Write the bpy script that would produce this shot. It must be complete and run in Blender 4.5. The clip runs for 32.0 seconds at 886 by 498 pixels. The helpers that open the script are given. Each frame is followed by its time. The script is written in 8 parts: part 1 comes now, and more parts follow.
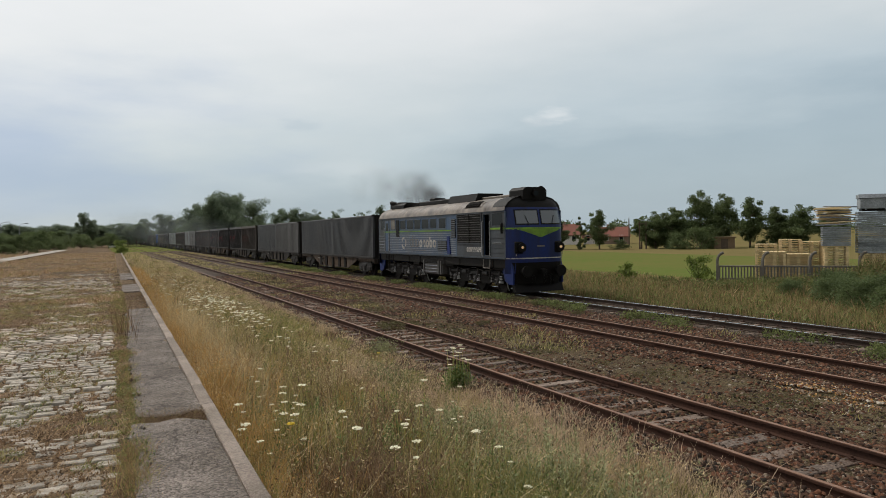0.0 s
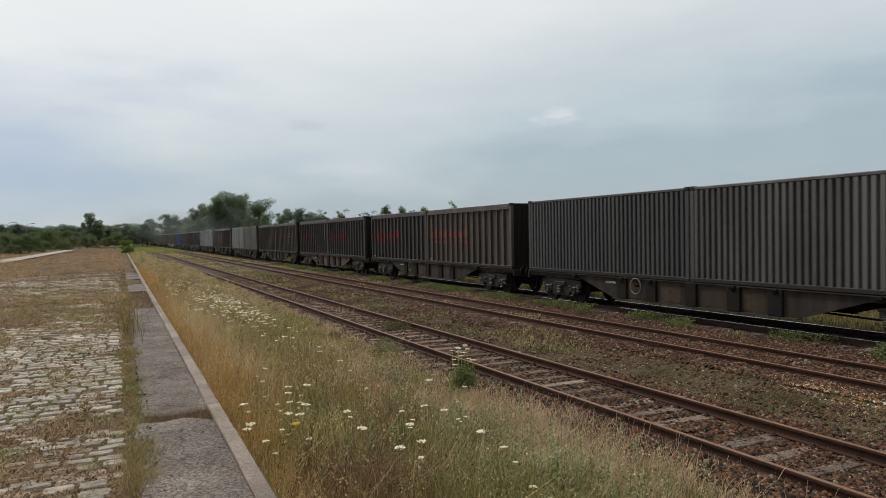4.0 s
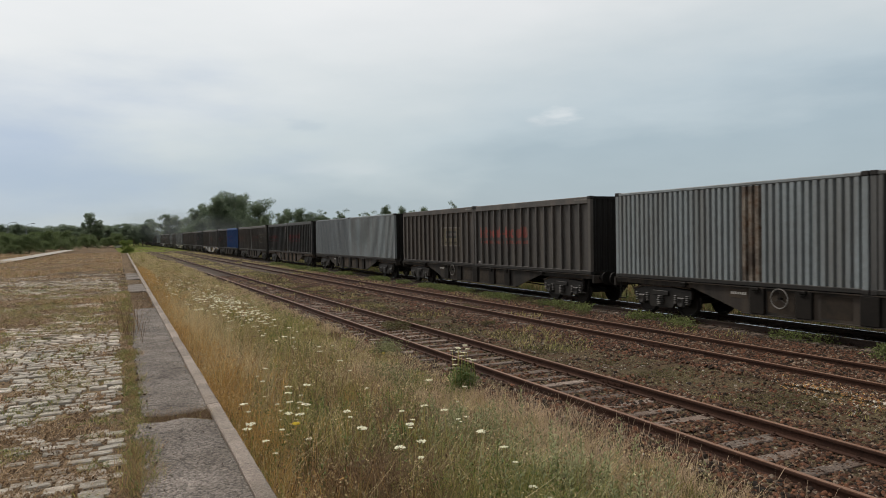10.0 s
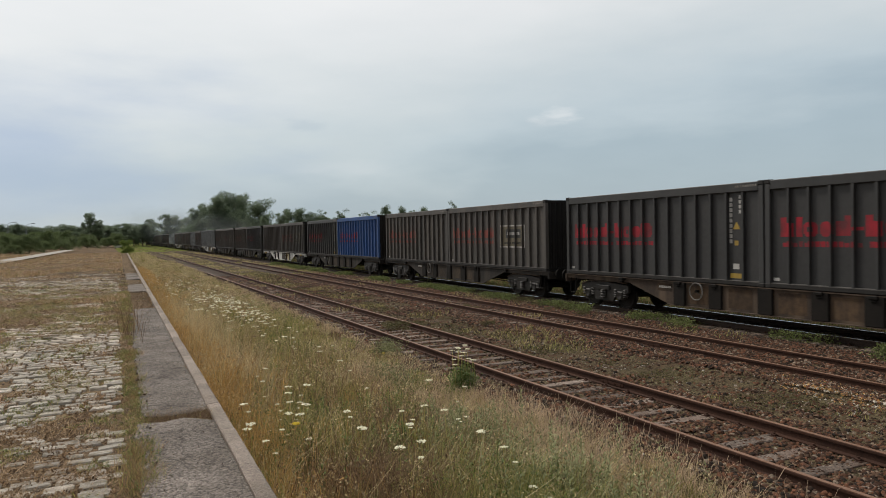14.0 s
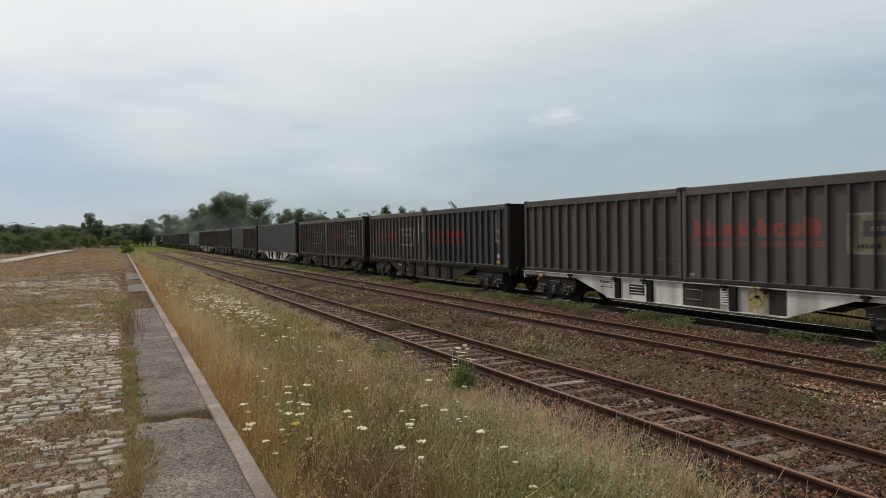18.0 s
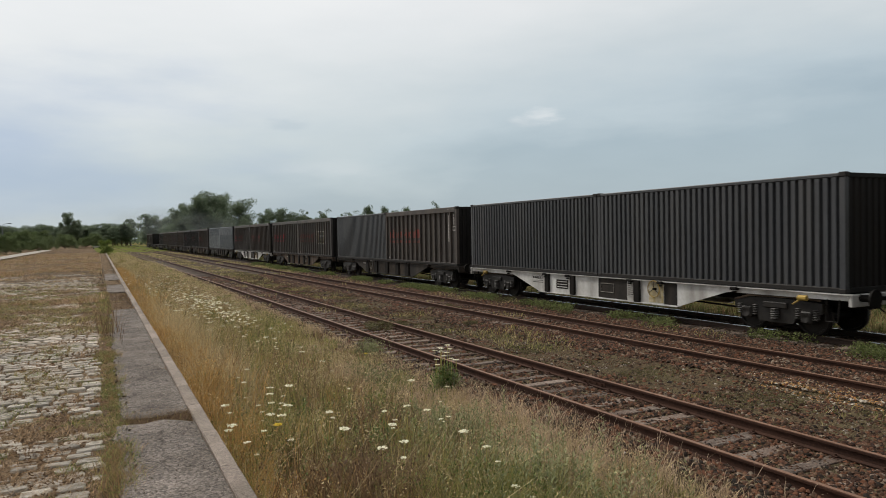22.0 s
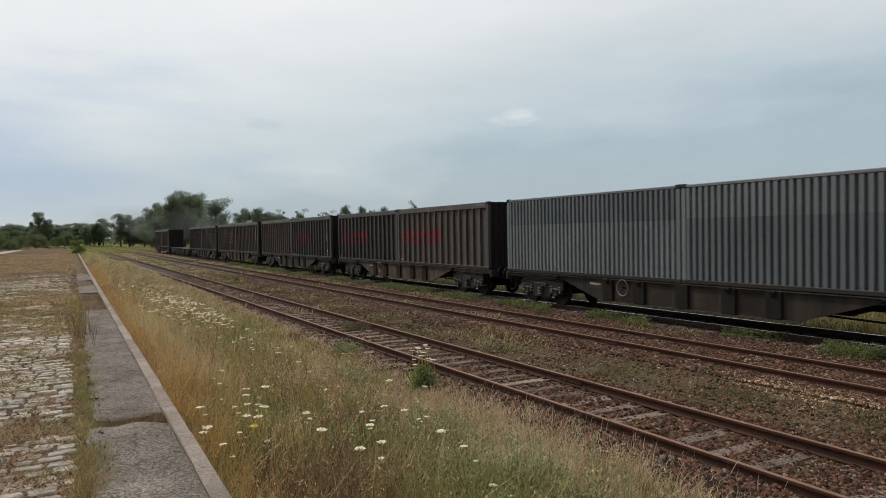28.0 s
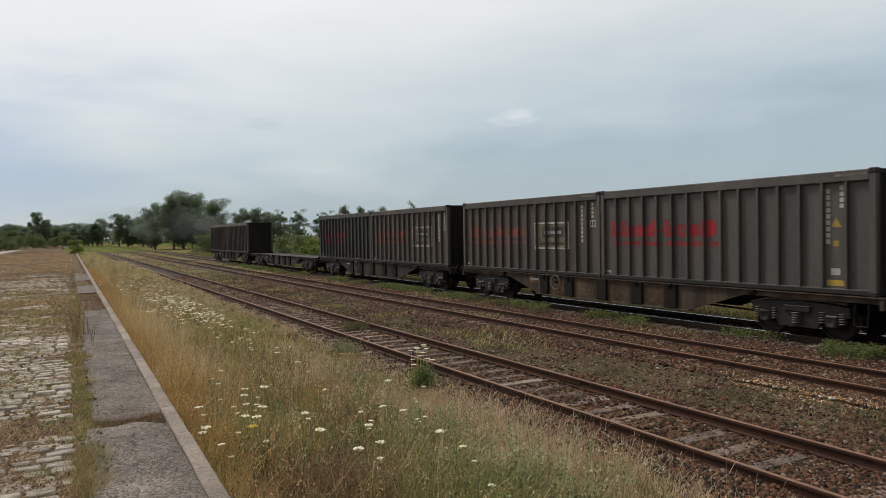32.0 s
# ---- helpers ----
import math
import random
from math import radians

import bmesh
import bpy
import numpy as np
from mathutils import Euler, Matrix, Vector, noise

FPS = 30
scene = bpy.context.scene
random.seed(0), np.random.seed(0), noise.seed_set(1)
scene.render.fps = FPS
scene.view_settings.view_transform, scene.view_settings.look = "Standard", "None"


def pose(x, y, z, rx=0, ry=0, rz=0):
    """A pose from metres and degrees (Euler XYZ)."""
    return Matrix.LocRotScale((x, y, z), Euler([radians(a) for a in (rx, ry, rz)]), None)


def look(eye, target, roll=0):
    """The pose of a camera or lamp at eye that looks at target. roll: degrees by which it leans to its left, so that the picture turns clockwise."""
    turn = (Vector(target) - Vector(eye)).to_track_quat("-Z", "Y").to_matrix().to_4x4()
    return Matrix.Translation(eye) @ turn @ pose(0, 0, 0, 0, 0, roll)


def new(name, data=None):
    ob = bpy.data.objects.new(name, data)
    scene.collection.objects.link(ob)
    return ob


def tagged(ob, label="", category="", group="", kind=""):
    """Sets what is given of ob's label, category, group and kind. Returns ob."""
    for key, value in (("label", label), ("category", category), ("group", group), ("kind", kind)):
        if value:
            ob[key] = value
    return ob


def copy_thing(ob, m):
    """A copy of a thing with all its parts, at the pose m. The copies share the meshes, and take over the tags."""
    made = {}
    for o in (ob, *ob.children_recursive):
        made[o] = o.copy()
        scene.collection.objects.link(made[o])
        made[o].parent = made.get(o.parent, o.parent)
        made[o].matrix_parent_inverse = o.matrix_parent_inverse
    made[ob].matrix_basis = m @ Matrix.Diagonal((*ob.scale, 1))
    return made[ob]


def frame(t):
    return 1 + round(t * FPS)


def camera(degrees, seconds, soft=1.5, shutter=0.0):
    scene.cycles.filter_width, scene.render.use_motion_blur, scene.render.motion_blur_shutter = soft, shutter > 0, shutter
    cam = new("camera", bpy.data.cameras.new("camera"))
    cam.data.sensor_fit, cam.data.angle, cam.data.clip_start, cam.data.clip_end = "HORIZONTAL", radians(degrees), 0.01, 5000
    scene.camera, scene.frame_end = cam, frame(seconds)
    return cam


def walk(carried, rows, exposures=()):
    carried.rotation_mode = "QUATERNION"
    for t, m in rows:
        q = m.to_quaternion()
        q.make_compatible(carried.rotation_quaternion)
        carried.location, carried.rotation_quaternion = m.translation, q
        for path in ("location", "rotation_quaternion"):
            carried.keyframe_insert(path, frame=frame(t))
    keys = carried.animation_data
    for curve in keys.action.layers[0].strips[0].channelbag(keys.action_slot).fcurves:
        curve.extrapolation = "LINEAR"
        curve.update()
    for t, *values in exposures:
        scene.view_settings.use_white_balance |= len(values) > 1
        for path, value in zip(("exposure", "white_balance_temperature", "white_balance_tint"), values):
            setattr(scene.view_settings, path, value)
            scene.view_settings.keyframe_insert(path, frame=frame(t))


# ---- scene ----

# ---- camera: on a tripod on the loading platform, panned a little ----
EYE = Vector((0.0, 0.0, 2.775))
cam = camera(64.15, 32.0, soft=0.8, shutter=0.12)


def aim(yaw, pitch, lean):
    """Degrees: right of the track's direction, up, and lean to the right."""
    y, p = radians(yaw), radians(pitch)
    return look(EYE, EYE + Vector((math.sin(y) * math.cos(p), math.cos(y) * math.cos(p), math.sin(p))), -lean)


walk(cam, [(t, aim(*a)) for t, a in [
    (0.0, (25.77, -1.27, 1.01)), (0.5, (25.67, -1.27, 1.01)), (1.0, (25.50, -1.26, 1.01)), (1.5, (25.38, -1.26, 1.01)),
    (2.0, (25.365, -1.255, 1.01)), (21.3, (25.365, -1.255, 1.01)), (21.6, (25.50, -1.255, 1.01)),
    (22.0, (26.78, -1.28, 1.01)), (22.5, (28.25, -1.32, 1.0)), (23.0, (29.16, -1.33, 0.99)),
    (23.5, (29.55, -1.34, 0.99)), (24.0, (29.71, -1.34, 0.98)), (24.5, (29.37, -1.34, 0.99)), (25.0, (28.88, -1.335, 1.0)),
    (25.5, (28.69, -1.325, 1.0)), (27.5, (28.60, -1.32, 1.0)), (29.0, (28.59, -1.32, 1.0)), (30.5, (28.67, -1.325, 1.0)),
    (32.0, (28.70, -1.32, 1.0))]], exposures=[(0.0, 0.0), (21.3, 0.0), (23.0, 0.03), (32.0, 0.03)])

# ---- sky, sun, exposure ----
SUN_EL, SUN_AZ = 50.0, -28.0        # degrees up; clockwise from the track's direction
sun_data = bpy.data.lights.new("sun", "SUN")
sun_data.energy, sun_data.angle, sun_data.color = 2.8, radians(11), (1.0, 0.95, 0.87)
sun = new("sun", sun_data)
sun.matrix_world = look((0, 0, 60), Vector((0, 0, 60)) - Vector((math.sin(radians(SUN_AZ)) * math.cos(radians(SUN_EL)),
                        math.cos(radians(SUN_AZ)) * math.cos(radians(SUN_EL)), math.sin(radians(SUN_EL)))))


def build_world():
    world = bpy.data.worlds.new("sky")
    scene.world = world
    world.use_nodes = True
    nt = world.node_tree
    nt.nodes.clear()
    N = lambda kind: nt.nodes.new(kind)
    link = nt.links.new
    out, bg, sky = N("ShaderNodeOutputWorld"), N("ShaderNodeBackground"), N("ShaderNodeTexSky")
    sky.sky_type, sky.sun_disc = "NISHITA", False
    sky.sun_elevation, sky.sun_rotation = radians(SUN_EL), radians(SUN_AZ)
    sky.dust_density, sky.air_density = 2.0, 1.2
    skyscale = N("ShaderNodeMixRGB")
    skyscale.blend_type, skyscale.inputs[0].default_value = "MULTIPLY", 1.0
    skyscale.inputs[2].default_value = (0.10, 0.10, 0.10, 1)
    link(sky.outputs[0], skyscale.inputs[1])
    tc, sep = N("ShaderNodeTexCoord"), N("ShaderNodeSeparateXYZ")
    link(tc.outputs["Generated"], sep.inputs[0])
    # cloud deck: height ramp from hazy blue-grey near the horizon to bright white overhead
    ramp = N("ShaderNodeValToRGB")
    els = ramp.color_ramp.elements
    els[0].position, els[0].color = 0.0, (0.40, 0.49, 0.55, 1)
    els[1].position, els[1].color = 1.0, (0.80, 0.81, 0.815, 1)
    for pos, col in ((0.05, (0.52, 0.60, 0.645, 1)), (0.12, (0.62, 0.675, 0.695, 1)), (0.21, (0.76, 0.785, 0.785, 1)), (0.32, (0.89, 0.885, 0.875, 1))):
        e = els.new(pos)
        e.color = col
    # soft banks, stretched sideways
    mp, nz, wob = N("ShaderNodeMapping"), N("ShaderNodeTexNoise"), N("ShaderNodeMath")
    mp.inputs["Scale"].default_value = (1.0, 1.0, 3.6)
    link(tc.outputs["Generated"], mp.inputs[0])
    link(mp.outputs[0], nz.inputs["Vector"])
    nz.inputs["Scale"].default_value, nz.inputs["Detail"].default_value, nz.inputs["Roughness"].default_value = 2.6, 6.0, 0.52
    wob.operation = "MULTIPLY_ADD"
    wob.inputs[1].default_value, wob.inputs[2].default_value = 0.22, -0.099
    link(nz.outputs["Fac"], wob.inputs[0])
    add = N("ShaderNodeMath")
    link(sep.outputs["Z"], add.inputs[0])
    link(wob.outputs[0], add.inputs[1])
    # a little paler to the left
    side = N("ShaderNodeMath")
    side.operation = "MULTIPLY_ADD"
    side.inputs[1].default_value = -0.17
    link(sep.outputs["X"], side.inputs[0])
    link(add.outputs[0], side.inputs[2])
    link(side.outputs[0], ramp.inputs["Fac"])
    # finer wisps
    nz2 = N("ShaderNodeTexNoise")
    nz2.inputs["Scale"].default_value, nz2.inputs["Detail"].default_value = 9.0, 7.0
    link(mp.outputs[0], nz2.inputs["Vector"])
    wisp = N("ShaderNodeMixRGB")
    wisp.blend_type, wisp.inputs[0].default_value = "SOFT_LIGHT", 0.12
    link(ramp.outputs[0], wisp.inputs[1])
    link(nz2.outputs["Fac"], wisp.inputs[2])
    mix = N("ShaderNodeMixRGB")
    mix.inputs[0].default_value = 0.86
    link(skyscale.outputs[0], mix.inputs[1])
    link(wisp.outputs[0], mix.inputs[2])
    # single clouds that stand out: direction, half width, half height, strength, colour
    colour = mix.outputs[0]
    for way, wide, high, strength, shade in (((0.12, 0.92, 0.37), 0.55, 0.16, 0.45, (0.86, 0.88, 0.88)), ((0.561, 0.812, 0.158), 0.036, 0.012, 0.5, (0.80, 0.82, 0.83)), ((0.545, 0.825, 0.152), 0.03, 0.008, 0.4, (0.55, 0.61, 0.65)),
                                             ((0.248, 0.957, 0.151), 0.04, 0.009, 0.45, (0.47, 0.55, 0.61)), ((0.301, 0.95, 0.092), 0.09, 0.02, 0.35, (0.68, 0.72, 0.74)),
                                             ((-0.10, 0.985, 0.125), 0.30, 0.11, 0.80, (0.42, 0.515, 0.66)), ((0.05, 0.97, 0.07), 0.30, 0.06, 0.4, (0.40, 0.49, 0.58))):
        off, squash, size, fac, col = (N("ShaderNodeVectorMath"), N("ShaderNodeVectorMath"), N("ShaderNodeVectorMath"), N("ShaderNodeMapRange"), N("ShaderNodeMixRGB"))
        off.operation, squash.operation, size.operation = "SUBTRACT", "MULTIPLY", "LENGTH"
        link(tc.outputs["Generated"], off.inputs[0])
        off.inputs[1].default_value = way
        link(off.outputs[0], squash.inputs[0])
        squash.inputs[1].default_value = (1 / wide, 1 / wide, 1 / high)
        link(squash.outputs[0], size.inputs[0])
        ragged = N("ShaderNodeMath")
        ragged.operation = "MULTIPLY_ADD"
        nz3 = N("ShaderNodeTexNoise")
        nz3.inputs["Scale"].default_value, nz3.inputs["Detail"].default_value = 0.9 / wide, 6
        link(mp.outputs[0], nz3.inputs["Vector"])
        link(nz3.outputs["Fac"], ragged.inputs[0])
        ragged.inputs[1].default_value = 2.2
        link(size.outputs["Value"], ragged.inputs[2])
        fac.interpolation_type = "SMOOTHSTEP"
        fac.inputs["From Min"].default_value, fac.inputs["From Max"].default_value = 2.2, 1.1
        fac.inputs["To Max"].default_value = strength
        link(ragged.outputs[0], fac.inputs["Value"])
        link(fac.outputs[0], col.inputs[0])
        link(colour, col.inputs[1])
        col.inputs[2].default_value = (*shade, 1)
        colour = col.outputs[0]
    # the sky away from the sun, out of view, darkened to deepen the shade
    away, thick = N("ShaderNodeMapRange"), N("ShaderNodeMixRGB")
    away.inputs["From Min"].default_value, away.inputs["From Max"].default_value = -0.9, 0.45
    away.inputs["To Min"].default_value, away.inputs["To Max"].default_value = 0.62, 1.0
    link(sep.outputs["Y"], away.inputs["Value"])
    thick.blend_type, thick.inputs[0].default_value = "MULTIPLY", 1.0
    link(colour, thick.inputs[1])
    link(away.outputs[0], thick.inputs[2])
    colour = thick.outputs[0]
    link(colour, bg.inputs["Color"])
    bg.inputs["Strength"].default_value = 1.03
    link(bg.outputs[0], out.inputs[0])


build_world()

# ---- materials ----
def material(name, base, rough=0.8, metal=0.0, tint=None, big=0.6, fine=14.0, amount=0.5, bump=0.25, dirt=None, dirt_amount=0.0,
             per_object=0.0, per_island=0.0, streak=0.0, spec=0.2, grit=0.0, grit_amount=0.45, cracks=0.0):
    """A worn surface: base colour that drifts towards tint at two scales, dirt in patches or streaks, bump, uneven gloss."""
    m = bpy.data.materials.new(name)
    m.use_nodes = True
    nt = m.node_tree
    N, link = nt.nodes.new, nt.links.new
    b = nt.nodes["Principled BSDF"]
    b.inputs["Metallic"].default_value = metal
    b.inputs["Specular IOR Level"].default_value = spec
    tc = N("ShaderNodeTexCoord")
    space = tc.outputs["Object"]
    info = N("ShaderNodeObjectInfo")
    shift = N("ShaderNodeVectorMath")
    shift.operation = "MULTIPLY_ADD"
    link(info.outputs["Random"], shift.inputs[0])
    shift.inputs[1].default_value = (31.0, 17.0, 23.0)
    link(space, shift.inputs[2])
    n1, n2 = N("ShaderNodeTexNoise"), N("ShaderNodeTexNoise")
    for n, sc, det in ((n1, big, 5), (n2, fine, 8)):
        n.inputs["Scale"].default_value, n.inputs["Detail"].default_value, n.inputs["Roughness"].default_value = sc, det, 0.62
        link(shift.outputs[0], n.inputs["Vector"])
    avg = N("ShaderNodeMath")
    avg.operation = "ADD"
    link(n1.outputs["Fac"], avg.inputs[0])
    link(n2.outputs["Fac"], avg.inputs[1])
    rng = N("ShaderNodeMapRange")
    rng.inputs["From Min"].default_value, rng.inputs["From Max"].default_value = 0.72, 1.28
    link(avg.outputs[0], rng.inputs["Value"])
    mul = N("ShaderNodeMath")
    mul.operation = "MULTIPLY"
    mul.inputs[1].default_value = amount
    link(rng.outputs[0], mul.inputs[0])
    mix = N("ShaderNodeMixRGB")
    mix.inputs[1].default_value = (*base, 1)
    mix.inputs[2].default_value = (*(tint or [c * 0.55 for c in base]), 1)
    link(mul.outputs[0], mix.inputs[0])
    col = mix.outputs[0]
    if dirt:
        mp = N("ShaderNodeMapping")
        mp.inputs["Scale"].default_value = (1.0, 1.0, 0.12 if streak else 1.0)
        link(shift.outputs[0], mp.inputs[0])
        n3 = N("ShaderNodeTexNoise")
        n3.inputs["Scale"].default_value, n3.inputs["Detail"].default_value = (streak or 1.7), 6
        link(mp.outputs[0], n3.inputs["Vector"])
        r3 = N("ShaderNodeMapRange")
        r3.inputs["From Min"].default_value, r3.inputs["From Max"].default_value = 0.42, 0.68
        r3.inputs["To Max"].default_value = dirt_amount
        link(n3.outputs["Fac"], r3.inputs["Value"])
        dm = N("ShaderNodeMixRGB")
        link(r3.outputs[0], dm.inputs[0])
        link(col, dm.inputs[1])
        dm.inputs[2].default_value = (*dirt, 1)
        col = dm.outputs[0]
    cells = None
    if grit:                                  # small stones bedded in the surface
        cells = N("ShaderNodeTexVoronoi")
        cells.inputs["Scale"].default_value = grit
        link(space, cells.inputs["Vector"])
        one, gv, gr = N("ShaderNodeSeparateColor"), N("ShaderNodeHueSaturation"), N("ShaderNodeMapRange")
        link(cells.outputs["Color"], one.inputs[0])
        gr.inputs["To Min"].default_value, gr.inputs["To Max"].default_value = 1 - grit_amount, 1 + grit_amount
        link(one.outputs[0], gr.inputs["Value"])
        link(gr.outputs[0], gv.inputs["Value"])
        link(col, gv.inputs["Color"])
        col = gv.outputs[0]
    if cracks:
        bend, warp, edge, cr, cm = (N("ShaderNodeTexNoise"), N("ShaderNodeVectorMath"), N("ShaderNodeTexVoronoi"), N("ShaderNodeMapRange"), N("ShaderNodeMixRGB"))
        bend.inputs["Scale"].default_value, bend.inputs["Detail"].default_value = 5.0, 4
        link(space, bend.inputs["Vector"])
        warp.operation = "MULTIPLY_ADD"
        link(bend.outputs["Color"], warp.inputs[0])
        warp.inputs[1].default_value = (0.25, 0.25, 0.25)
        link(space, warp.inputs[2])
        edge.feature = "DISTANCE_TO_EDGE"
        edge.inputs["Scale"].default_value = cracks
        link(warp.outputs[0], edge.inputs["Vector"])
        cr.inputs["From Min"].default_value, cr.inputs["From Max"].default_value = 0.003, 0.014
        cr.inputs["To Min"].default_value, cr.inputs["To Max"].default_value = 0.5, 0.0
        link(edge.outputs["Distance"], cr.inputs["Value"])
        link(cr.outputs[0], cm.inputs[0])
        link(col, cm.inputs[1])
        cm.inputs[2].default_value = (0.03, 0.025, 0.02, 1)
        col = cm.outputs[0]
    for amt, src in ((per_object, info.outputs["Random"]), (per_island, None)):
        if amt:
            if src is None:
                src = N("ShaderNodeNewGeometry").outputs["Random Per Island"]
            hv = N("ShaderNodeHueSaturation")
            rr = N("ShaderNodeMapRange")
            rr.inputs["To Min"].default_value, rr.inputs["To Max"].default_value = 1 - amt, 1 + amt
            link(src, rr.inputs["Value"])
            link(rr.outputs[0], hv.inputs["Value"])
            link(col, hv.inputs["Color"])
            col = hv.outputs[0]
    link(col, b.inputs["Base Color"])
    rr = N("ShaderNodeMapRange")
    rr.inputs["To Min"].default_value, rr.inputs["To Max"].default_value = max(rough - 0.15, 0.03), min(rough + 0.12, 1)
    link(n2.outputs["Fac"], rr.inputs["Value"])
    link(rr.outputs[0], b.inputs["Roughness"])
    if bump:
        bp = N("ShaderNodeBump")
        bp.inputs["Strength"].default_value, bp.inputs["Distance"].default_value = bump, 0.02
        if cells:
            hs = N("ShaderNodeMath")
            hs.operation = "MULTIPLY_ADD"
            hs.inputs[1].default_value = -0.9
            link(cells.outputs["Distance"], hs.inputs[0])
            link(n2.outputs["Fac"], hs.inputs[2])
            link(hs.outputs[0], bp.inputs["Height"])
        else:
            link(n2.outputs["Fac"], bp.inputs["Height"])
        link(bp.outputs[0], b.inputs["Normal"])
    return m


def stony(name, colours, rough=0.92):
    """Loose stones: each takes one of several colours, with a mottled grain."""
    m = bpy.data.materials.new(name)
    m.use_nodes = True
    nt = m.node_tree
    N, link = nt.nodes.new, nt.links.new
    b = nt.nodes["Principled BSDF"]
    geo, tc, nz, ramp, hv, rr, bp = (N("ShaderNodeNewGeometry"), N("ShaderNodeTexCoord"), N("ShaderNodeTexNoise"), N("ShaderNodeValToRGB"),
                                     N("ShaderNodeHueSaturation"), N("ShaderNodeMapRange"), N("ShaderNodeBump"))
    e = ramp.color_ramp.elements
    ramp.color_ramp.interpolation = "CONSTANT"
    while len(e) < len(colours):
        e.new(0.5)
    for i, c in enumerate(colours):
        e[i].position = i / len(colours)
        e[i].color = (*c, 1)
    link(geo.outputs["Random Per Island"], ramp.inputs["Fac"])
    nz.inputs["Scale"].default_value, nz.inputs["Detail"].default_value = 30, 5
    link(tc.outputs["Object"], nz.inputs["Vector"])
    rr.inputs["From Min"].default_value, rr.inputs["From Max"].default_value = 0.3, 0.7
    rr.inputs["To Min"].default_value, rr.inputs["To Max"].default_value = 0.6, 1.4
    link(nz.outputs["Fac"], rr.inputs["Value"])
    link(rr.outputs[0], hv.inputs["Value"])
    link(ramp.outputs[0], hv.inputs["Color"])
    link(hv.outputs[0], b.inputs["Base Color"])
    b.inputs["Roughness"].default_value = rough
    b.inputs["Specular IOR Level"].default_value = 0.2
    bp.inputs["Strength"].default_value, bp.inputs["Distance"].default_value = 0.6, 0.01
    link(nz.outputs["Fac"], bp.inputs["Height"])
    link(bp.outputs[0], b.inputs["Normal"])
    return m


def leafy(name, a, c, rough=0.75, through_light=0.25, per_island=0.35):
    """Leaves and blades: two greens or straws mixed blade by blade, some light passing through."""
    m = bpy.data.materials.new(name)
    m.use_nodes = True
    nt = m.node_tree
    N, link = nt.nodes.new, nt.links.new
    b = nt.nodes["Principled BSDF"]
    out = nt.nodes["Material Output"]
    geo, tc, nz = N("ShaderNodeNewGeometry"), N("ShaderNodeTexCoord"), N("ShaderNodeTexNoise")
    nz.inputs["Scale"].default_value, nz.inputs["Detail"].default_value = 0.7, 3
    link(tc.outputs["Object"], nz.inputs["Vector"])
    f = N("ShaderNodeMath")
    f.operation = "MULTIPLY_ADD"
    f.inputs[1].default_value = 0.6
    link(geo.outputs["Random Per Island"], f.inputs[0])
    g = N("ShaderNodeMath")
    g.operation = "MULTIPLY_ADD"
    g.inputs[1].default_value, g.inputs[2].default_value = 1.6, -0.6
    link(nz.outputs["Fac"], g.inputs[0])
    link(g.outputs[0], f.inputs[2])
    f.use_clamp = True
    mix = N("ShaderNodeMixRGB")
    mix.inputs[1].default_value, mix.inputs[2].default_value = (*a, 1), (*c, 1)
    link(f.outputs[0], mix.inputs[0])
    hv, rr = N("ShaderNodeHueSaturation"), N("ShaderNodeMapRange")
    rr.inputs["To Min"].default_value, rr.inputs["To Max"].default_value = 1 - per_island, 1 + per_island
    link(geo.outputs["Random Per Island"], rr.inputs["Value"])
    link(rr.outputs[0], hv.inputs["Value"])
    link(mix.outputs[0], hv.inputs["Color"])
    link(hv.outputs[0], b.inputs["Base Color"])
    b.inputs["Roughness"].default_value = rough
    b.inputs["Specular IOR Level"].default_value = 0.25
    tr, ms = N("ShaderNodeBsdfTranslucent"), N("ShaderNodeMixShader")
    link(hv.outputs[0], tr.inputs["Color"])
    ms.inputs[0].default_value = through_light
    link(b.outputs[0], ms.inputs[1])
    link(tr.outputs[0], ms.inputs[2])
    link(ms.outputs[0], out.inputs["Surface"])
    return m


def glowing(name, colour, power):
    m = bpy.data.materials.new(name)
    m.use_nodes = True
    b = m.node_tree.nodes["Principled BSDF"]
    b.inputs["Base Color"].default_value = (*colour, 1)
    b.inputs["Emission Color"].default_value = (*colour, 1)
    b.inputs["Emission Strength"].default_value = power
    return m


def glassy(name, colour, rough=0.08, spec=0.8):
    m = bpy.data.materials.new(name)
    m.use_nodes = True
    b = m.node_tree.nodes["Principled BSDF"]
    b.inputs["Base Color"].default_value = (*colour, 1)
    b.inputs["Roughness"].default_value = rough
    b.inputs["Specular IOR Level"].default_value = spec
    return m


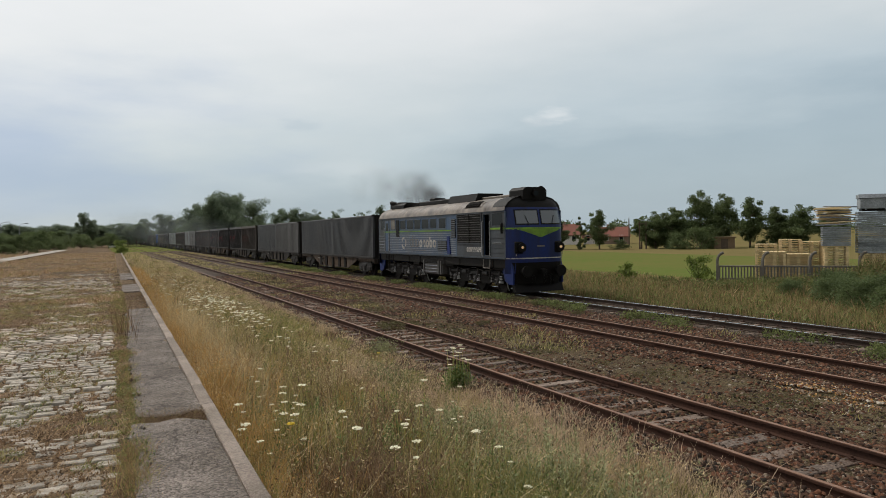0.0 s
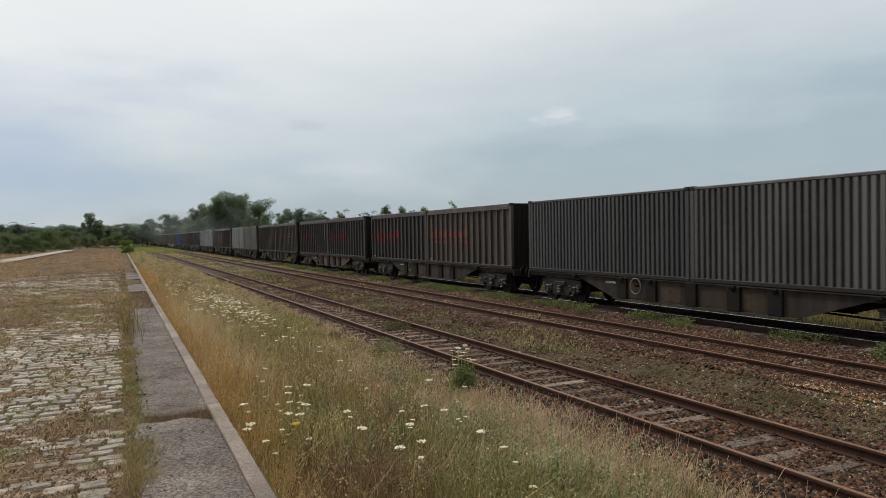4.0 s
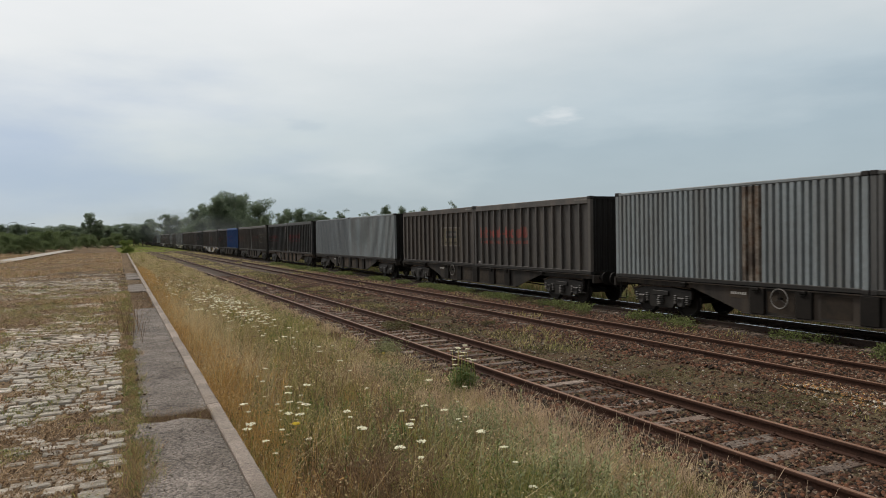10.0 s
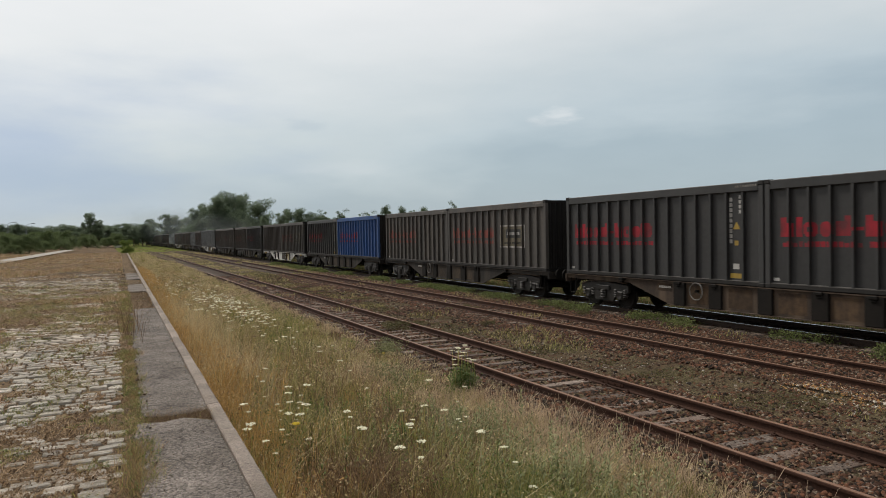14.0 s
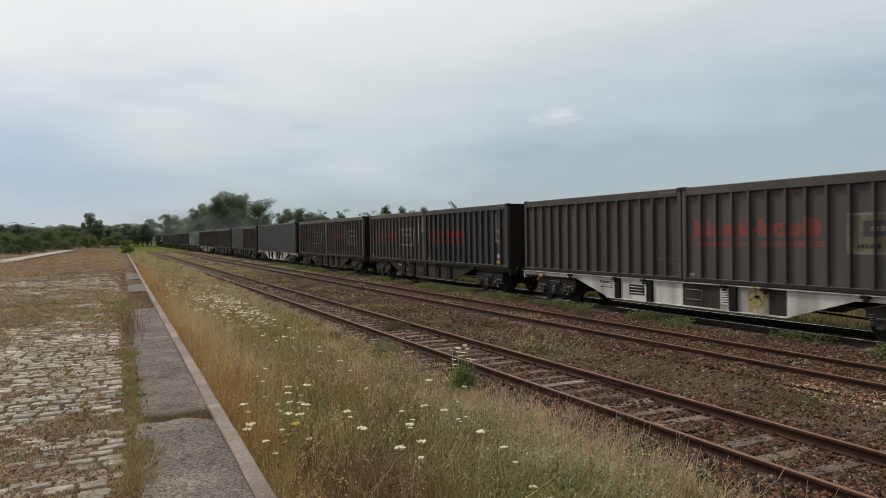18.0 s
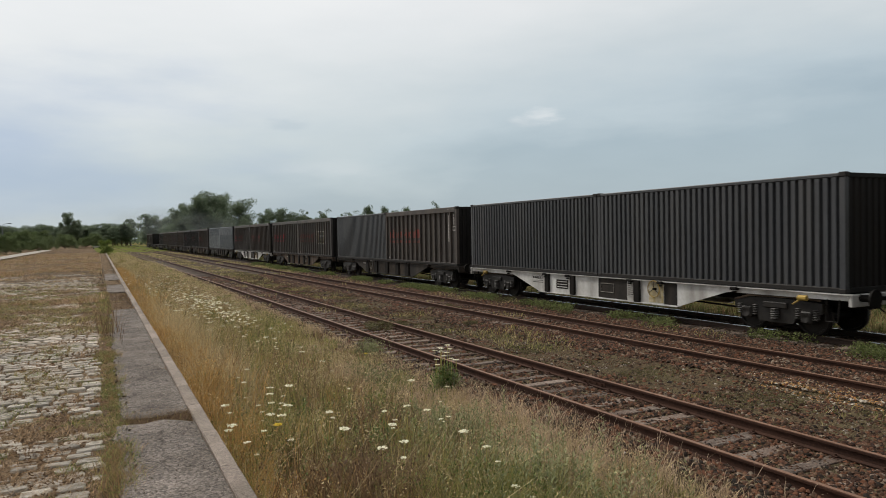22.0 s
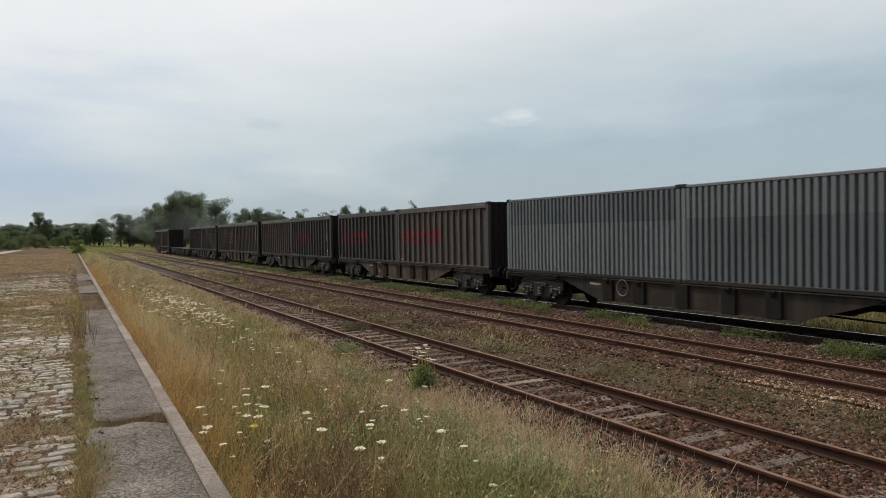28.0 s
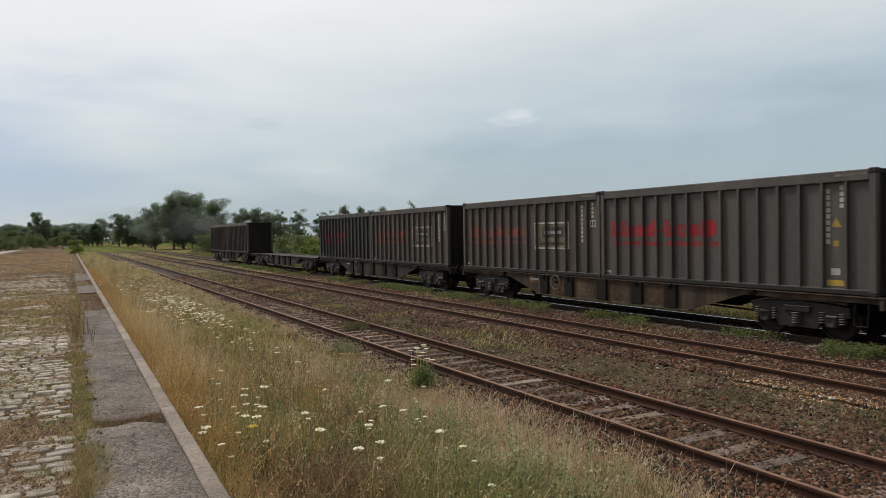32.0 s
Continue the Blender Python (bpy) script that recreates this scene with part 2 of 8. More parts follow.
M = {}
M["soil"] = material("soil", (0.106, 0.076, 0.045), 0.95, tint=(0.038, 0.027, 0.018), big=0.45, fine=12, amount=0.95, bump=1.0, dirt=(0.102, 0.086, 0.047), dirt_amount=0.7, grit=36, grit_amount=0.55, spec=0.05)
M["field"] = material("field", (0.090, 0.125, 0.032), 0.95, tint=(0.14, 0.118, 0.046), big=0.05, fine=1.4, amount=0.8, bump=0.8, spec=0.0)
M["dry_field"] = material("dry_field", (0.160, 0.125, 0.058), 0.95, tint=(0.110, 0.105, 0.040), big=0.05, fine=1.4, amount=0.8, bump=0.8, spec=0.0)
M["platform_earth"] = material("platform_earth", (0.15, 0.10, 0.062), 0.95, tint=(0.06, 0.043, 0.026), big=0.6, fine=13, amount=0.95, bump=1.0, dirt=(0.20, 0.14, 0.08), dirt_amount=0.7, grit=45, grit_amount=0.55, spec=0.05)
M["ballast"] = stony("ballast", [(0.091, 0.043, 0.026), (0.050, 0.026, 0.015), (0.131, 0.078, 0.050), (0.103, 0.047, 0.026), (0.028, 0.015, 0.010), (0.071, 0.034, 0.020), (0.063, 0.037, 0.023), (0.024, 0.014, 0.009), (0.097, 0.043, 0.023), (0.052, 0.027, 0.016), (0.039, 0.020, 0.013), (0.083, 0.049, 0.031), (0.118, 0.051, 0.028), (0.17, 0.13, 0.095), (0.020, 0.014, 0.010), (0.015, 0.011, 0.008)])
# darker ballast: oil, and the shade under the train put into the colour
M["oily_ballast"] = stony("oily_ballast", [(.050, .037, .027), (.026, .020, .016), (.072, .048, .034), (.038, .030, .023), (.090, .070, .052)])
M["stone_pale"] = stony("stone_pale", [(.26, .23, .20), (.19, .155, .12), (.16, .125, .10), (.32, .29, .25), (.12, .095, .075)])
M["orange_gravel"] = stony("orange_gravel", [(.30, .16, .055), (.28, .24, .19), (.13, .075, .045), (.32, .19, .075), (.36, .32, .26), (.09, .06, .04), (.21, .105, .045), (.16, .10, .06)])
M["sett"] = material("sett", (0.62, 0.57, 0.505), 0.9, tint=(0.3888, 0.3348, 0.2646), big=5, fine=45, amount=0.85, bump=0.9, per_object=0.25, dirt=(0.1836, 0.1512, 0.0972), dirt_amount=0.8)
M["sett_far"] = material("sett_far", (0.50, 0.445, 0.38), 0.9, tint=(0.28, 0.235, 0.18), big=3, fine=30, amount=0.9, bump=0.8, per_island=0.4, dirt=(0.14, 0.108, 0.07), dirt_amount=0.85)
M["slab"] = material("slab", (0.265, 0.225, 0.195), 0.95, tint=(0.11, 0.094, 0.082), big=1.3, fine=30, amount=0.95, bump=1.0, dirt=(0.10, 0.082, 0.065), dirt_amount=0.8, grit=70, grit_amount=0.5, cracks=0.9)
M["kerb"] = material("kerb", (0.37, 0.30, 0.25), 0.92, tint=(0.21, 0.18, 0.155), big=2.2, fine=34, amount=0.9, bump=0.8, per_object=0.14, dirt=(0.15, 0.125, 0.095), dirt_amount=0.5, grit=110, grit_amount=0.25)
M["wall_concrete"] = material("wall_concrete", (0.3, 0.28, 0.25), 0.9, big=0.8, fine=14, bump=0.5)
M["pale_path"] = material("pale_path", (0.33, 0.30, 0.265), 0.9, tint=(0.20, 0.175, 0.14), big=0.3, fine=6, amount=0.7)
M["rust_rail"] = material("rust_rail", (0.060, 0.027, 0.0165), 0.85, metal=0.05, tint=(0.022, 0.012, 0.009), big=1.1, fine=30, amount=0.8, bump=0.3)
M["rail_head"] = material("rail_head", (0.25, 0.145, 0.095), 0.55, metal=0.25, tint=(0.12, 0.060, 0.036), big=0.9, fine=18, amount=0.8, bump=0.1)
M["rail_bright"] = material("rail_bright", (0.86, 0.85, 0.84), 0.18, metal=1.0, tint=(0.62, 0.60, 0.58), big=0.5, fine=10, amount=0.7, bump=0.03)
M["sleeper"] = material("sleeper", (0.215, 0.170, 0.140), 0.9, tint=(0.085, 0.065, 0.052), big=2.2, fine=24, amount=0.95, bump=0.9, per_object=0.35, dirt=(0.09, 0.05, 0.034), dirt_amount=0.6, grit=30, grit_amount=0.25)
M["sleeper_far"] = material("sleeper_far", (0.165, 0.130, 0.105), 0.9, tint=(0.085, 0.065, 0.052), big=1.2, fine=20, amount=0.8, bump=0.6, per_island=0.25)
M["black_steel"] = material("black_steel", (0.006, 0.0055, 0.005), 0.65, metal=0.0, tint=(0.016, 0.013, 0.0105), big=1.2, fine=15, amount=0.7, bump=0.2, spec=0.1)
M["wagon_grey"] = material("wagon_grey", (0.024, 0.0205, 0.018), 0.75, tint=(0.018, 0.016, 0.014), big=0.9, fine=10, amount=0.8, bump=0.15, dirt=(0.066, 0.050, 0.037), dirt_amount=0.6, streak=2.4, per_object=0.3)
M["wagon_rust"] = material("wagon_rust", (0.052, 0.036, 0.026), 0.8, tint=(0.024, 0.02, 0.017), big=0.9, fine=10, amount=0.8, bump=0.15, dirt=(0.125, 0.088, 0.06), dirt_amount=0.65, streak=2.4, per_object=0.25)
M["wagon_white"] = material("wagon_white", (0.60, 0.60, 0.58), 0.65, tint=(0.40, 0.38, 0.35), big=0.7, fine=9, amount=0.8, bump=0.1, dirt=(0.13, 0.11, 0.09), dirt_amount=0.7, streak=1.3)
M["yellow_stain"] = material("yellow_stain", (0.34, 0.25, 0.07), 0.7, tint=(0.48, 0.46, 0.40), big=1.6, fine=8, amount=0.9, bump=0.1, dirt=(0.07, 0.055, 0.035), dirt_amount=0.7, streak=2.0)
M["bogie_steel"] = material("bogie_steel", (0.020, 0.018, 0.016), 0.55, metal=0.1, tint=(0.008, 0.007, 0.0065), big=1.8, fine=9, amount=0.9, bump=0.2, dirt=(0.034, 0.028, 0.023), dirt_amount=0.5, spec=0.3)
M["wheel_steel"] = material("wheel_steel", (0.013, 0.011, 0.010), 0.6, metal=0.2, tint=(0.02, 0.017, 0.014), big=3, fine=20, amount=0.6)
# springs kept pale: glints on the running gear are put into this colour
M["spring_grey"] = material("spring_grey", (0.085, 0.080, 0.075), 0.5, metal=0.3, tint=(0.03, 0.027, 0.025), big=3, fine=20, amount=0.8)
M["spring"] = material("spring", (0.04, 0.035, 0.03), 0.6, metal=0.3, fine=20)
M["rib_dark"] = material("rib_dark", (0.057, 0.0515, 0.0465), 0.62, tint=(0.03821, 0.03518, 0.03215), big=0.5, fine=7, amount=0.8, bump=0.08, dirt=(0.09935, 0.08248, 0.0672), dirt_amount=0.55, streak=1.4, per_object=0.18, spec=0.4)
M["rib_cool"] = material("rib_cool", (0.036, 0.0345, 0.0335), 0.52, tint=(0.024, 0.0235, 0.023), big=0.5, fine=7, amount=0.8, bump=0.08, dirt=(0.050, 0.049, 0.048), dirt_amount=0.45, streak=1.4, per_object=0.15, spec=0.35)
M["rib_brown"] = material("rib_brown", (0.054, 0.0455, 0.0395), 0.65, tint=(0.035, 0.030, 0.0265), big=0.5, fine=7, amount=0.8, bump=0.08, dirt=(0.096, 0.077, 0.061), dirt_amount=0.55, streak=1.4, per_object=0.15, spec=0.4)
M["rib_blue"] = material("rib_blue", (0.028, 0.084, 0.24), 0.55, tint=(0.032, 0.056, 0.136), big=0.5, fine=7, amount=0.7, bump=0.08, dirt=(0.056, 0.064, 0.096), dirt_amount=0.5, streak=1.4)
M["cor_dark"] = material("cor_dark", (0.041, 0.0435, 0.0475), 0.5, tint=(0.027, 0.0285, 0.031), big=0.5, fine=7, amount=0.8, bump=0.06, dirt=(0.068, 0.066, 0.064), dirt_amount=0.5, streak=1.2, per_object=0.15, spec=0.4)
M["cor_grey"] = material("cor_grey", (0.0595, 0.0581, 0.056), 0.55, tint=(0.035, 0.035, 0.035), big=0.6, fine=7, amount=0.8, bump=0.06, dirt=(0.168, 0.164, 0.158), dirt_amount=0.45, streak=0.9, per_object=0.1, spec=0.4)
M["cor_silver"] = material("cor_silver", (0.205, 0.232, 0.240), 0.5, tint=(0.14, 0.15, 0.154), big=0.6, fine=7, amount=0.75, bump=0.06, dirt=(0.11, 0.105, 0.095), dirt_amount=0.6, streak=1.2, per_object=0.1)
M["cor_steel"] = material("cor_steel", (0.142, 0.158, 0.166), 0.45, tint=(0.092, 0.104, 0.112), big=0.45, fine=7, amount=0.8, bump=0.06, dirt=(0.072, 0.075, 0.078), dirt_amount=0.4, streak=1.0, per_object=0.08, spec=0.4)
M["box_dark"] = material("box_dark", (0.0248, 0.0225, 0.0207), 0.65, tint=(0.0158, 0.0144, 0.0135), big=0.6, fine=9, amount=0.7, bump=0.1)
# container ends near-black: facing away from the sun is put into the colour
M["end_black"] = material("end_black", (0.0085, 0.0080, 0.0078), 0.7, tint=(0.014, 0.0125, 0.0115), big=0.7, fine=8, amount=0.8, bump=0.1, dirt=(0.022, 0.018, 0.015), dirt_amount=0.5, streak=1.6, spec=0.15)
# pale colour stands in for skylight caught on the bottom rails' edge
M["lit_ledge"] = material("lit_ledge", (0.105, 0.098, 0.090), 0.6, tint=(0.045, 0.042, 0.039), big=1.2, fine=9, amount=0.9, bump=0.1, dirt=(0.03, 0.026, 0.023), dirt_amount=0.6, spec=0.3)
M["infill_tan"] = material("infill_tan", (0.112, 0.068, 0.036), 0.8, tint=(0.030, 0.021, 0.016), big=1.1, fine=6, amount=0.95, bump=0.12, dirt=(0.018, 0.014, 0.011), dirt_amount=0.75, streak=1.1, per_object=0.35)
M["infill_dim"] = material("infill_dim", (0.052, 0.037, 0.024), 0.8, tint=(0.020, 0.016, 0.013), big=1.1, fine=6, amount=0.95, bump=0.12, dirt=(0.013, 0.011, 0.009), dirt_amount=0.75, streak=1.1, per_object=0.35)
M["red_paint"] = material("red_paint", (0.33, 0.018, 0.030), 0.55, tint=(0.19, 0.020, 0.026), big=0.8, fine=6, amount=0.8, bump=0.05, dirt=(0.060, 0.030, 0.030), dirt_amount=0.8)
M["red_faded"] = material("red_faded", (0.2741, 0.05075, 0.04263), 0.65, tint=(0.1421, 0.05582, 0.04568), big=0.7, fine=6, amount=0.9, bump=0.05, dirt=(0.09642, 0.07105, 0.0609), dirt_amount=0.85)
M["white_mark"] = material("white_mark", (0.465, 0.45, 0.42), 0.65, tint=(0.3, 0.277, 0.247), big=1.5, fine=9, amount=0.8, dirt=(0.09, 0.075, 0.0675), dirt_amount=0.5)
M["white_faded"] = material("white_faded", (0.243, 0.2268, 0.2025), 0.65, tint=(0.1296, 0.1134, 0.0972), big=1.5, fine=9, amount=0.9, dirt=(0.081, 0.06885, 0.0567), dirt_amount=0.6)
M["emblem_beige"] = material("emblem_beige", (0.185, 0.160, 0.110), 0.65, tint=(0.095, 0.082, 0.060), big=1.2, fine=7, amount=0.9, dirt=(0.05, 0.043, 0.036), dirt_amount=0.75)
M["wheel_grey"] = material("wheel_grey", (0.19, 0.18, 0.165), 0.6, tint=(0.10, 0.09, 0.08), big=2, fine=9, amount=0.8)
M["yellow_mark"] = material("yellow_mark", (0.42, 0.28, 0.05), 0.6, tint=(0.25, 0.17, 0.05), big=2, fine=9, dirt=(0.06, 0.05, 0.04), dirt_amount=0.7)
M["yellow_part"] = material("yellow_part", (0.42, 0.28, 0.06), 0.6, tint=(0.22, 0.15, 0.05), big=2, fine=12, dirt=(0.08, 0.065, 0.045), dirt_amount=0.7)
# running rails' sides: soot and shade together in one dark colour
M["rail_soot_shade"] = material("rail_soot_shade", (0.052, 0.034, 0.025), 0.75, metal=0.1, tint=(0.018, 0.014, 0.012), big=1.1, fine=30, amount=0.8, bump=0.3)
M["rust_patch"] = material("rust_patch", (0.085, 0.046, 0.026), 0.8, tint=(0.21, 0.19, 0.16), big=2.5, fine=9, amount=1.0, bump=0.1, dirt=(0.03, 0.022, 0.018), dirt_amount=0.8)
M["steel_dark"] = material("steel_dark", (0.098, 0.112, 0.122), 0.5, tint=(0.070, 0.080, 0.088), big=0.5, fine=7, amount=0.8, bump=0.06, dirt=(0.12, 0.125, 0.125), dirt_amount=0.5, streak=1.4)
M["bracket"] = material("bracket", (0.010, 0.009, 0.008), 0.75, tint=(0.022, 0.018, 0.015), big=2, fine=12, amount=0.7, bump=0.1, spec=0.1)
M["bark"] = material("bark", (0.12, 0.09, 0.065), 0.95, tint=(0.06, 0.048, 0.038), big=2, fine=12, amount=0.8, bump=0.9)
M["leaf_dark"] = leafy("leaf_dark", (0.085, 0.118, 0.046), (0.125, 0.155, 0.066), through_light=0.45)
M["leaf_mid"] = leafy("leaf_mid", (0.105, 0.135, 0.044), (0.165, 0.180, 0.066), through_light=0.45)
M["leaf_light"] = leafy("leaf_light", (0.09, 0.15, 0.03), (0.19, 0.23, 0.05))
# horizon woods: green greyed a little, with haze in the colour
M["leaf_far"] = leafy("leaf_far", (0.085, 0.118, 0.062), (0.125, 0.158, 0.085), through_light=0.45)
M["grass_gold"] = leafy("grass_gold", (0.62, 0.375, 0.14), (0.42, 0.27, 0.10), per_island=0.5)
M["grass_straw"] = leafy("grass_straw", (0.68, 0.54, 0.32), (0.46, 0.37, 0.20), per_island=0.5)
M["grass_pink"] = leafy("grass_pink", (0.60, 0.45, 0.31), (0.45, 0.335, 0.22), per_island=0.5)
M["grass_green"] = leafy("grass_green", (0.195, 0.225, 0.070), (0.40, 0.33, 0.125), per_island=0.5)
M["meadow_green"] = leafy("meadow_green", (0.12, 0.155, 0.048), (0.24, 0.22, 0.088), per_island=0.55)
M["weed_green"] = leafy("weed_green", (0.10, 0.155, 0.04), (0.18, 0.21, 0.07), per_island=0.45)
M["meadow_olive"] = leafy("meadow_olive", (0.175, 0.150, 0.062), (0.225, 0.165, 0.082), per_island=0.5)
M["moss"] = leafy("moss", (0.085, 0.088, 0.032), (0.13, 0.105, 0.05), per_island=0.5)
M["weed_grey"] = leafy("weed_grey", (0.175, 0.195, 0.085), (0.26, 0.255, 0.13), per_island=0.35)
# far foliage: distance haze is put into these paler, greyer leaves
M["leaf_hazed"] = leafy("leaf_hazed", (0.110, 0.150, 0.090), (0.150, 0.185, 0.118), rough=0.5, through_light=0.5)
M["umbel"] = leafy("umbel", (0.86, 0.83, 0.66), (0.76, 0.73, 0.54), per_island=0.12)
M["yellow_flower"] = leafy("yellow_flower", (0.7, 0.52, 0.03), (0.6, 0.45, 0.05))
M["reddish_grass"] = leafy("reddish_grass", (0.37, 0.21, 0.115), (0.31, 0.22, 0.115), per_island=0.55)
M["dead_brown"] = leafy("dead_brown", (0.165, 0.098, 0.060), (0.21, 0.145, 0.085), per_island=0.55)


# ---- mesh building ----
class Shape:
    """Gathers faces for one mesh."""
    def __init__(self):
        self.v, self.f = [], []

    def add(self, verts, faces):
        n = len(self.v)
        self.v += [tuple(p) for p in verts]
        self.f += [[n + i for i in f] for f in faces]
        return self

    def box(self, x0, x1, y0, y1, z0, z1, c=0.0):
        """A box, its edges cut off by c."""
        lo, hi = (x0, y0, z0), (x1, y1, z1)
        if c <= 0:
            v = [(x, y, z) for x in (x0, x1) for y in (y0, y1) for z in (z0, z1)]
            return self.add(v, [(0, 1, 3, 2), (4, 6, 7, 5), (0, 4, 5, 1), (2, 3, 7, 6), (0, 2, 6, 4), (1, 5, 7, 3)])
        v, key = [], {}
        for i in (0, 1):
            for j in (0, 1):
                for k in (0, 1):
                    for a in range(3):
                        p = [(lo, hi)[s][d] for d, s in enumerate((i, j, k))]
                        for d, s in enumerate((i, j, k)):
                            if d != a:
                                p[d] += c if s == 0 else -c
                        key[i, j, k, a] = len(v)
                        v.append(p)
        f = []
        for a in range(3):
            o = [d for d in range(3) if d != a]
            for s in (0, 1):
                q = []
                for m, n in ((0, 0), (0, 1), (1, 1), (1, 0)):
                    t = [0, 0, 0]
                    t[a], t[o[0]], t[o[1]] = s, m, n
                    q.append(key[(*t, a)])
                f.append(q)
            for m in (0, 1):
                for n in (0, 1):
                    q = []
                    for s, d in ((0, o[0]), (1, o[0]), (1, o[1]), (0, o[1])):
                        t = [0, 0, 0]
                        t[a], t[o[0]], t[o[1]] = s, m, n
                        q.append(key[(*t, d)])
                    f.append(q)
        for i in (0, 1):
            for j in (0, 1):
                for k in (0, 1):
                    f.append([key[i, j, k, a] for a in range(3)])
        return self.add(v, f)

    def prism(self, poly, axis, a0, a1):
        """A polygon carried along an axis: x takes (y, z), y takes (x, z), z takes (x, y)."""
        put = {"x": lambda a, p: (a, p[0], p[1]), "y": lambda a, p: (p[0], a, p[1]), "z": lambda a, p: (p[0], p[1], a)}[axis]
        n = len(poly)
        v = [put(a0, p) for p in poly] + [put(a1, p) for p in poly]
        return self.add(v, [list(range(n)), list(range(2 * n - 1, n - 1, -1))] + [[i, (i + 1) % n, n + (i + 1) % n, n + i] for i in range(n)])

    def tube(self, p, q, r, n=10, r2=None, caps=True):
        p, q = Vector(p), Vector(q)
        d = (q - p).normalized()
        u = d.orthogonal().normalized()
        w = d.cross(u)
        r2 = r if r2 is None else r2
        ring = [(math.cos(2 * math.pi * i / n), math.sin(2 * math.pi * i / n)) for i in range(n)]
        v = [p + (u * a + w * b) * r for a, b in ring] + [q + (u * a + w * b) * r2 for a, b in ring]
        f = [[i, (i + 1) % n, n + (i + 1) % n, n + i] for i in range(n)]
        if caps:
            f += [list(range(n - 1, -1, -1)), list(range(n, 2 * n))]
        return self.add(v, f)

    def wire(self, pts, r, n=6):
        for a, b in zip(pts, pts[1:]):
            self.tube(a, b, r, n)
        return self

    def lathe(self, profile, centre, n=24):
        """A profile of (along x, radius) turned about the x axis."""
        cx, cy, cz = centre
        v, m = [], len(profile)
        for i in range(n):
            a = 2 * math.pi * i / n
            v += [(cx + t, cy + r * math.cos(a), cz + r * math.sin(a)) for t, r in profile]
        f = [[i * m + j, i * m + j + 1, ((i + 1) % n) * m + j + 1, ((i + 1) % n) * m + j] for i in range(n) for j in range(m - 1)]
        return self.add(v, f)

    def coil(self, centre, r, h, turns, wire, n=10):
        cx, cy, cz = centre
        base, count, sides = len(self.v), n * turns + 1, 5
        for i in range(count):
            a = 2 * math.pi * i / n
            for k in range(sides):
                b = 2 * math.pi * k / sides
                reach = r + wire * math.cos(b)
                self.v.append((cx + reach * math.cos(a), cy + reach * math.sin(a), cz + h * i / (n * turns) + wire * math.sin(b)))
        for i in range(count - 1):
            for k in range(sides):
                p, q = base + i * sides + k, base + i * sides + (k + 1) % sides
                self.f.append((p, q, q + sides, p + sides))
        self.f.append(tuple(base + k for k in reversed(range(sides))))
        self.f.append(tuple(base + (count - 1) * sides + k for k in range(sides)))
        return self

    def mesh(self, name, mat, smooth=False, tidy=True):
        me = bpy.data.meshes.new(name)
        me.from_pydata(self.v, [], self.f)
        if tidy:
            bm = bmesh.new()
            bm.from_mesh(me)
            bmesh.ops.recalc_face_normals(bm, faces=bm.faces)
            bm.to_mesh(me)
            bm.free()
        for m in (mat if isinstance(mat, (list, tuple)) else [mat]):
            me.materials.append(m)
        if smooth:
            me.polygons.foreach_set("use_smooth", [True] * len(me.polygons))
        return me


def part(name, shape, mat, parent=None, label="", smooth=False, at=None):
    """Links a shape, or a mesh that is already built, as one mesh object under a thing."""
    ob = new(name, shape if isinstance(shape, bpy.types.Mesh) else shape.mesh(name, mat, smooth))
    if parent:
        ob.parent = parent
    if at:
        ob.location = at
    if label:
        ob["label"] = label
    return ob


def thing(name, label, category, group="", kind="", at=(0, 0, 0)):
    e = new(name)
    e.empty_display_size = 0.3
    e.location = at
    return tagged(e, label, category, group, kind)


def quads_mesh(name, corners, mat, smooth=False):
    """Many loose quads at once, from an array of n x 4 x 3."""
    n = len(corners)
    me = bpy.data.meshes.new(name)
    me.vertices.add(n * 4)
    me.vertices.foreach_set("co", np.ascontiguousarray(corners, dtype=np.float32).ravel())
    me.loops.add(n * 4)
    me.loops.foreach_set("vertex_index", np.arange(n * 4, dtype=np.int32))
    me.polygons.add(n)
    me.polygons.foreach_set("loop_start", np.arange(0, n * 4, 4, dtype=np.int32))
    me.polygons.foreach_set("loop_total", np.full(n, 4, dtype=np.int32))
    me.update(calc_edges=True)
    me.validate()
    me.materials.append(mat)
    return me


def many(name, unit_v, unit_f, mats, mat):
    """Copies of one small solid, each at its own 3 x 4 matrix, joined in one mesh."""
    unit_v = np.asarray(unit_v, float)
    k, n = len(unit_v), len(mats)
    v = np.einsum("nij,kj->nki", mats[:, :, :3], unit_v) + mats[:, None, :, 3]
    size = len(unit_f[0])
    f = np.asarray(unit_f, np.int32)[None] + (np.arange(n, dtype=np.int32) * k)[:, None, None]
    me = bpy.data.meshes.new(name)
    me.vertices.add(n * k)
    me.vertices.foreach_set("co", v.astype(np.float32).ravel())
    me.loops.add(f.size)
    me.loops.foreach_set("vertex_index", f.ravel())
    me.polygons.add(f.size // size)
    me.polygons.foreach_set("loop_start", np.arange(0, f.size, size, dtype=np.int32))
    me.polygons.foreach_set("loop_total", np.full(f.size // size, size, dtype=np.int32))
    me.update(calc_edges=True)
    me.validate()
    me.materials.append(mat)
    return me


rng = np.random.default_rng(7)

# ---- ground: one sheet, from the platform's earth down to the tracks and out over the field ----
TOP = 1.175                                   # platform surface above the rail heads
TRACKS = (7.75, 12.97, 17.34)                 # track centres to the right of the camera
GAUGE = 1.507


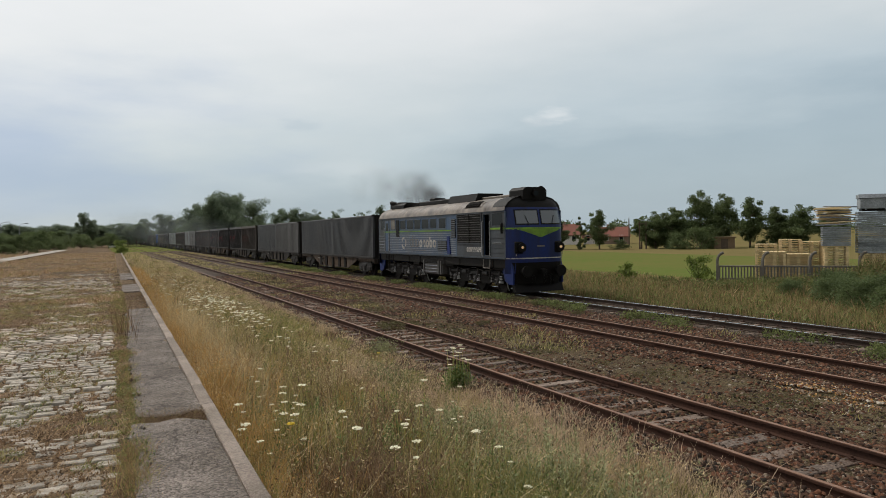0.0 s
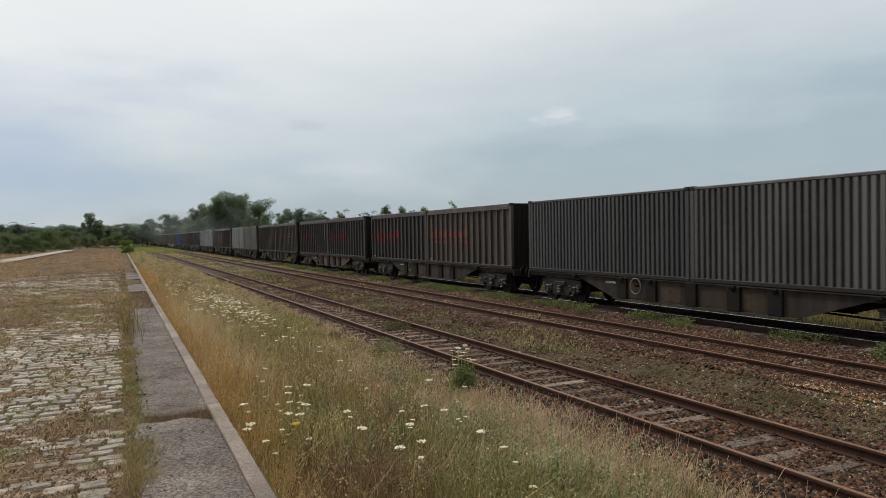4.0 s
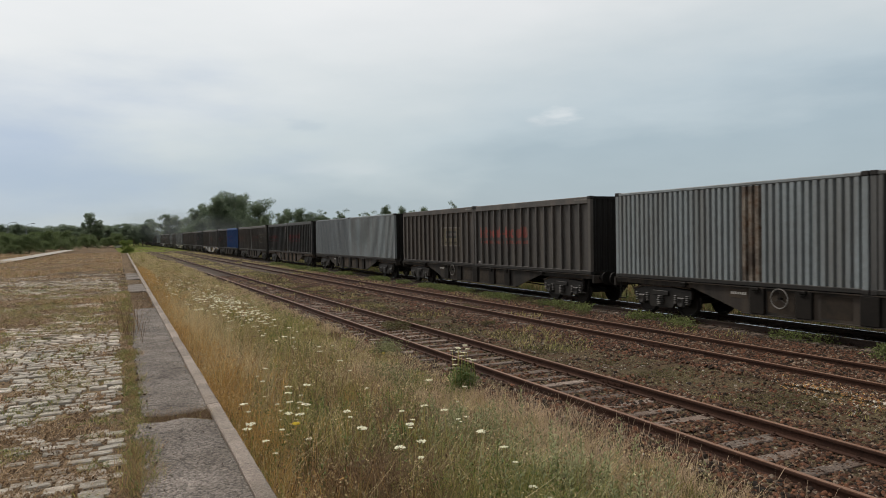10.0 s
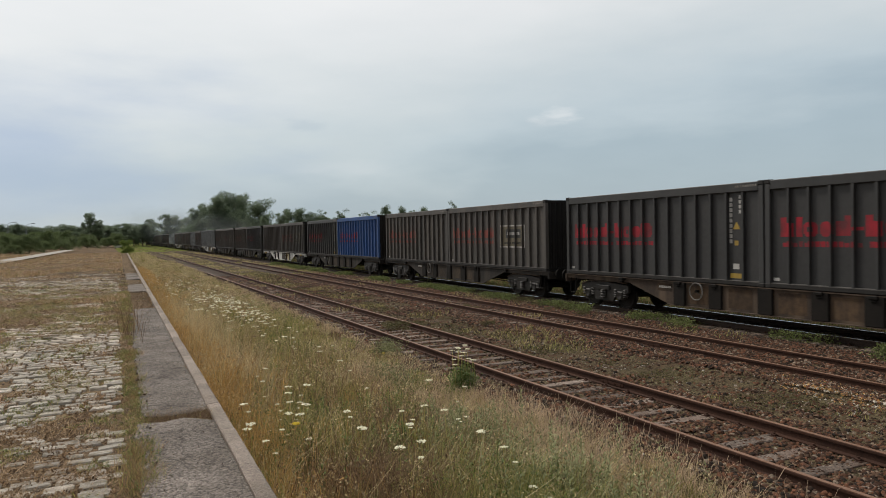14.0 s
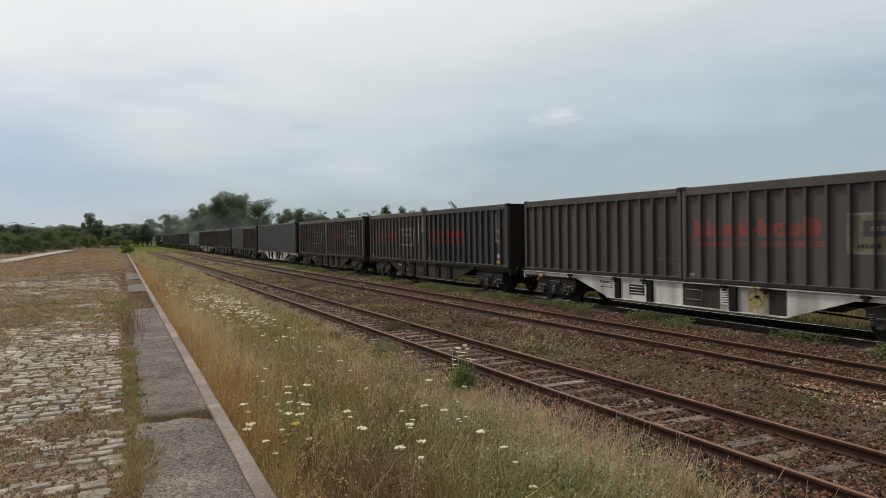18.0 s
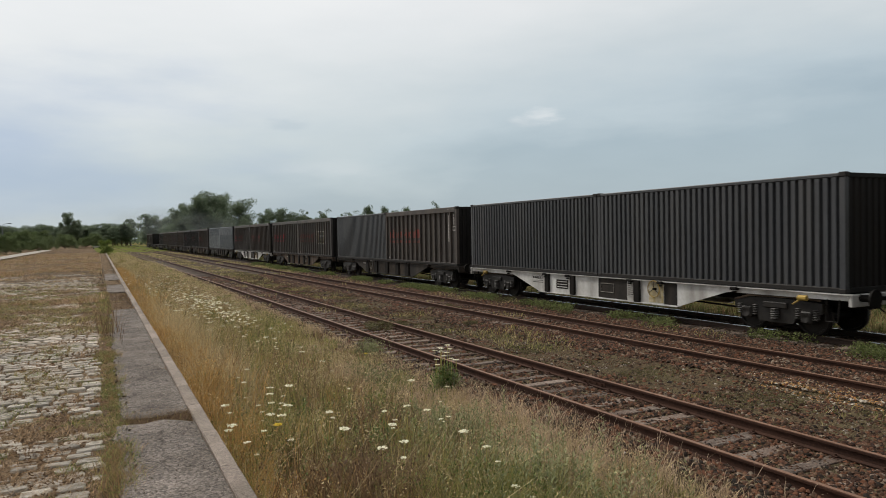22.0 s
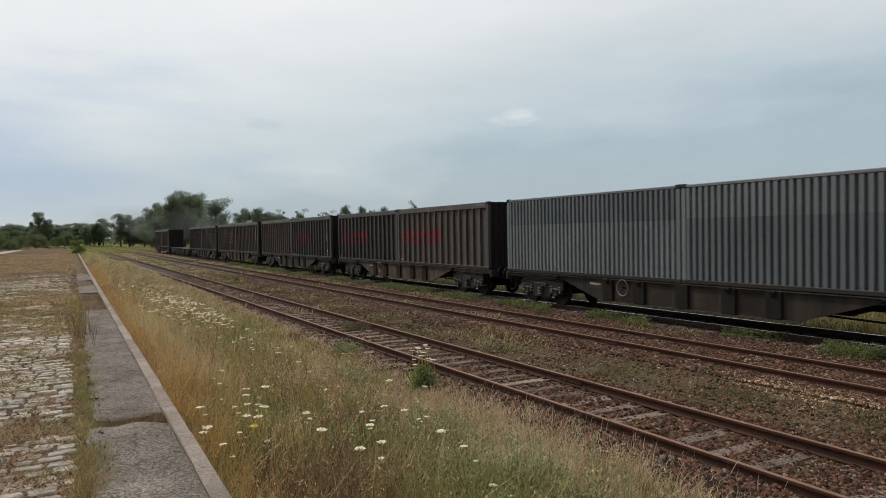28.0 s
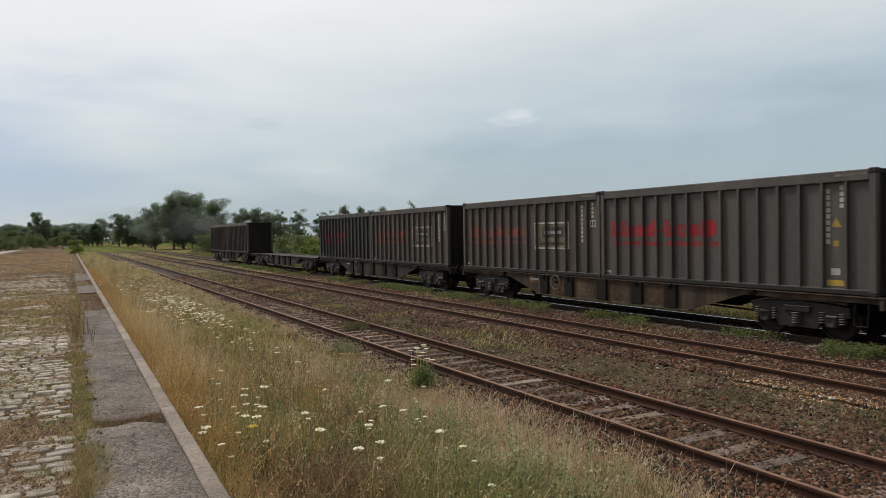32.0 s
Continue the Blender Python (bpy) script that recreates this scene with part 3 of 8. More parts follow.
def edge_x(y):
    """The platform's edge drifts a little from the tracks' direction."""
    return 0.83 + 0.0138 * y


def lumps(x, y, size, seed=0.0):
    return noise.noise(Vector((x / size, y / size, seed)))


def overgrown(y):
    return min(1, max(0, (y - 12.5) / 4)) - 0.72 * min(1, max(0, (y - 20) / 4)) + 0.72 * min(1, max(0, (y - 30) / 5))


def ground_z(x, y):
    u = x - edge_x(min(y, 92.0))
    low = -0.24 + 0.05 * lumps(x, y, 1.7) + 0.04 * lumps(x, y, 0.5, 3.0)
    for c in TRACKS:
        d = abs(x - c)
        if d < 2.6:
            low += (-0.185 - low) * min(1.0, (2.6 - d) / 0.9) + 0.012 * lumps(x, y, 0.3, 5.0) * (d < 2)
            if d < 1.6 and c < 15:            # ballast washed over the sleepers in places, most on the nearest stretch
                if c > 9:
                    low += 0.035 * max(0.0, min(1.0, (19.0 - y) / 8.0))
                elif x < c - .85:
                    low += 0.06 * max(0.0, min(1.0, (15.0 - y) / 6.0))
                low += 0.05 * max(0.0, lumps(x, y, 0.9, 15.0) + (0.2 if c > 9 else 0.05) + 0.3 * max(0.0, 1 - y / 9.0) - 0.5 * max(0.0, min(1.0, (y - (17.0 if c > 9 else 10.0)) / 6.0)))
    if x > 19.6:
        k = min(1.0, (x - 19.6) / 3.0)
        low = low * (1 - k) + k * (-0.45 + 0.12 * lumps(x, y, 6.0, 1.0))
    high = TOP - 0.026 + 0.035 * lumps(x, y, 1.3, 9.0) + 0.02 * lumps(x, y, 0.35, 4.0)
    if -7 < u < -0.6 and 4 < y < 40:          # weeds and soil lie over the paving in bands
        high += 0.026 * overgrown(y) * (1 + 1.2 * lumps(x, y, 2.0, 12.0))
    if u < -25 or y > 92:
        high = TOP - 0.1 + 0.2 * lumps(x, y, 14.0, 2.0)
    if u < -0.10:
        z = high
    elif u > 0.08:
        z = low
    else:
        z = high + (low - high) * (u + 0.10) / 0.18
    if y > 92 and u > -14:                    # past the platform's end the bank falls away gently
        k = min(1.0, (y - 92.0) / 25.0) * min(1.0, (u + 14) / 10)
        z = z * (1 - k) + (low + 0.1) * k
    return z


def build_ground():
    far = [30, 45, 70, 110, 170, 260, 420, 700, 1200, 2000, 3200]
    # columns of the sheet are set out from the platform's edge, so that its drop falls along them
    us = sorted([-v for v in far] + [-24, -19, -15] + list(np.arange(-12, -0.2, 0.4)) + [-0.10, 0.08] + list(np.arange(0.3, 22.0, 0.35)) + [23, 24.5, 26.5, 29, 66] + [v + 4 for v in far])
    ys = sorted(list(np.arange(0.0, 46.0, 0.6)) + list(np.arange(46, 100, 2.5)) + [105, 112, 120, 130, 145, 165, 190, 220, 260, 320, 420, 700, 1200, 2000, 3200] + [-2, -5, -10, -18, -30, -50, -90, -180, -400, -1000, -3000])
    me = bpy.data.meshes.new("ground")
    v = []
    for y in ys:
        e = edge_x(min(max(y, -20), 92.0))
        for u in us:
            x = 0.83 + u + (e - 0.83) * min(1.0, max(0.0, 1 - (u - 0.3) / 5.0))
            v.append((x, y, ground_z(x, y)))
    w = len(us)
    f = [(j * w + i, j * w + i + 1, (j + 1) * w + i + 1, (j + 1) * w + i) for j in range(len(ys) - 1) for i in range(w - 1)]
    me.from_pydata(v, [], f)
    for m in ("soil", "field", "platform_earth", "dry_field"):
        me.materials.append(M[m])
    idx = []
    for a in f:
        u = us[a[0] % w]
        y = v[a[0]][1]
        idx.append(2 if u < -0.05 else (3 if u > 65 or 20.5 < u < 30 else 1 if u > 20.5 or y > 150 else 0))
    me.polygons.foreach_set("material_index", idx)
    me.polygons.foreach_set("use_smooth", [True] * len(f))
    g = new("ground", me)
    tagged(g, "uneven ground of dry earth, gravel and rough meadow", "ground", kind="structure")


build_ground()

# ---- loading platform: retaining wall, kerb stones, asphalt strips ----
DRIFT = math.atan(0.0138)
platform = thing("platform_edge", "weathered concrete loading platform edge with kerb and cracked asphalt strip", "platform", kind="structure", at=(0.83, 0, 0))
platform.rotation_euler = (0, 0, -DRIFT)
part("retaining_wall", Shape().box(-0.18, -0.03, -14, 92, -0.6, TOP - 0.06, 0.01), M["wall_concrete"], platform)


def build_kerb():
    meshes = []
    for i in range(4):
        s = Shape()
        r = random.Random(i)
        s.box(-0.115, 0.0, -0.499, 0.499, -0.22, 0.0, 0.007 + 0.002 * i)
        s.v = [(x + r.uniform(-0.004, 0.004), y, z + r.uniform(-0.004, 0.004)) for x, y, z in s.v]
        meshes.append(s.mesh("kerb_stone", M["kerb"]))
    for j in range(-10, 90):
        o = part("kerb_stone", meshes[j % 4], None, platform)
        o.location = (random.uniform(-0.004, 0.004), j + 0.5, TOP + 0.025 + random.uniform(-0.004, 0.004))
        o.rotation_euler = (0, random.uniform(-0.02, 0.02), random.uniform(-0.006, 0.006))


build_kerb()


def asphalt(y0, y1, left, seed, broken0=0.0, broken1=0.0):
    """A strip of worn asphalt beside the kerb, ragged at its ends and its outer side."""
    s = Shape()
    ny, nx = int((y1 - y0) / 0.09) + 2, 9
    r = random.Random(seed)
    for k in range(2):
        for j in range(ny):
            for i in range(nx):
                a, b = i / (nx - 1), j / (ny - 1)
                y = y0 + (y1 - y0) * b
                lf = left + 0.03 * lumps(y * 3, seed, 1.0) + 0.015 * lumps(y * 9, seed, 1.0)
                x = -0.122 - lf * (1 - a)
                cup = 4 * (a - 0.45) ** 2
                if b < 0.5:
                    y += broken0 * (cup - 0.3 + 0.5 * lumps(x * 5, seed, 1.0) + 0.5 * lumps(x * 17, seed, 1.0)) * (1 - 2 * b) ** 6
                else:
                    y += broken1 * (0.3 - 0.6 * cup + 0.7 * lumps(x * 5, seed, 2.0) + 0.6 * lumps(x * 17, seed, 2.0)) * (2 * b - 1) ** 6
                z = TOP + 0.008 + 0.014 * lumps(x, y, 0.5, seed) + 0.005 * lumps(x, y, 0.09, seed)
                if i == 0 or j in (0, ny - 1):
                    z -= 0.012
                s.v.append((x, y, z if k == 0 else TOP - 0.10))
    n = ny * nx
    for j in range(ny - 1):
        for i in range(nx - 1):
            a = j * nx + i
            s.f.append([a, a + 1, a + nx + 1, a + nx])
    rim = [i for i in range(nx)] + [j * nx + nx - 1 for j in range(1, ny)] + [(ny - 1) * nx + i for i in range(nx - 2, -1, -1)] + [j * nx for j in range(ny - 2, 0, -1)]
    for a, b in zip(rim, rim[1:] + rim[:1]):
        s.f.append([a, a + n, b + n, b])
    return part("asphalt_strip", s, M["slab"], platform, "cracked grey asphalt strip", smooth=False)


asphalt(-9.0, 6.55, 0.62, 1, 0, 0.25)
asphalt(6.82, 17.6, 0.56, 2, 0.1, 0.0)
asphalt(23.5, 27.0, 0.5, 3, 0.1, 0.1)
asphalt(30.5, 36.0, 0.5, 4, 0.1, 0.1)


def sett_unit(seed):
    """One worn paving sett: uneven outline with broken corners, low shoulder, flat top."""
    r = random.Random(seed)
    j = lambda a: r.uniform(-a, a)
    base = []
    for sx, sy in ((-1, -1), (1, -1), (1, 1), (-1, 1)):
        a, b = r.uniform(.02, .16), r.uniform(.02, .22)
        p, q = (sx * .5, sy * (.5 - b)), (sx * (.5 - a), sy * .5)
        base += [p, q] if sx * sy > 0 else [q, p]
    base = [(x + j(.025), y + j(.04)) for x, y in base]
    n = len(base)
    v = [(x, y, -0.07) for x, y in base] + [(x, y, -0.010 + j(.004)) for x, y in base] + [(x * 0.93, y * 0.90, j(.003)) for x, y in base]
    f = [[2 * n + i for i in range(n)]] + [[k * n + i, k * n + (i + 1) % n, (k + 1) * n + (i + 1) % n, (k + 1) * n + i] for k in (0, 1) for i in range(n)]
    return v, f


def build_setts():
    pave = thing("pavement", "pale worn stone sett paving overgrown with moss and dry weeds", "pavement", kind="structure", at=(0.83, 0, TOP))
    pave.rotation_euler = (0, 0, -DRIFT)
    units = [sett_unit(i) for i in range(7)]
    meshes = []
    for v, f in units:
        s = Shape()
        s.v, s.f = list(v), [list(a) for a in f]
        meshes.append(s.mesh("sett", M["sett"]))
    near, rest = [], [[] for _ in units]
    y = -5.0
    r = random.Random(3)
    while y < 37:
        depth = r.uniform(0.105, 0.14)
        x = -0.86 + r.uniform(-0.1, 0.06)
        wave = r.uniform(0, 6)
        while x > -6.5:
            w = r.uniform(0.13, 0.22)
            missing = lumps(x, y, 0.8, 8.0) + 0.6 * lumps(x, y, 2.4, 7.0)
            if missing < 0.55 and r.random() > 0.02 + 0.35 * max(0, (y - 13) / 20):
                z = -0.010 + 0.014 * lumps(x, y, 0.9, 6.0) + r.uniform(-0.009, 0.009)
                item = (x - w / 2, y + r.uniform(-.008, .008) + .02 * math.sin(x * 1.3 + wave), z, w * 0.94, depth * 0.91, r.uniform(-.05, .05), r.uniform(-.03, .03))
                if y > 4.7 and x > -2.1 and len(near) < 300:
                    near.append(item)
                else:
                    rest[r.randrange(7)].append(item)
            x -= w + r.uniform(0.012, 0.035)
        y += depth + r.uniform(0.018, 0.036)
    for i, (x, yy, z, w, d, rz, rx) in enumerate(near):
        o = part("sett", meshes[r.randrange(7)], None, pave)
        o.matrix_local = Matrix.LocRotScale((x, yy, z), Euler((rx, rx * 0.7, rz + (math.pi if r.random() < .5 else 0))), (w, d, 1))
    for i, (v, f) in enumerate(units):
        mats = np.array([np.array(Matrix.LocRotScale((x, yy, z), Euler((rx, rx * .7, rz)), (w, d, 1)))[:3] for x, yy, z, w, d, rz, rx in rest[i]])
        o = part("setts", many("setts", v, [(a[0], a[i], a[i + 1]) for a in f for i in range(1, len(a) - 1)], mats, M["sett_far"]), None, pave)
        o["kind"] = "stuff"


# ---- three tracks ----
def rail_profile(top):
    h = [(-.062, -.155), (.062, -.155), (.062, -.143), (.012, -.128), (.009, -.045), (.035, -.036), (.036, -.008 if top else -.02), (.028, 0), (-.028, 0),
         (-.036, -.008 if top else -.02), (-.035, -.036), (-.009, -.045), (-.012, -.128), (-.062, -.143)]
    return h


def build_track(i, cx, y0, y1, near0, near1, label, bright=False):
    t = thing("railway_track", label, "railway track", group="parallel railway tracks", kind="structure", at=(cx, 0, 0))
    for s in (-1, 1):
        x = s * GAUGE / 2
        rail = part("rail", Shape().prism([(x + a, b) for a, b in rail_profile(True)], "y", y0, y1), M["rail_soot_shade" if bright else "rust_rail"], t)
        part("running_surface", Shape().box(x - .030, x + .030, y0, y1, -0.004, 0.003), M["rail_bright" if bright else "rail_head"], rail, "polished rail head" if bright else "rusty rail head")
        clips = Shape()
        y = near0
        while y < near1:
            clips.box(x - .15, x + .15, y - .06, y + .06, -.166, -.150)
            for d in (-.095, .095):
                clips.tube((x + d, y, -.155), (x + d, y, -.105), .018, 6)
                clips.box(x + d - .03, x + d + .03, y - .035, y + .035, -.150, -.128, .006)
            y += 0.62
        c = part("rail_fastening", clips, M["rust_rail"], rail)
        c["kind"] = "stuff"
        fish = Shape()
        for d in (-1, 1):
            fish.box(x + d * .014 - .012, x + d * .014 + .012, -.33, .33, -.118, -.052, .004)
            for b in (-.25, -.1, .1, .25):
                fish.tube((x + d * .02, b, -.085), (x + d * .05, b, -.085), .016, 6)
        fm = fish.mesh("fishplate", M["rust_rail"])
        for k in range(5):
            o = part("fishplate", fm, None, rail)
            o.location = (0, 10.6 + 3.1 * i + k * 15.0, 0)
    meshes = []
    r = random.Random(i)
    for k in range(5):
        s = Shape().box(-1.25, 1.25, -.12, .12, -.33, -.158, .014)
        s.v = [(x + r.uniform(-.02, .02), yy + r.uniform(-.008, .008), z + r.uniform(-.006, .006)) for x, yy, z in s.v]
        meshes.append(s.mesh("sleeper", M["sleeper"]))
    n, y = 0, near0
    far = []
    y = y0
    while y < y1:
        if near0 <= y < near1:
            o = part("sleeper", meshes[n % 5], None, t)
            o.location, o.rotation_euler = (r.uniform(-.05, .05), near0 + round((y - near0) / 0.62) * 0.62, r.uniform(-.008, .004)), (0, 0, r.uniform(-.012, .012))
            n += 1
        else:
            far.append(np.array(Matrix.LocRotScale((r.uniform(-.05, .05), y, -.24), None, (2.5, .24, .165)))[:3])
        y += 0.62
    v = [(a, b, c) for a in (-.5, .5) for b in (-.5, .5) for c in (-.5, .5)]
    o = part("sleepers", many("sleepers", v, [(0, 1, 3, 2), (4, 6, 7, 5), (0, 4, 5, 1), (2, 3, 7, 6), (0, 2, 6, 4), (1, 5, 7, 3)], np.array(far), M["sleeper_far"]), None, t)
    o["kind"] = "stuff"


build_track(0, TRACKS[0], -60, 330, 2.0, 46.0, "disused railway track with deep rusty rails on weathered sleepers")
build_track(1, TRACKS[1], -60, 330, 5.0, 50.0, "rusty side track half buried in brown ballast")
build_track(2, TRACKS[2], -120, 420, 4.0, 44.0, "running railway track with polished rail heads", True)


def build_stones():
    """Loose ballast and gravel, thickest in and between the tracks; the stones are bedded, so they have no undersides."""
    v = [(1, .15, -.5), (-.15, 1, -.5), (-1, -.1, -.5), (.1, -.95, -.5), (.55, .1, .35), (-.1, .5, .42), (-.5, -.25, .38)]
    f = [(4, 5, 6), (0, 1, 5), (0, 5, 4), (1, 2, 6), (1, 6, 5), (2, 3, 6), (3, 0, 4), (3, 4, 6)]

    def scatter(name, n, xr, yr, size, mat, label, keep, category="gravel", power=1.7):
        out = []
        while len(out) < n:
            x = rng.uniform(*xr)
            y = yr[0] + (yr[1] - yr[0]) * rng.random() ** power
            if not keep(x, y):
                continue
            s = size * rng.uniform(0.5, 1.5) * (1 + y / 45)
            m = Matrix.LocRotScale((x, y, ground_z(x, y) + s * 0.18), Euler((*rng.uniform(-.75, .75, 2), rng.uniform(0, 6.3))), (s, s * rng.uniform(.5, 1), s * rng.uniform(.65, 1.25)))
            out.append(np.array(m)[:3])
        o = new(name, many(name, v, f, np.array(out), M[mat]))
        tagged(o, label, category, kind="stuff")

    def bed(x, y):
        d = min(abs(x - c) for c in TRACKS)
        if x > 15.9:
            return False
        p = ((0.55 if y < 11 else 0.3) if x < 10 else 0.9 if y < 18 else 0.5) if d < 1.3 else 0.85
        path = abs(x - (10.1 + .4 * math.sin(y * .25)))       # a trodden path of fine gravel
        if path < 1.1:
            p = 0.06 + 0.6 * max(0, lumps(x, y, 1.6, 11.0))
        if x < 6.5:
            p = .5 * (x - 5.6)
        return rng.random() < p

    scatter("ballast", 95000, (5.7, 16.0), (4.0, 55.0), 0.034, "ballast", "brown rust-stained ballast stones in and between the tracks", bed)
    scatter("oily_ballast", 30000, (15.4, 19.5), (4.5, 50.0), 0.032, "oily_ballast", "running track ballast, darkened for oil and the train's shade", lambda x, y: rng.random() < (x - 15.3) / .8, "ballast")
    scatter("gravel", 1500, (5.8, 16.2), (3.0, 45.0), 0.024, "stone_pale", "scattered pale gravel stones among the ballast", lambda x, y: rng.random() < 0.5)
    scatter("fine_gravel", 15000, (8.7, 12.0), (4.0, 40.0), 0.013, "ballast", "fine brown gravel of a trodden path between the tracks", lambda x, y: True)
    scatter("path_grit", 3500, (8.9, 11.4), (4.0, 34.0), 0.010, "stone_pale", "pale grit on the trodden path between the tracks", lambda x, y: abs(x - (10.1 + .4 * math.sin(y * .25))) < .9 * rng.random() + .2)
    scatter("orange_gravel", 3000, (10.4, 12.6), (5.0, 13.0), 0.021, "orange_gravel", "patch of orange and white gravel between two tracks",
            lambda x, y: ((x - 11.75) / 0.6) ** 2 + ((y - 7.9) / 1.9) ** 2 < rng.random() * 1.4 + 0.6 * lumps(x, y, 0.6, 2.0))
    v2 = [(a * .9, b, c * .7) for a, b, c in v]
    out = []
    while len(out) < 14000:
        y = 2.4 + 40 * rng.random() ** 2.0
        x = edge_x(y) - .13 - 5 * rng.random() ** 1.5
        u = x - edge_x(y)
        if u > -.62 and rng.random() < .45:
            continue
        s = (.0035 if u > -.62 else .007) * rng.uniform(.5, 2.2) * (1 + y / 30)
        z = TOP + .012 if u > -.7 and (y < 6.5 or 7 < y < 17.5) else ground_z(x, y)
        out.append(np.array(Matrix.LocRotScale((x, y, z + s * .2), Euler(rng.uniform(0, 6.3, 3)), (s, s, s * .7)))[:3])
    o = new("platform_grit", many("platform_grit", v2, f, np.array(out), M["stone_pale"]))
    tagged(o, "loose grit and crumbs of stone on the old paving", "grit", kind="stuff")


build_stones()

# ---- the train: containers, flat wagons, locomotive ----
PITCH = 19.74           # wagon length over buffers
BOX_L, BOX_W, BOX_H = 9.125, 2.438, 2.93
DECK = 1.177            # underside of the containers above the rails


def front_of_train(t):
    """Where the first container's front end stands at t seconds, along the track."""
    return 44.02 - 14.154 * t + 0.003508 * t * t


def corner_posts(box, mat, half, height):
    for y in (-half + 0.08, half - 0.08):
        for x in (-1.219 + 0.07, 1.219 - 0.07):
            s = Shape().box(x - .07, x + .07, y - .08, y + .08, .118, height - .118, .012)
            post = part("corner_post", s, mat, box)
            for z in (0, height - .118):
                part("corner_casting", Shape().box(x - .083, x + .083, y - .092, y + .092, z, z + .118, .014), M["box_dark"], post)


WAVES = 40              # corrugations along a side wall


def pressed_sheet(s, first, last, z0, z1, lift=0.0):
    """Corrugations first to last of a side wall; lift lays a second coat over it."""
    h2, w, x = BOX_L / 2, (BOX_L - .32) / WAVES, s * 1.219
    prof = []
    for i in range(first, last):
        y = h2 - .16 - i * w
        prof += [(y, .100), (y - w * .11, .010), (y - w * .62, .010), (y - w * .73, .100)]
    prof.append((h2 - .16 - last * w, .100))
    sh = Shape()
    for z in (z0, z1):
        sh.v += [(x - s * (d - lift), y, z) for y, d in prof]
    k = len(prof)
    sh.f = [[i, i + 1, k + i + 1, k + i] for i in range(k - 1)]
    return sh


PANEL = 0.098            # how far the side panels lie behind the ribs' faces
RIBS = 15


def rib_at(i):
    return -BOX_L / 2 + .12 + (BOX_L - .24) * i / RIBS


def lay(s, style, y0, y1, z0, z1, lift=.003):
    """A coat of paint on the platform side of a container; it steps out over every rib that it crosses."""
    if style != "ribbed":
        return s.box(-1.220 - lift, -1.220, y0, y1, z0, z1)
    cuts = [y0, y1] + [e for i in range(1, RIBS) for e in (rib_at(i) - .034, rib_at(i) + .034) if y0 < e < y1]
    cuts.sort()
    for a, b in zip(cuts, cuts[1:]):
        m = (a + b) / 2
        x = -1.219 + (.002 if any(abs(m - rib_at(i)) < .034 for i in range(1, RIBS)) else PANEL)
        s.box(x - lift, x, a, b, z0, z1)
    return s


def band_of_shapes(style, y0, y1, z0, z1):
    """Ten bold rounded shapes in a row, some with a tall stroke, as a stand-in for lettering."""
    s = Shape()
    kinds = ("stem", "bar", "slot", "block", "step", "dash", "stem", "slot", "block", "tall")
    widths = (1.0, .45, 1.0, .9, 1.0, .6, 1.0, 1.0, .95, 1.25)
    unit = (y1 - y0) / sum(widths)
    h, y = z1 - z0, y1
    for kind, w in zip(kinds, widths):
        n = 9
        wide = w * unit * .86
        for i in range(n):
            u = (i + .5) / n * 2 - 1
            a, b = y - wide * (i + 1) / n, y - wide * i / n
            half = (1 - abs(u) ** 3.2) ** .4                # outer edge of a rounded block
            if kind == "bar":
                spans = [(-1, 1.7)]
            elif kind == "stem":
                spans = [(-1, 1.7 if i < 4 else .9)]
            elif kind == "step":
                spans = [(-.9, 1.7 if i > 4 else 1)]
            elif kind == "dash":
                spans = [(-.22, .22)]
            elif kind == "tall":
                spans = [(-half, half * 1.55)]
            elif kind == "slot" and abs(u) < .4:
                spans = [(-half, -.34), (.34, half)]
            else:
                spans = [(-half, half)]
            for p, q in spans:
                lay(s, style, a, b, z0 + h * (p + 1) / 2, z0 + h * (q + 1) / 2)
        y -= w * unit
    return s


def small_bars(style, y0, y1, z0, z1, n, seed, fill=.72, lift=.003):
    s, r = Shape(), random.Random(seed)
    d = (y1 - y0) / n
    for i in range(n):
        if r.random() < .92:
            lay(s, style, y0 + d * i, y0 + d * (i + fill * r.uniform(.8, 1.15)), z0, z1 - (z1 - z0) * r.choice((0, 0, .25)), lift)
    return s


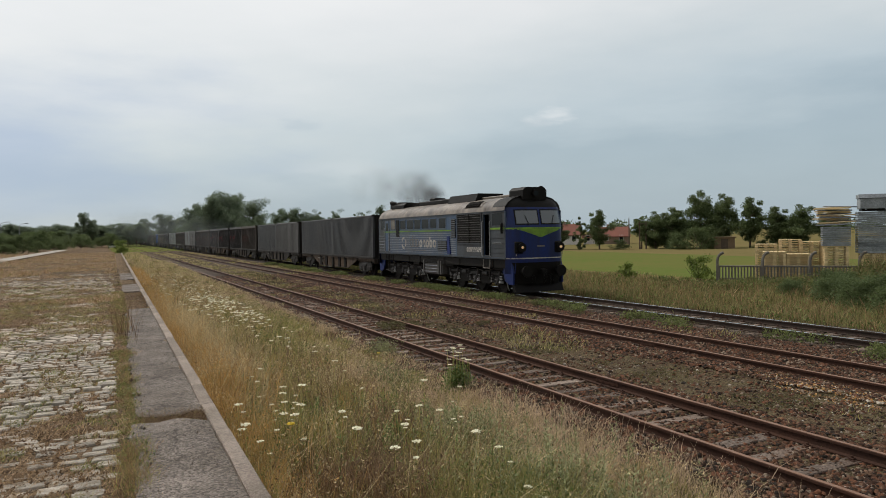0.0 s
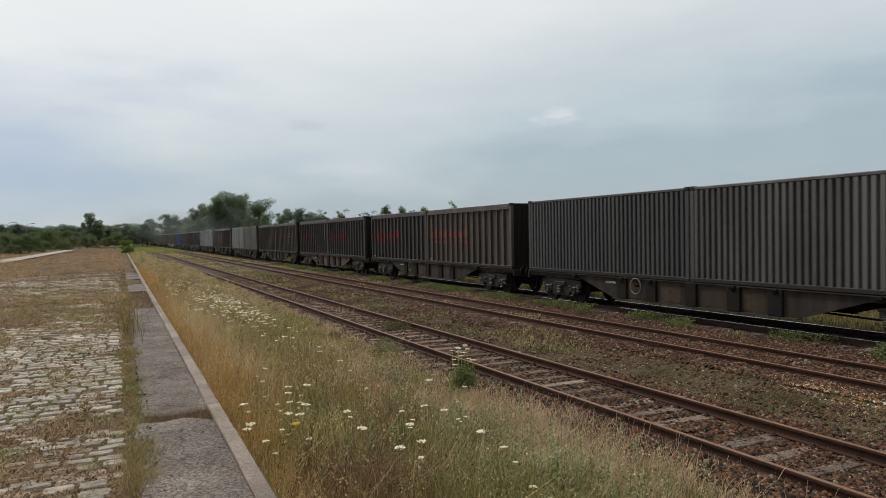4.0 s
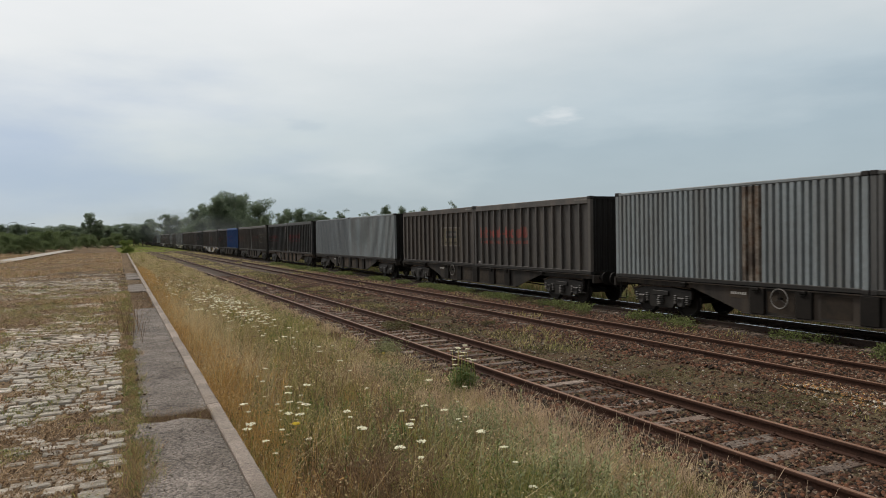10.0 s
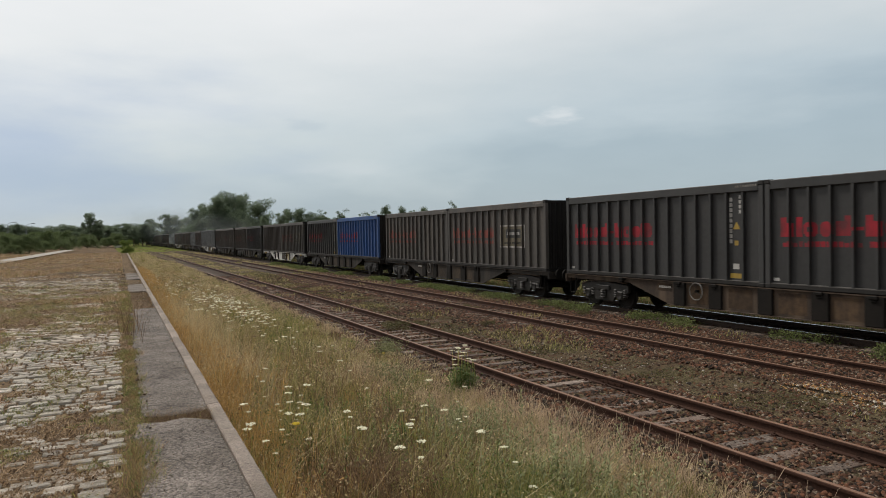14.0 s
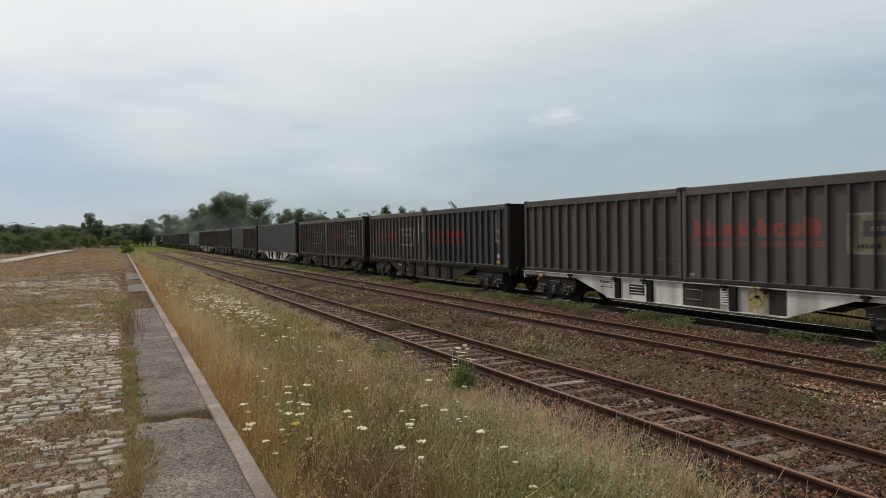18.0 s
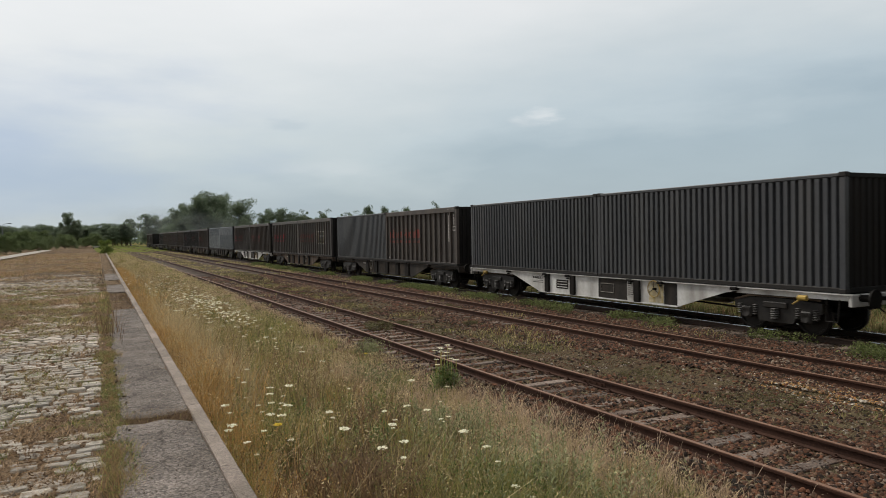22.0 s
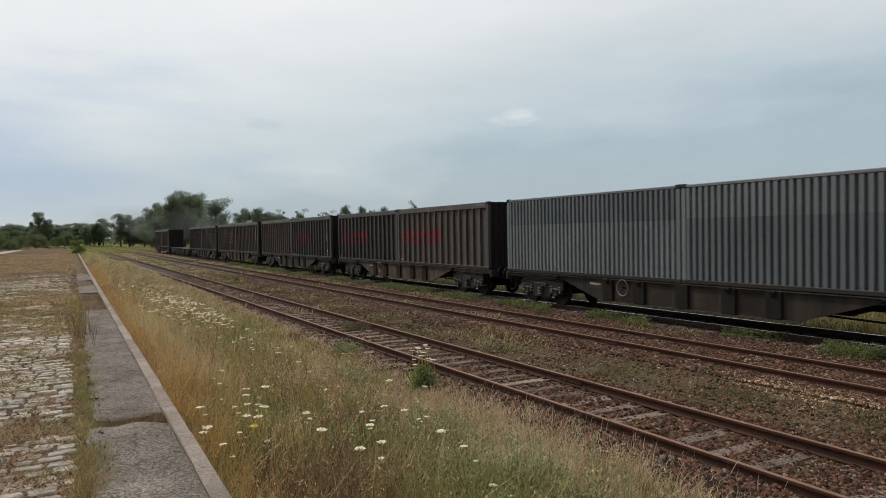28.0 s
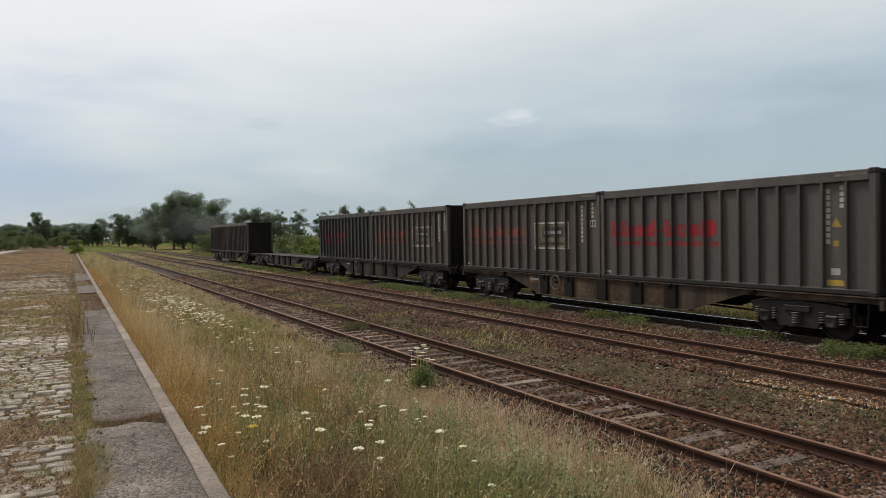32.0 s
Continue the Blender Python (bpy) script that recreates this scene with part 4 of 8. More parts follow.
def make_container(style, mat, name, label, group):
    """A 30 foot bulk container. style: ribbed (wide panels between upright ribs) or corrugated."""
    box = thing(name, label, "container", group)
    h2 = BOX_L / 2
    corner_posts(box, mat, h2, BOX_H)
    for s in (-1, 1):
        x = s * 1.219
        rail = part("bottom_rail", Shape().box(min(x, x - s * .10), max(x, x - s * .10), -h2 + .16, h2 - .16, .02, .135, .012), M["box_dark"], box)
        # thin pale strip paints the highlight along the bottom rail
        part("worn_edge", Shape().prism([(x + s * .004, .118), (x + s * .006, .138), (x - s * .10, .150), (x - s * .10, .128)], "y", -h2 + .16, h2 - .16), M["lit_ledge"], rail, "pale upper edge, its highlight put into the colour")
        part("top_rail", Shape().box(min(x, x - s * .11), max(x, x - s * .11), -h2 + .16, h2 - .16, BOX_H - (.28 if style == "ribbed" else .12), BOX_H - .02, .02), mat, box)
        if style == "ribbed":
            part("side_panel", Shape().box(min(x - s * PANEL, x - s * (PANEL + .02)), max(x - s * PANEL, x - s * (PANEL + .02)), -h2 + .15, h2 - .15, .14, BOX_H - .13), mat, box)
            rib = Shape().prism([(-.038, 0), (-.033, PANEL - .002), (.033, PANEL - .002), (.038, 0)], "z", .14, BOX_H - .27)
            rib.v = [(x - s * (PANEL + .001) + s * yv, xv, zv) for xv, yv, zv in rib.v]
            if s > 0:                     # the side away from the platform: its ribs in one piece
                row = Shape()
                for i in range(1, RIBS):
                    row.add([(a, b + rib_at(i), c) for a, b, c in rib.v], rib.f)
                part("ribs", row, mat, box)["kind"] = "stuff"
                continue
            me = rib.mesh("rib", mat)
            for i in range(1, RIBS):
                o = part("rib", me, None, box)
                o.location = (0, rib_at(i), 0)
        else:
            part("side_panel", pressed_sheet(s, 0, WAVES, .14, BOX_H - .12), mat, box)
    if style == "ribbed":
        marks, r = Shape(), random.Random(3)
        for k in range(9):
            a = -h2 + .22 + k * .085
            marks.box(-1.222, -1.219, a, a + .055 * r.uniform(.7, 1.2), BOX_H - .15, BOX_H - .09)
        part("stencil_mark", marks, M["white_faded"], box)
    # ends: a plain corrugated front, two doors with locking bars behind
    prof = []
    for i in range(9):
        c = -1.0 + i * 0.25
        prof += [(c - .10, .06), (c - .06, .02), (c + .04, .02), (c + .08, .06)]
    sh = Shape()
    for z in (.14, BOX_H - .13):
        sh.v += [(c, -h2 + d, z) for c, d in prof]
    k = len(prof)
    sh.f = [[i, i + 1, k + i + 1, k + i] for i in range(k - 1)]
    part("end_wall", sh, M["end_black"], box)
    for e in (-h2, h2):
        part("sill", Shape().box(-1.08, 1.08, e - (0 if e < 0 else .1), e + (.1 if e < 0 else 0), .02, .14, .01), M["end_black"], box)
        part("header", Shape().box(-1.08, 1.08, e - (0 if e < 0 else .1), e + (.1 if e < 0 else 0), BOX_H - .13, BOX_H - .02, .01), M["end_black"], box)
    for s in (-1, 1):
        door = part("door", Shape().box(min(.01 * s, 1.08 * s), max(.01 * s, 1.08 * s), h2 - .09, h2 - .05, .15, BOX_H - .14, .008), mat, box)
        for a in (.3, .8):
            part("locking_bar", Shape().tube((s * a, h2 - .03, .15), (s * a, h2 - .03, BOX_H - .15), .018, 8), M["box_dark"], door)
    # roof with shallow pressings
    prof = [(-h2 + .09, 0)]
    for i in range(12):
        c = -h2 + .7 + i * .70
        prof += [(c - .14, 0), (c - .1, .02), (c + .1, .02), (c + .14, 0)]
    prof.append((h2 - .09, 0))
    rf = Shape()
    for c in (-1.13, 1.13):
        rf.v += [(c, y, BOX_H - .045 + d) for y, d in prof]
    k = len(prof)
    rf.f = [[i, i + 1, k + i + 1, k + i] for i in range(k - 1)]
    part("roof", rf, mat, box)
    part("floor", Shape().box(-1.14, 1.14, -h2 + .1, h2 - .1, .10, .13), M["box_dark"], box)
    return box


def blocks(y0, y1, z0, z1, x, n, seed, gap=0.16, ragged=0.0):
    """A line of plain blocks of uneven width, in place of lettering, laid on a wall at x."""
    s, r = Shape(), random.Random(seed)
    w = [r.uniform(.75, 1.2) for _ in range(n)]
    scale = (y1 - y0) / sum(w)
    y = y0
    for a in w:
        d = a * scale
        s.box(x - .003, x, y + d * gap / 2, y + d * (1 - gap / 2), z0, z1 + (ragged * (z1 - z0) if r.random() < .3 else 0))
        y += d
    s.box(x - .0028, x, y0, y1, z0, z0 + (z1 - z0) * .14)
    return s


def signs(y0, y1, z0, z1, x, n, seed, stroke=.2, tails=.3):
    """A line of plain rounded shapes in place of lettering, laid on a wall at x."""
    s, r = Shape(), random.Random(seed)
    d, h = (y1 - y0) / n, z1 - z0
    t = d * stroke
    for i in range(n):
        c, w, kind = y0 + d * (i + .5), d * .42, r.random()
        zc = (z0 + z1) / 2
        k = 12
        ring = [(math.cos(2 * math.pi * a / k), math.sin(2 * math.pi * a / k)) for a in range(k)]
        sq = lambda v: math.copysign(abs(v) ** .65, v)
        for a in range(k if kind < .75 else k - 3):
            (p, q), (p2, q2) = ring[a], ring[(a + 1) % k]
            s.prism([(c + sq(p) * w, zc + sq(q) * h / 2), (c + sq(p2) * w, zc + sq(q2) * h / 2), (c + sq(p2) * (w - t), zc + sq(q2) * (h / 2 - t)), (c + sq(p) * (w - t), zc + sq(q) * (h / 2 - t))], "x", x - .003, x)
        if r.random() < tails:
            b = c + w - t if r.random() < .5 else c - w
            s.box(x - .0034, x + .0002, b, b + t, zc, z1 + h * .38)
    return s


def dress(box, style, red="", logo="", codes=False, warn=False, plate=False, notch=False, rust=False, low=False, high=False):
    """Painted marks on the side towards the platform (-x): plain bars and frames only."""
    h2 = BOX_L / 2
    if red:
        m = M["red_paint"] if red == "strong" else M["red_faded"]
        part("red_lettering", band_of_shapes(style, h2 - 4.75, h2 - .42, 1.38, 1.76), m, box, "band of bold red painted shapes")
        part("red_underline", small_bars(style, h2 - 4.75, h2 - .45, 1.12, 1.26, 27, 6, .80), m, box)
    if logo:
        m = M["white_mark"] if logo == "strong" else M["white_faded"]
        yc, zc = -h2 + 2.75, 1.46
        s = Shape()
        for a0, a1, b0, b1 in ((-1.0, 1.0, .43, .49), (-1.0, 1.0, -.51, -.45), (-1.0, -.94, -.45, .43), (.94, 1.0, -.45, .43)):
            lay(s, style, yc + a0, yc + a1, zc + b0, zc + b1)
        part("white_emblem", s, m, box, "square white emblem frame")
        part("beige_band", lay(Shape(), style, yc - .94, yc + .94, zc - .45, zc + .43, .0015), M["emblem_beige"], box, "faded beige field of the emblem")
        part("dark_field", lay(Shape(), style, yc - .80, yc + .62, zc - .08, zc + .30, .003), M["rib_cool"], box)
        part("emblem_lettering", small_bars(style, yc - .80, yc + .50, zc + .05, zc + .17, 10, 5, .72, .005), m, box)
        part("emblem_lettering", small_bars(style, yc - .80, yc + .80, zc - .36, zc - .26, 16, 8), M["box_dark"], box)
    if codes or warn:
        s = Shape()
        long, short = (1.14, .80) if warn else (.98, .42)
        for i in range(9):
            lay(s, style, -h2 + long, -h2 + long + .10, 1.20 + i * .15, 1.31 + i * .15)
        for i in range(4):
            lay(s, style, -h2 + short, -h2 + short + .10, 2.05 + i * .14, 2.15 + i * .14)
        part("code_mark", s, M["white_mark"] if logo != "faded" else M["white_faded"], box)
    if codes:
        part("white_square", lay(Shape(), style, -h2 + .32, -h2 + .60, 1.74, 1.97), M["white_mark"], box)
        part("square_mark", lay(lay(Shape(), style, -h2 + .36, -h2 + .44, 1.78, 1.93, .005), style, -h2 + .49, -h2 + .56, 1.78, 1.93, .005), M["box_dark"], box)
        part("code_mark", small_bars(style, -h2 + .40, -h2 + .53, 1.52, 1.64, 1, 2), M["white_faded"], box)
    if warn:
        x = -1.219 + PANEL if style == "ribbed" else -1.220
        s = Shape().prism([(-h2 + .86, 1.60), (-h2 + 1.12, 1.60), (-h2 + .99, 1.82)], "x", x - .003, x)
        lay(s, style, -h2 + .93, -h2 + 1.06, 1.14, 1.28)
        lay(s, style, -h2 + .80, -h2 + 1.22, .20, .34)
        part("warning_sign", s, M["yellow_mark"], box, "yellow triangular warning sticker")
        part("label_plate", lay(Shape(), style, -h2 + .90, -h2 + 1.12, .46, .62), M["white_mark"], box)
    if plate or red:
        part("label_plate", lay(Shape(), style, h2 - .38, h2 - .20, .20, .28), M["white_mark"], box)
    if rust:
        part("rusted_stretch", pressed_sheet(-1, 24, 27, .16, BOX_H - .14, .003), M["rust_patch"], box, "rusted corrugations")
    if low:
        part("dark_coat", pressed_sheet(-1, 0, WAVES, .15, 1.92, .003), M["steel_dark"], box, "darker lower coat of paint")
    if high:
        part("dark_coat", pressed_sheet(-1, 0, WAVES, 1.88, BOX_H - .13, .003), M["steel_dark"], box, "darker upper coat of paint")
    if notch:
        x = -1.219 + PANEL
        s = Shape().box(x - .012, x + .01, -h2 + .10, -h2 + 1.08, .64, .70, .004).box(x - .012, x + .01, -h2 + .10, -h2 + .16, .2, .64, .004).box(x - .012, x + .01, -h2 + 1.02, -h2 + 1.08, .2, .64, .004)
        part("hatch", s, M["rib_brown"], box, "small framed hatch")
    return box


def wheelset(parent, y, r=0.46, mat="wheel_steel", track=1.507):
    s = Shape()
    for k in (-1, 1):
        c = k * track / 2
        prof = [(-.07, .09), (-.07, .15), (-.025, .17), (-.025, r - .07), (-.065, r - .05), (-.065, r), (.0, r + .002), (.055, r + .004), (.06, r + .028), (.075, r + .024), (.075, r - .05), (.02, r - .07), (.02, .17), (.07, .15), (.07, .09)]
        prof = [(c + (-k) * a, b) for a, b in prof]
        s.lathe(prof, (0, 0, 0), 28)
        for i in range(4):           # lightening marks that show the turn
            a = i * math.pi / 2
            s.box(c + k * .026 - .006, c + k * .026 + .006, math.cos(a) * .28 - .035, math.cos(a) * .28 + .035, math.sin(a) * .28 - .035, math.sin(a) * .28 + .035)
    s.tube((-.75, 0, 0), (.75, 0, 0), .085, 12)
    s.tube((-1.0, 0, 0), (1.0, 0, 0), .06, 10)
    return part("wheelset", s, M[mat], parent, at=(0, y, r))


def bogie(parent, y):
    """A two-axle freight bogie with side frames, spring nests and axle boxes."""
    b = part("bogie", Shape().box(-.95, .95, -.28, .28, .50, .78, .03), M["bogie_steel"], parent, at=(0, y, 0))
    for s in (-1, 1):
        x = s * 1.0
        prof = [(-1.32, .60), (-1.32, .84), (-.45, .90), (.45, .90), (1.32, .84), (1.32, .60), (1.12, .50), (.66, .50), (.50, .26), (-.50, .26), (-.66, .50), (-1.12, .50)]
        part("side_frame", Shape().prism(prof, "x", x - .05, x + .05), M["bogie_steel"], b)
        for a in (-.9, .9):
            part("axle_box", Shape().box(x - .1, x + .13 * (s > 0) + .1 * (s < 0), a - .16, a + .16, .32, .62, .03).lathe([(s * .1, .02), (s * .12, .12), (s * .06, .14)], (x, a, .46), 14), M["bogie_steel"], b)
            for d in (-.25, .25):
                part("spring", Shape().coil((x + s * .02, a + d, .40), .075, .30, 5, .018), M["spring_grey"], b)
        part("spring_cap", Shape().box(x + (s * .05 if s > 0 else -.11), x + (.11 if s > 0 else -.05), -.36, .36, .64, .80, .02), M["bogie_steel"], b)
        part("bolster_spring", Shape().coil((x + s * .08, 0, .34), .10, .30, 5, .026), M["spring_grey"], b)
        part("brake_lever", Shape().wire([(x + s * .06, -1.3, .92), (x + s * .09, -.7, .96), (x + s * .09, .8, .93), (x + s * .04, 1.35, .78)], .028), M["wagon_rust"], b)
        for a in (-1.36, 1.36):
            part("brake_shoe", Shape().box(s * .70 - .04, s * .70 + .04, a - .03, a + .03, .30, .62, .01), M["bogie_steel"], b)
    for a in (-.9, .9):
        wheelset(b, a)
    return b


def make_wagon(name, label, mat, second, loaded=True, yellow=False, wheel_at=2.45):
    """A four-axle 60 foot container flat wagon: fish-belly sills, bogies, buffers, couplers, brake wheel."""
    w = thing(name, label, "flat wagon", "container flat wagons of the train")
    e = PITCH / 2 - .62
    for s in (-1, 1):
        x = s * 1.13
        prof = [(-e, 1.12), (-e, .98), (-5.6, .97), (-3.75, .40), (3.75, .40), (5.6, .97), (e, .98), (e, 1.12)]
        sill = part("side_sill", Shape().prism(prof, "x", x - .02, x + .02), mat, w)
        part("flange", Shape().box(x - .09, x + .09, -3.75, 3.75, .375, .40).box(x - .1, x + .1, -e, e, 1.12, 1.145), mat, sill)
        gus = Shape().box(min(x, x + s * .10), max(x, x + s * .10), -.24, .24, .40, 1.12, .02).mesh("bracket", M["bracket"])
        if yellow:
            gus = Shape().box(min(x, x + s * .10), max(x, x + s * .10), -.14, .14, .40, 1.12, .02).mesh("bracket", M["bracket"])
        for y in (-1.95, 1.5, 3.12) if yellow else (-3.05, -1.65, 0.0, 1.75, 3.2):
            part("bracket", gus, None, sill, at=(0, y, 0))
        pan = Shape().box(x + s * .02 - .004, x + s * .02 + .004, -.42, .42, .48, 1.04).mesh("infill_panel", second)
        for y in () if yellow else (-2.35, -.82, .88, 2.48):
            part("infill_panel", pan, None, sill, at=(0, y, 0))
        for y in (-5.9, -3.05, -1.65, 1.75, 3.2, 5.9):
            part("container_latch", Shape().box(min(x, x + s * .16), max(x, x + s * .16), y - .11, y + .11, 1.05, 1.14, .015).tube((x + s * .10, y - .06, 1.0), (x + s * .10, y + .06, 1.0), .03, 8), M["black_steel"], sill)
        for y in (-e, e):
            d = 1 if y > 0 else -1
            b = Shape().tube((s * .87, y, 1.05), (s * .87, y + d * .38, 1.05), .09, 14)
            part("buffer", b.tube((s * .87, y + d * .36, 1.05), (s * .87, y + d * .42, 1.05), .23, 18), M["black_steel"], w)
    part("centre_sill", Shape().box(-.35, .35, -e + .2, e - .2, .72, 1.10, .02), M["black_steel"], w)
    beam = Shape().box(-1.11, 1.11, -.06, .06, .90, 1.118).mesh("cross_member", M["black_steel"])
    for y in (-5.3, -1.2, 1.2, 5.3):
        part("cross_member", beam, None, w, at=(0, y, 0))
    for y in (-e, e):
        d = 1 if y > 0 else -1
        part("headstock", Shape().box(-1.2, 1.2, y - .05, y + .05, .84, 1.14, .015), mat, w)
        part("coupling", Shape().box(-.06, .06, min(y, y + d * .5), max(y, y + d * .5), .95, 1.05, .02).wire([(0, y + d * .5, 1.0), (.07, y + d * .48, .82), (0, y + d * .3, .58), (-.07, y + d * .46, .8), (0, y + d * .5, 1.0)], .025), M["black_steel"], w)
        part("brake_hose", Shape().wire([(-.45, y, .95), (-.47, y + d * .25, .80), (-.40, y + d * .45, .62), (-.3, y + d * .55, .66)], .022), M["black_steel"], w)
        part("step", Shape().wire([(-1.15, y - d * .3, 1.0), (-1.22, y - d * .3, .45), (-1.22, y - d * .62, .45), (-1.15, y - d * .62, 1.0)], .018), M["black_steel"], w)
    if wheel_at is not None:
        wy = wheel_at
        wheel = part("brake_handwheel", Shape().lathe([(.017 * math.cos(a), .26 + .017 * math.sin(a)) for a in [i * math.pi / 4 for i in range(9)]], (-1.25, wy, .88), 24), M["yellow_part" if yellow else "wheel_grey"], w, "yellow handwheel" if yellow else "pale grey handwheel")
        for a in (1.57, 3.67, 5.76):
            part("spoke", Shape().tube((-1.25, wy, .88), (-1.25, wy + .26 * math.cos(a), .88 + .26 * math.sin(a)), .012, 6), M["spring"], wheel)
        part("spindle", Shape().tube((-1.10, wy, .88), (-1.27, wy, .88), .04, 10), M["black_steel"], wheel)
    part("air_tank", Shape().tube((-.5, -2.0, .75), (-.5, .2, .75), .2, 16), M["black_steel"], w)
    part("brake_rigging", Shape().wire([(-.75, -6.4, .5), (-.75, -2.5, .62), (.6, 2.5, .62), (.6, 6.4, .5)], .03), M["black_steel"], w)
    for y in (-7.1, 7.1):
        bogie(w, y)
    part("data_panel", Shape().box(-1.156, -1.152, 3.55, 4.2, .80, 1.04), second, w)
    part("data_mark", blocks(3.6, 4.15, .90, .97, -1.157, 7, 3, .25), M["white_mark"] if second is not M["wagon_white"] else M["box_dark"], w)
    if yellow:
        block = part("data_block", Shape().box(-1.158, -1.15, 1.80, 2.55, .58, .92), M["bracket"], w, "black data block")
        for i in range(3):
            part("data_bar", Shape().box(-1.162, -1.157, 1.86, 2.49, .63 + i * .10, .66 + i * .10), M["wagon_white"], block)
        part("dark_bay", Shape().box(-1.156, -1.148, -1.44, .04, .42, 1.10), M["wagon_grey"], w, "dark bay among the white ones")
        part("bay_frame", Shape().wire([(-1.165, -.10, .62), (-1.165, -.78, .62), (-1.165, -.78, .92), (-1.165, -.10, .92), (-1.165, -.10, .62)], .012), M["white_faded"], w)
        plate = part("white_plate", Shape().box(-1.164, -1.15, -1.80, -1.46, .56, 1.0, .004), M["wagon_white"], w)
        for i in range(5):
            part("plate_line", Shape().box(-1.168, -1.163, -1.76, -1.50, .62 + i * .07, .64 + i * .07), M["spring"], plate)
        part("stained_bay", Shape().box(-1.156, -1.148, -3.12, -2.48, .44, 1.08), M["yellow_stain"], w, "white bay stained yellow")
        part("dark_bay", Shape().box(-1.156, -1.148, -3.70, -3.14, .42, 1.10), M["wagon_grey"], w)
        for i in range(5):
            part("sill_line", Shape().box(-1.156, -1.148, 3.45, 4.15 - i * .08, .74 + i * .07, .76 + i * .07), M["spring"], w)
        for y in (-8.0, 7.9):
            part("yellow_lever", Shape().tube((-1.2, y - .12, .98), (-1.2, y + .12, .98), .07, 10).wire([(-1.22, y, .98), (-1.26, y + .25, .80)], .022), M["yellow_part"], w, "yellow brake lever")
    if not loaded:
        part("deck_plate", Shape().box(-.9, .9, -e + .2, e - .2, 1.10, 1.118), M["wagon_grey"], w)
    return w

# make-up of the train, front to rear: wagon paint and its two containers (front, rear)
# a container: style, paint, red lettering, emblem, and extra marks
R, C = "ribbed", "corrugated"
CONSIST = [
    ("rust", (C, "cor_dark"), (C, "cor_dark")),
    ("grey", (C, "cor_grey"), (C, "cor_dark")),
    ("grey", (R, "rib_brown", "faded"), (R, "rib_cool", "strong", "", "plate")),
    ("rust", (R, "rib_cool", "strong"), (R, "rib_cool", "strong", "", "warn")),
    ("grey", (R, "rib_dark", "faded", "strong", "codes"), (R, "rib_dark", "faded", "", "codes")),
    ("grey", (C, "cor_grey"), (C, "cor_silver", "", "", "rust")),
    ("grey", (R, "rib_dark", "faded"), (R, "rib_brown", "", "faded")),
    ("grey", (C, "cor_silver"), (C, "cor_steel")),
    ("rust", (R, "rib_cool", "strong"), (R, "rib_cool", "strong", "", "warn")),
    ("grey", (R, "rib_dark", "faded", "strong"), (R, "rib_dark", "faded")),
    ("grey", (R, "rib_blue", "strong"), (R, "rib_cool", "strong", "", "warn")),
    ("white", (R, "rib_dark", "faded", "faded", "codes"), (R, "rib_brown", "", "", "notch")),
    ("grey", (R, "rib_cool", "strong", "", "warn"), (R, "rib_brown", "faded", "strong", "codes")),
    ("grey", (R, "rib_dark", "faded", "strong"), (R, "rib_dark", "faded", "strong", "codes")),
    ("white", (C, "cor_dark"), (C, "cor_dark")),
    ("grey", (R, "rib_brown", "faded", "", "codes"), (C, "cor_dark")),
    ("rust", (R, "rib_dark", "faded", "strong"), (R, "rib_dark", "strong")),
    ("white", (R, "rib_brown", "faded"), (R, "rib_dark", "strong")),
    ("grey", (C, "cor_steel", "", "", "low"), (C, "cor_steel", "", "", "high")),
    ("rust", (R, "rib_brown", "strong"), (R, "rib_cool", "strong", "", "plate")),
    ("grey", (R, "rib_cool", "strong", "", "warn"), (R, "rib_brown", "faded", "", "notch")),
    ("rust", (R, "rib_dark", "strong", "", "warn"), (R, "rib_brown", "faded", "strong", "codes")),
    ("grey", (R, "rib_brown", "faded", "strong", "codes"), (R, "rib_cool", "strong")),
    ("empty", None, None),
    ("grey", (R, "rib_brown"), (R, "rib_brown")),
]
LOOKS = {"rib_dark": "dark grey-brown ribbed steel", "rib_cool": "near-black ribbed steel", "rib_brown": "dirty brown ribbed steel", "rib_blue": "blue ribbed steel",
         "cor_dark": "dark grey corrugated steel", "cor_grey": "sooty grey corrugated steel", "cor_silver": "pale silver corrugated steel", "cor_steel": "blue-grey corrugated steel"}
ROLLING = []            # (thing, metres behind the first container's front end)


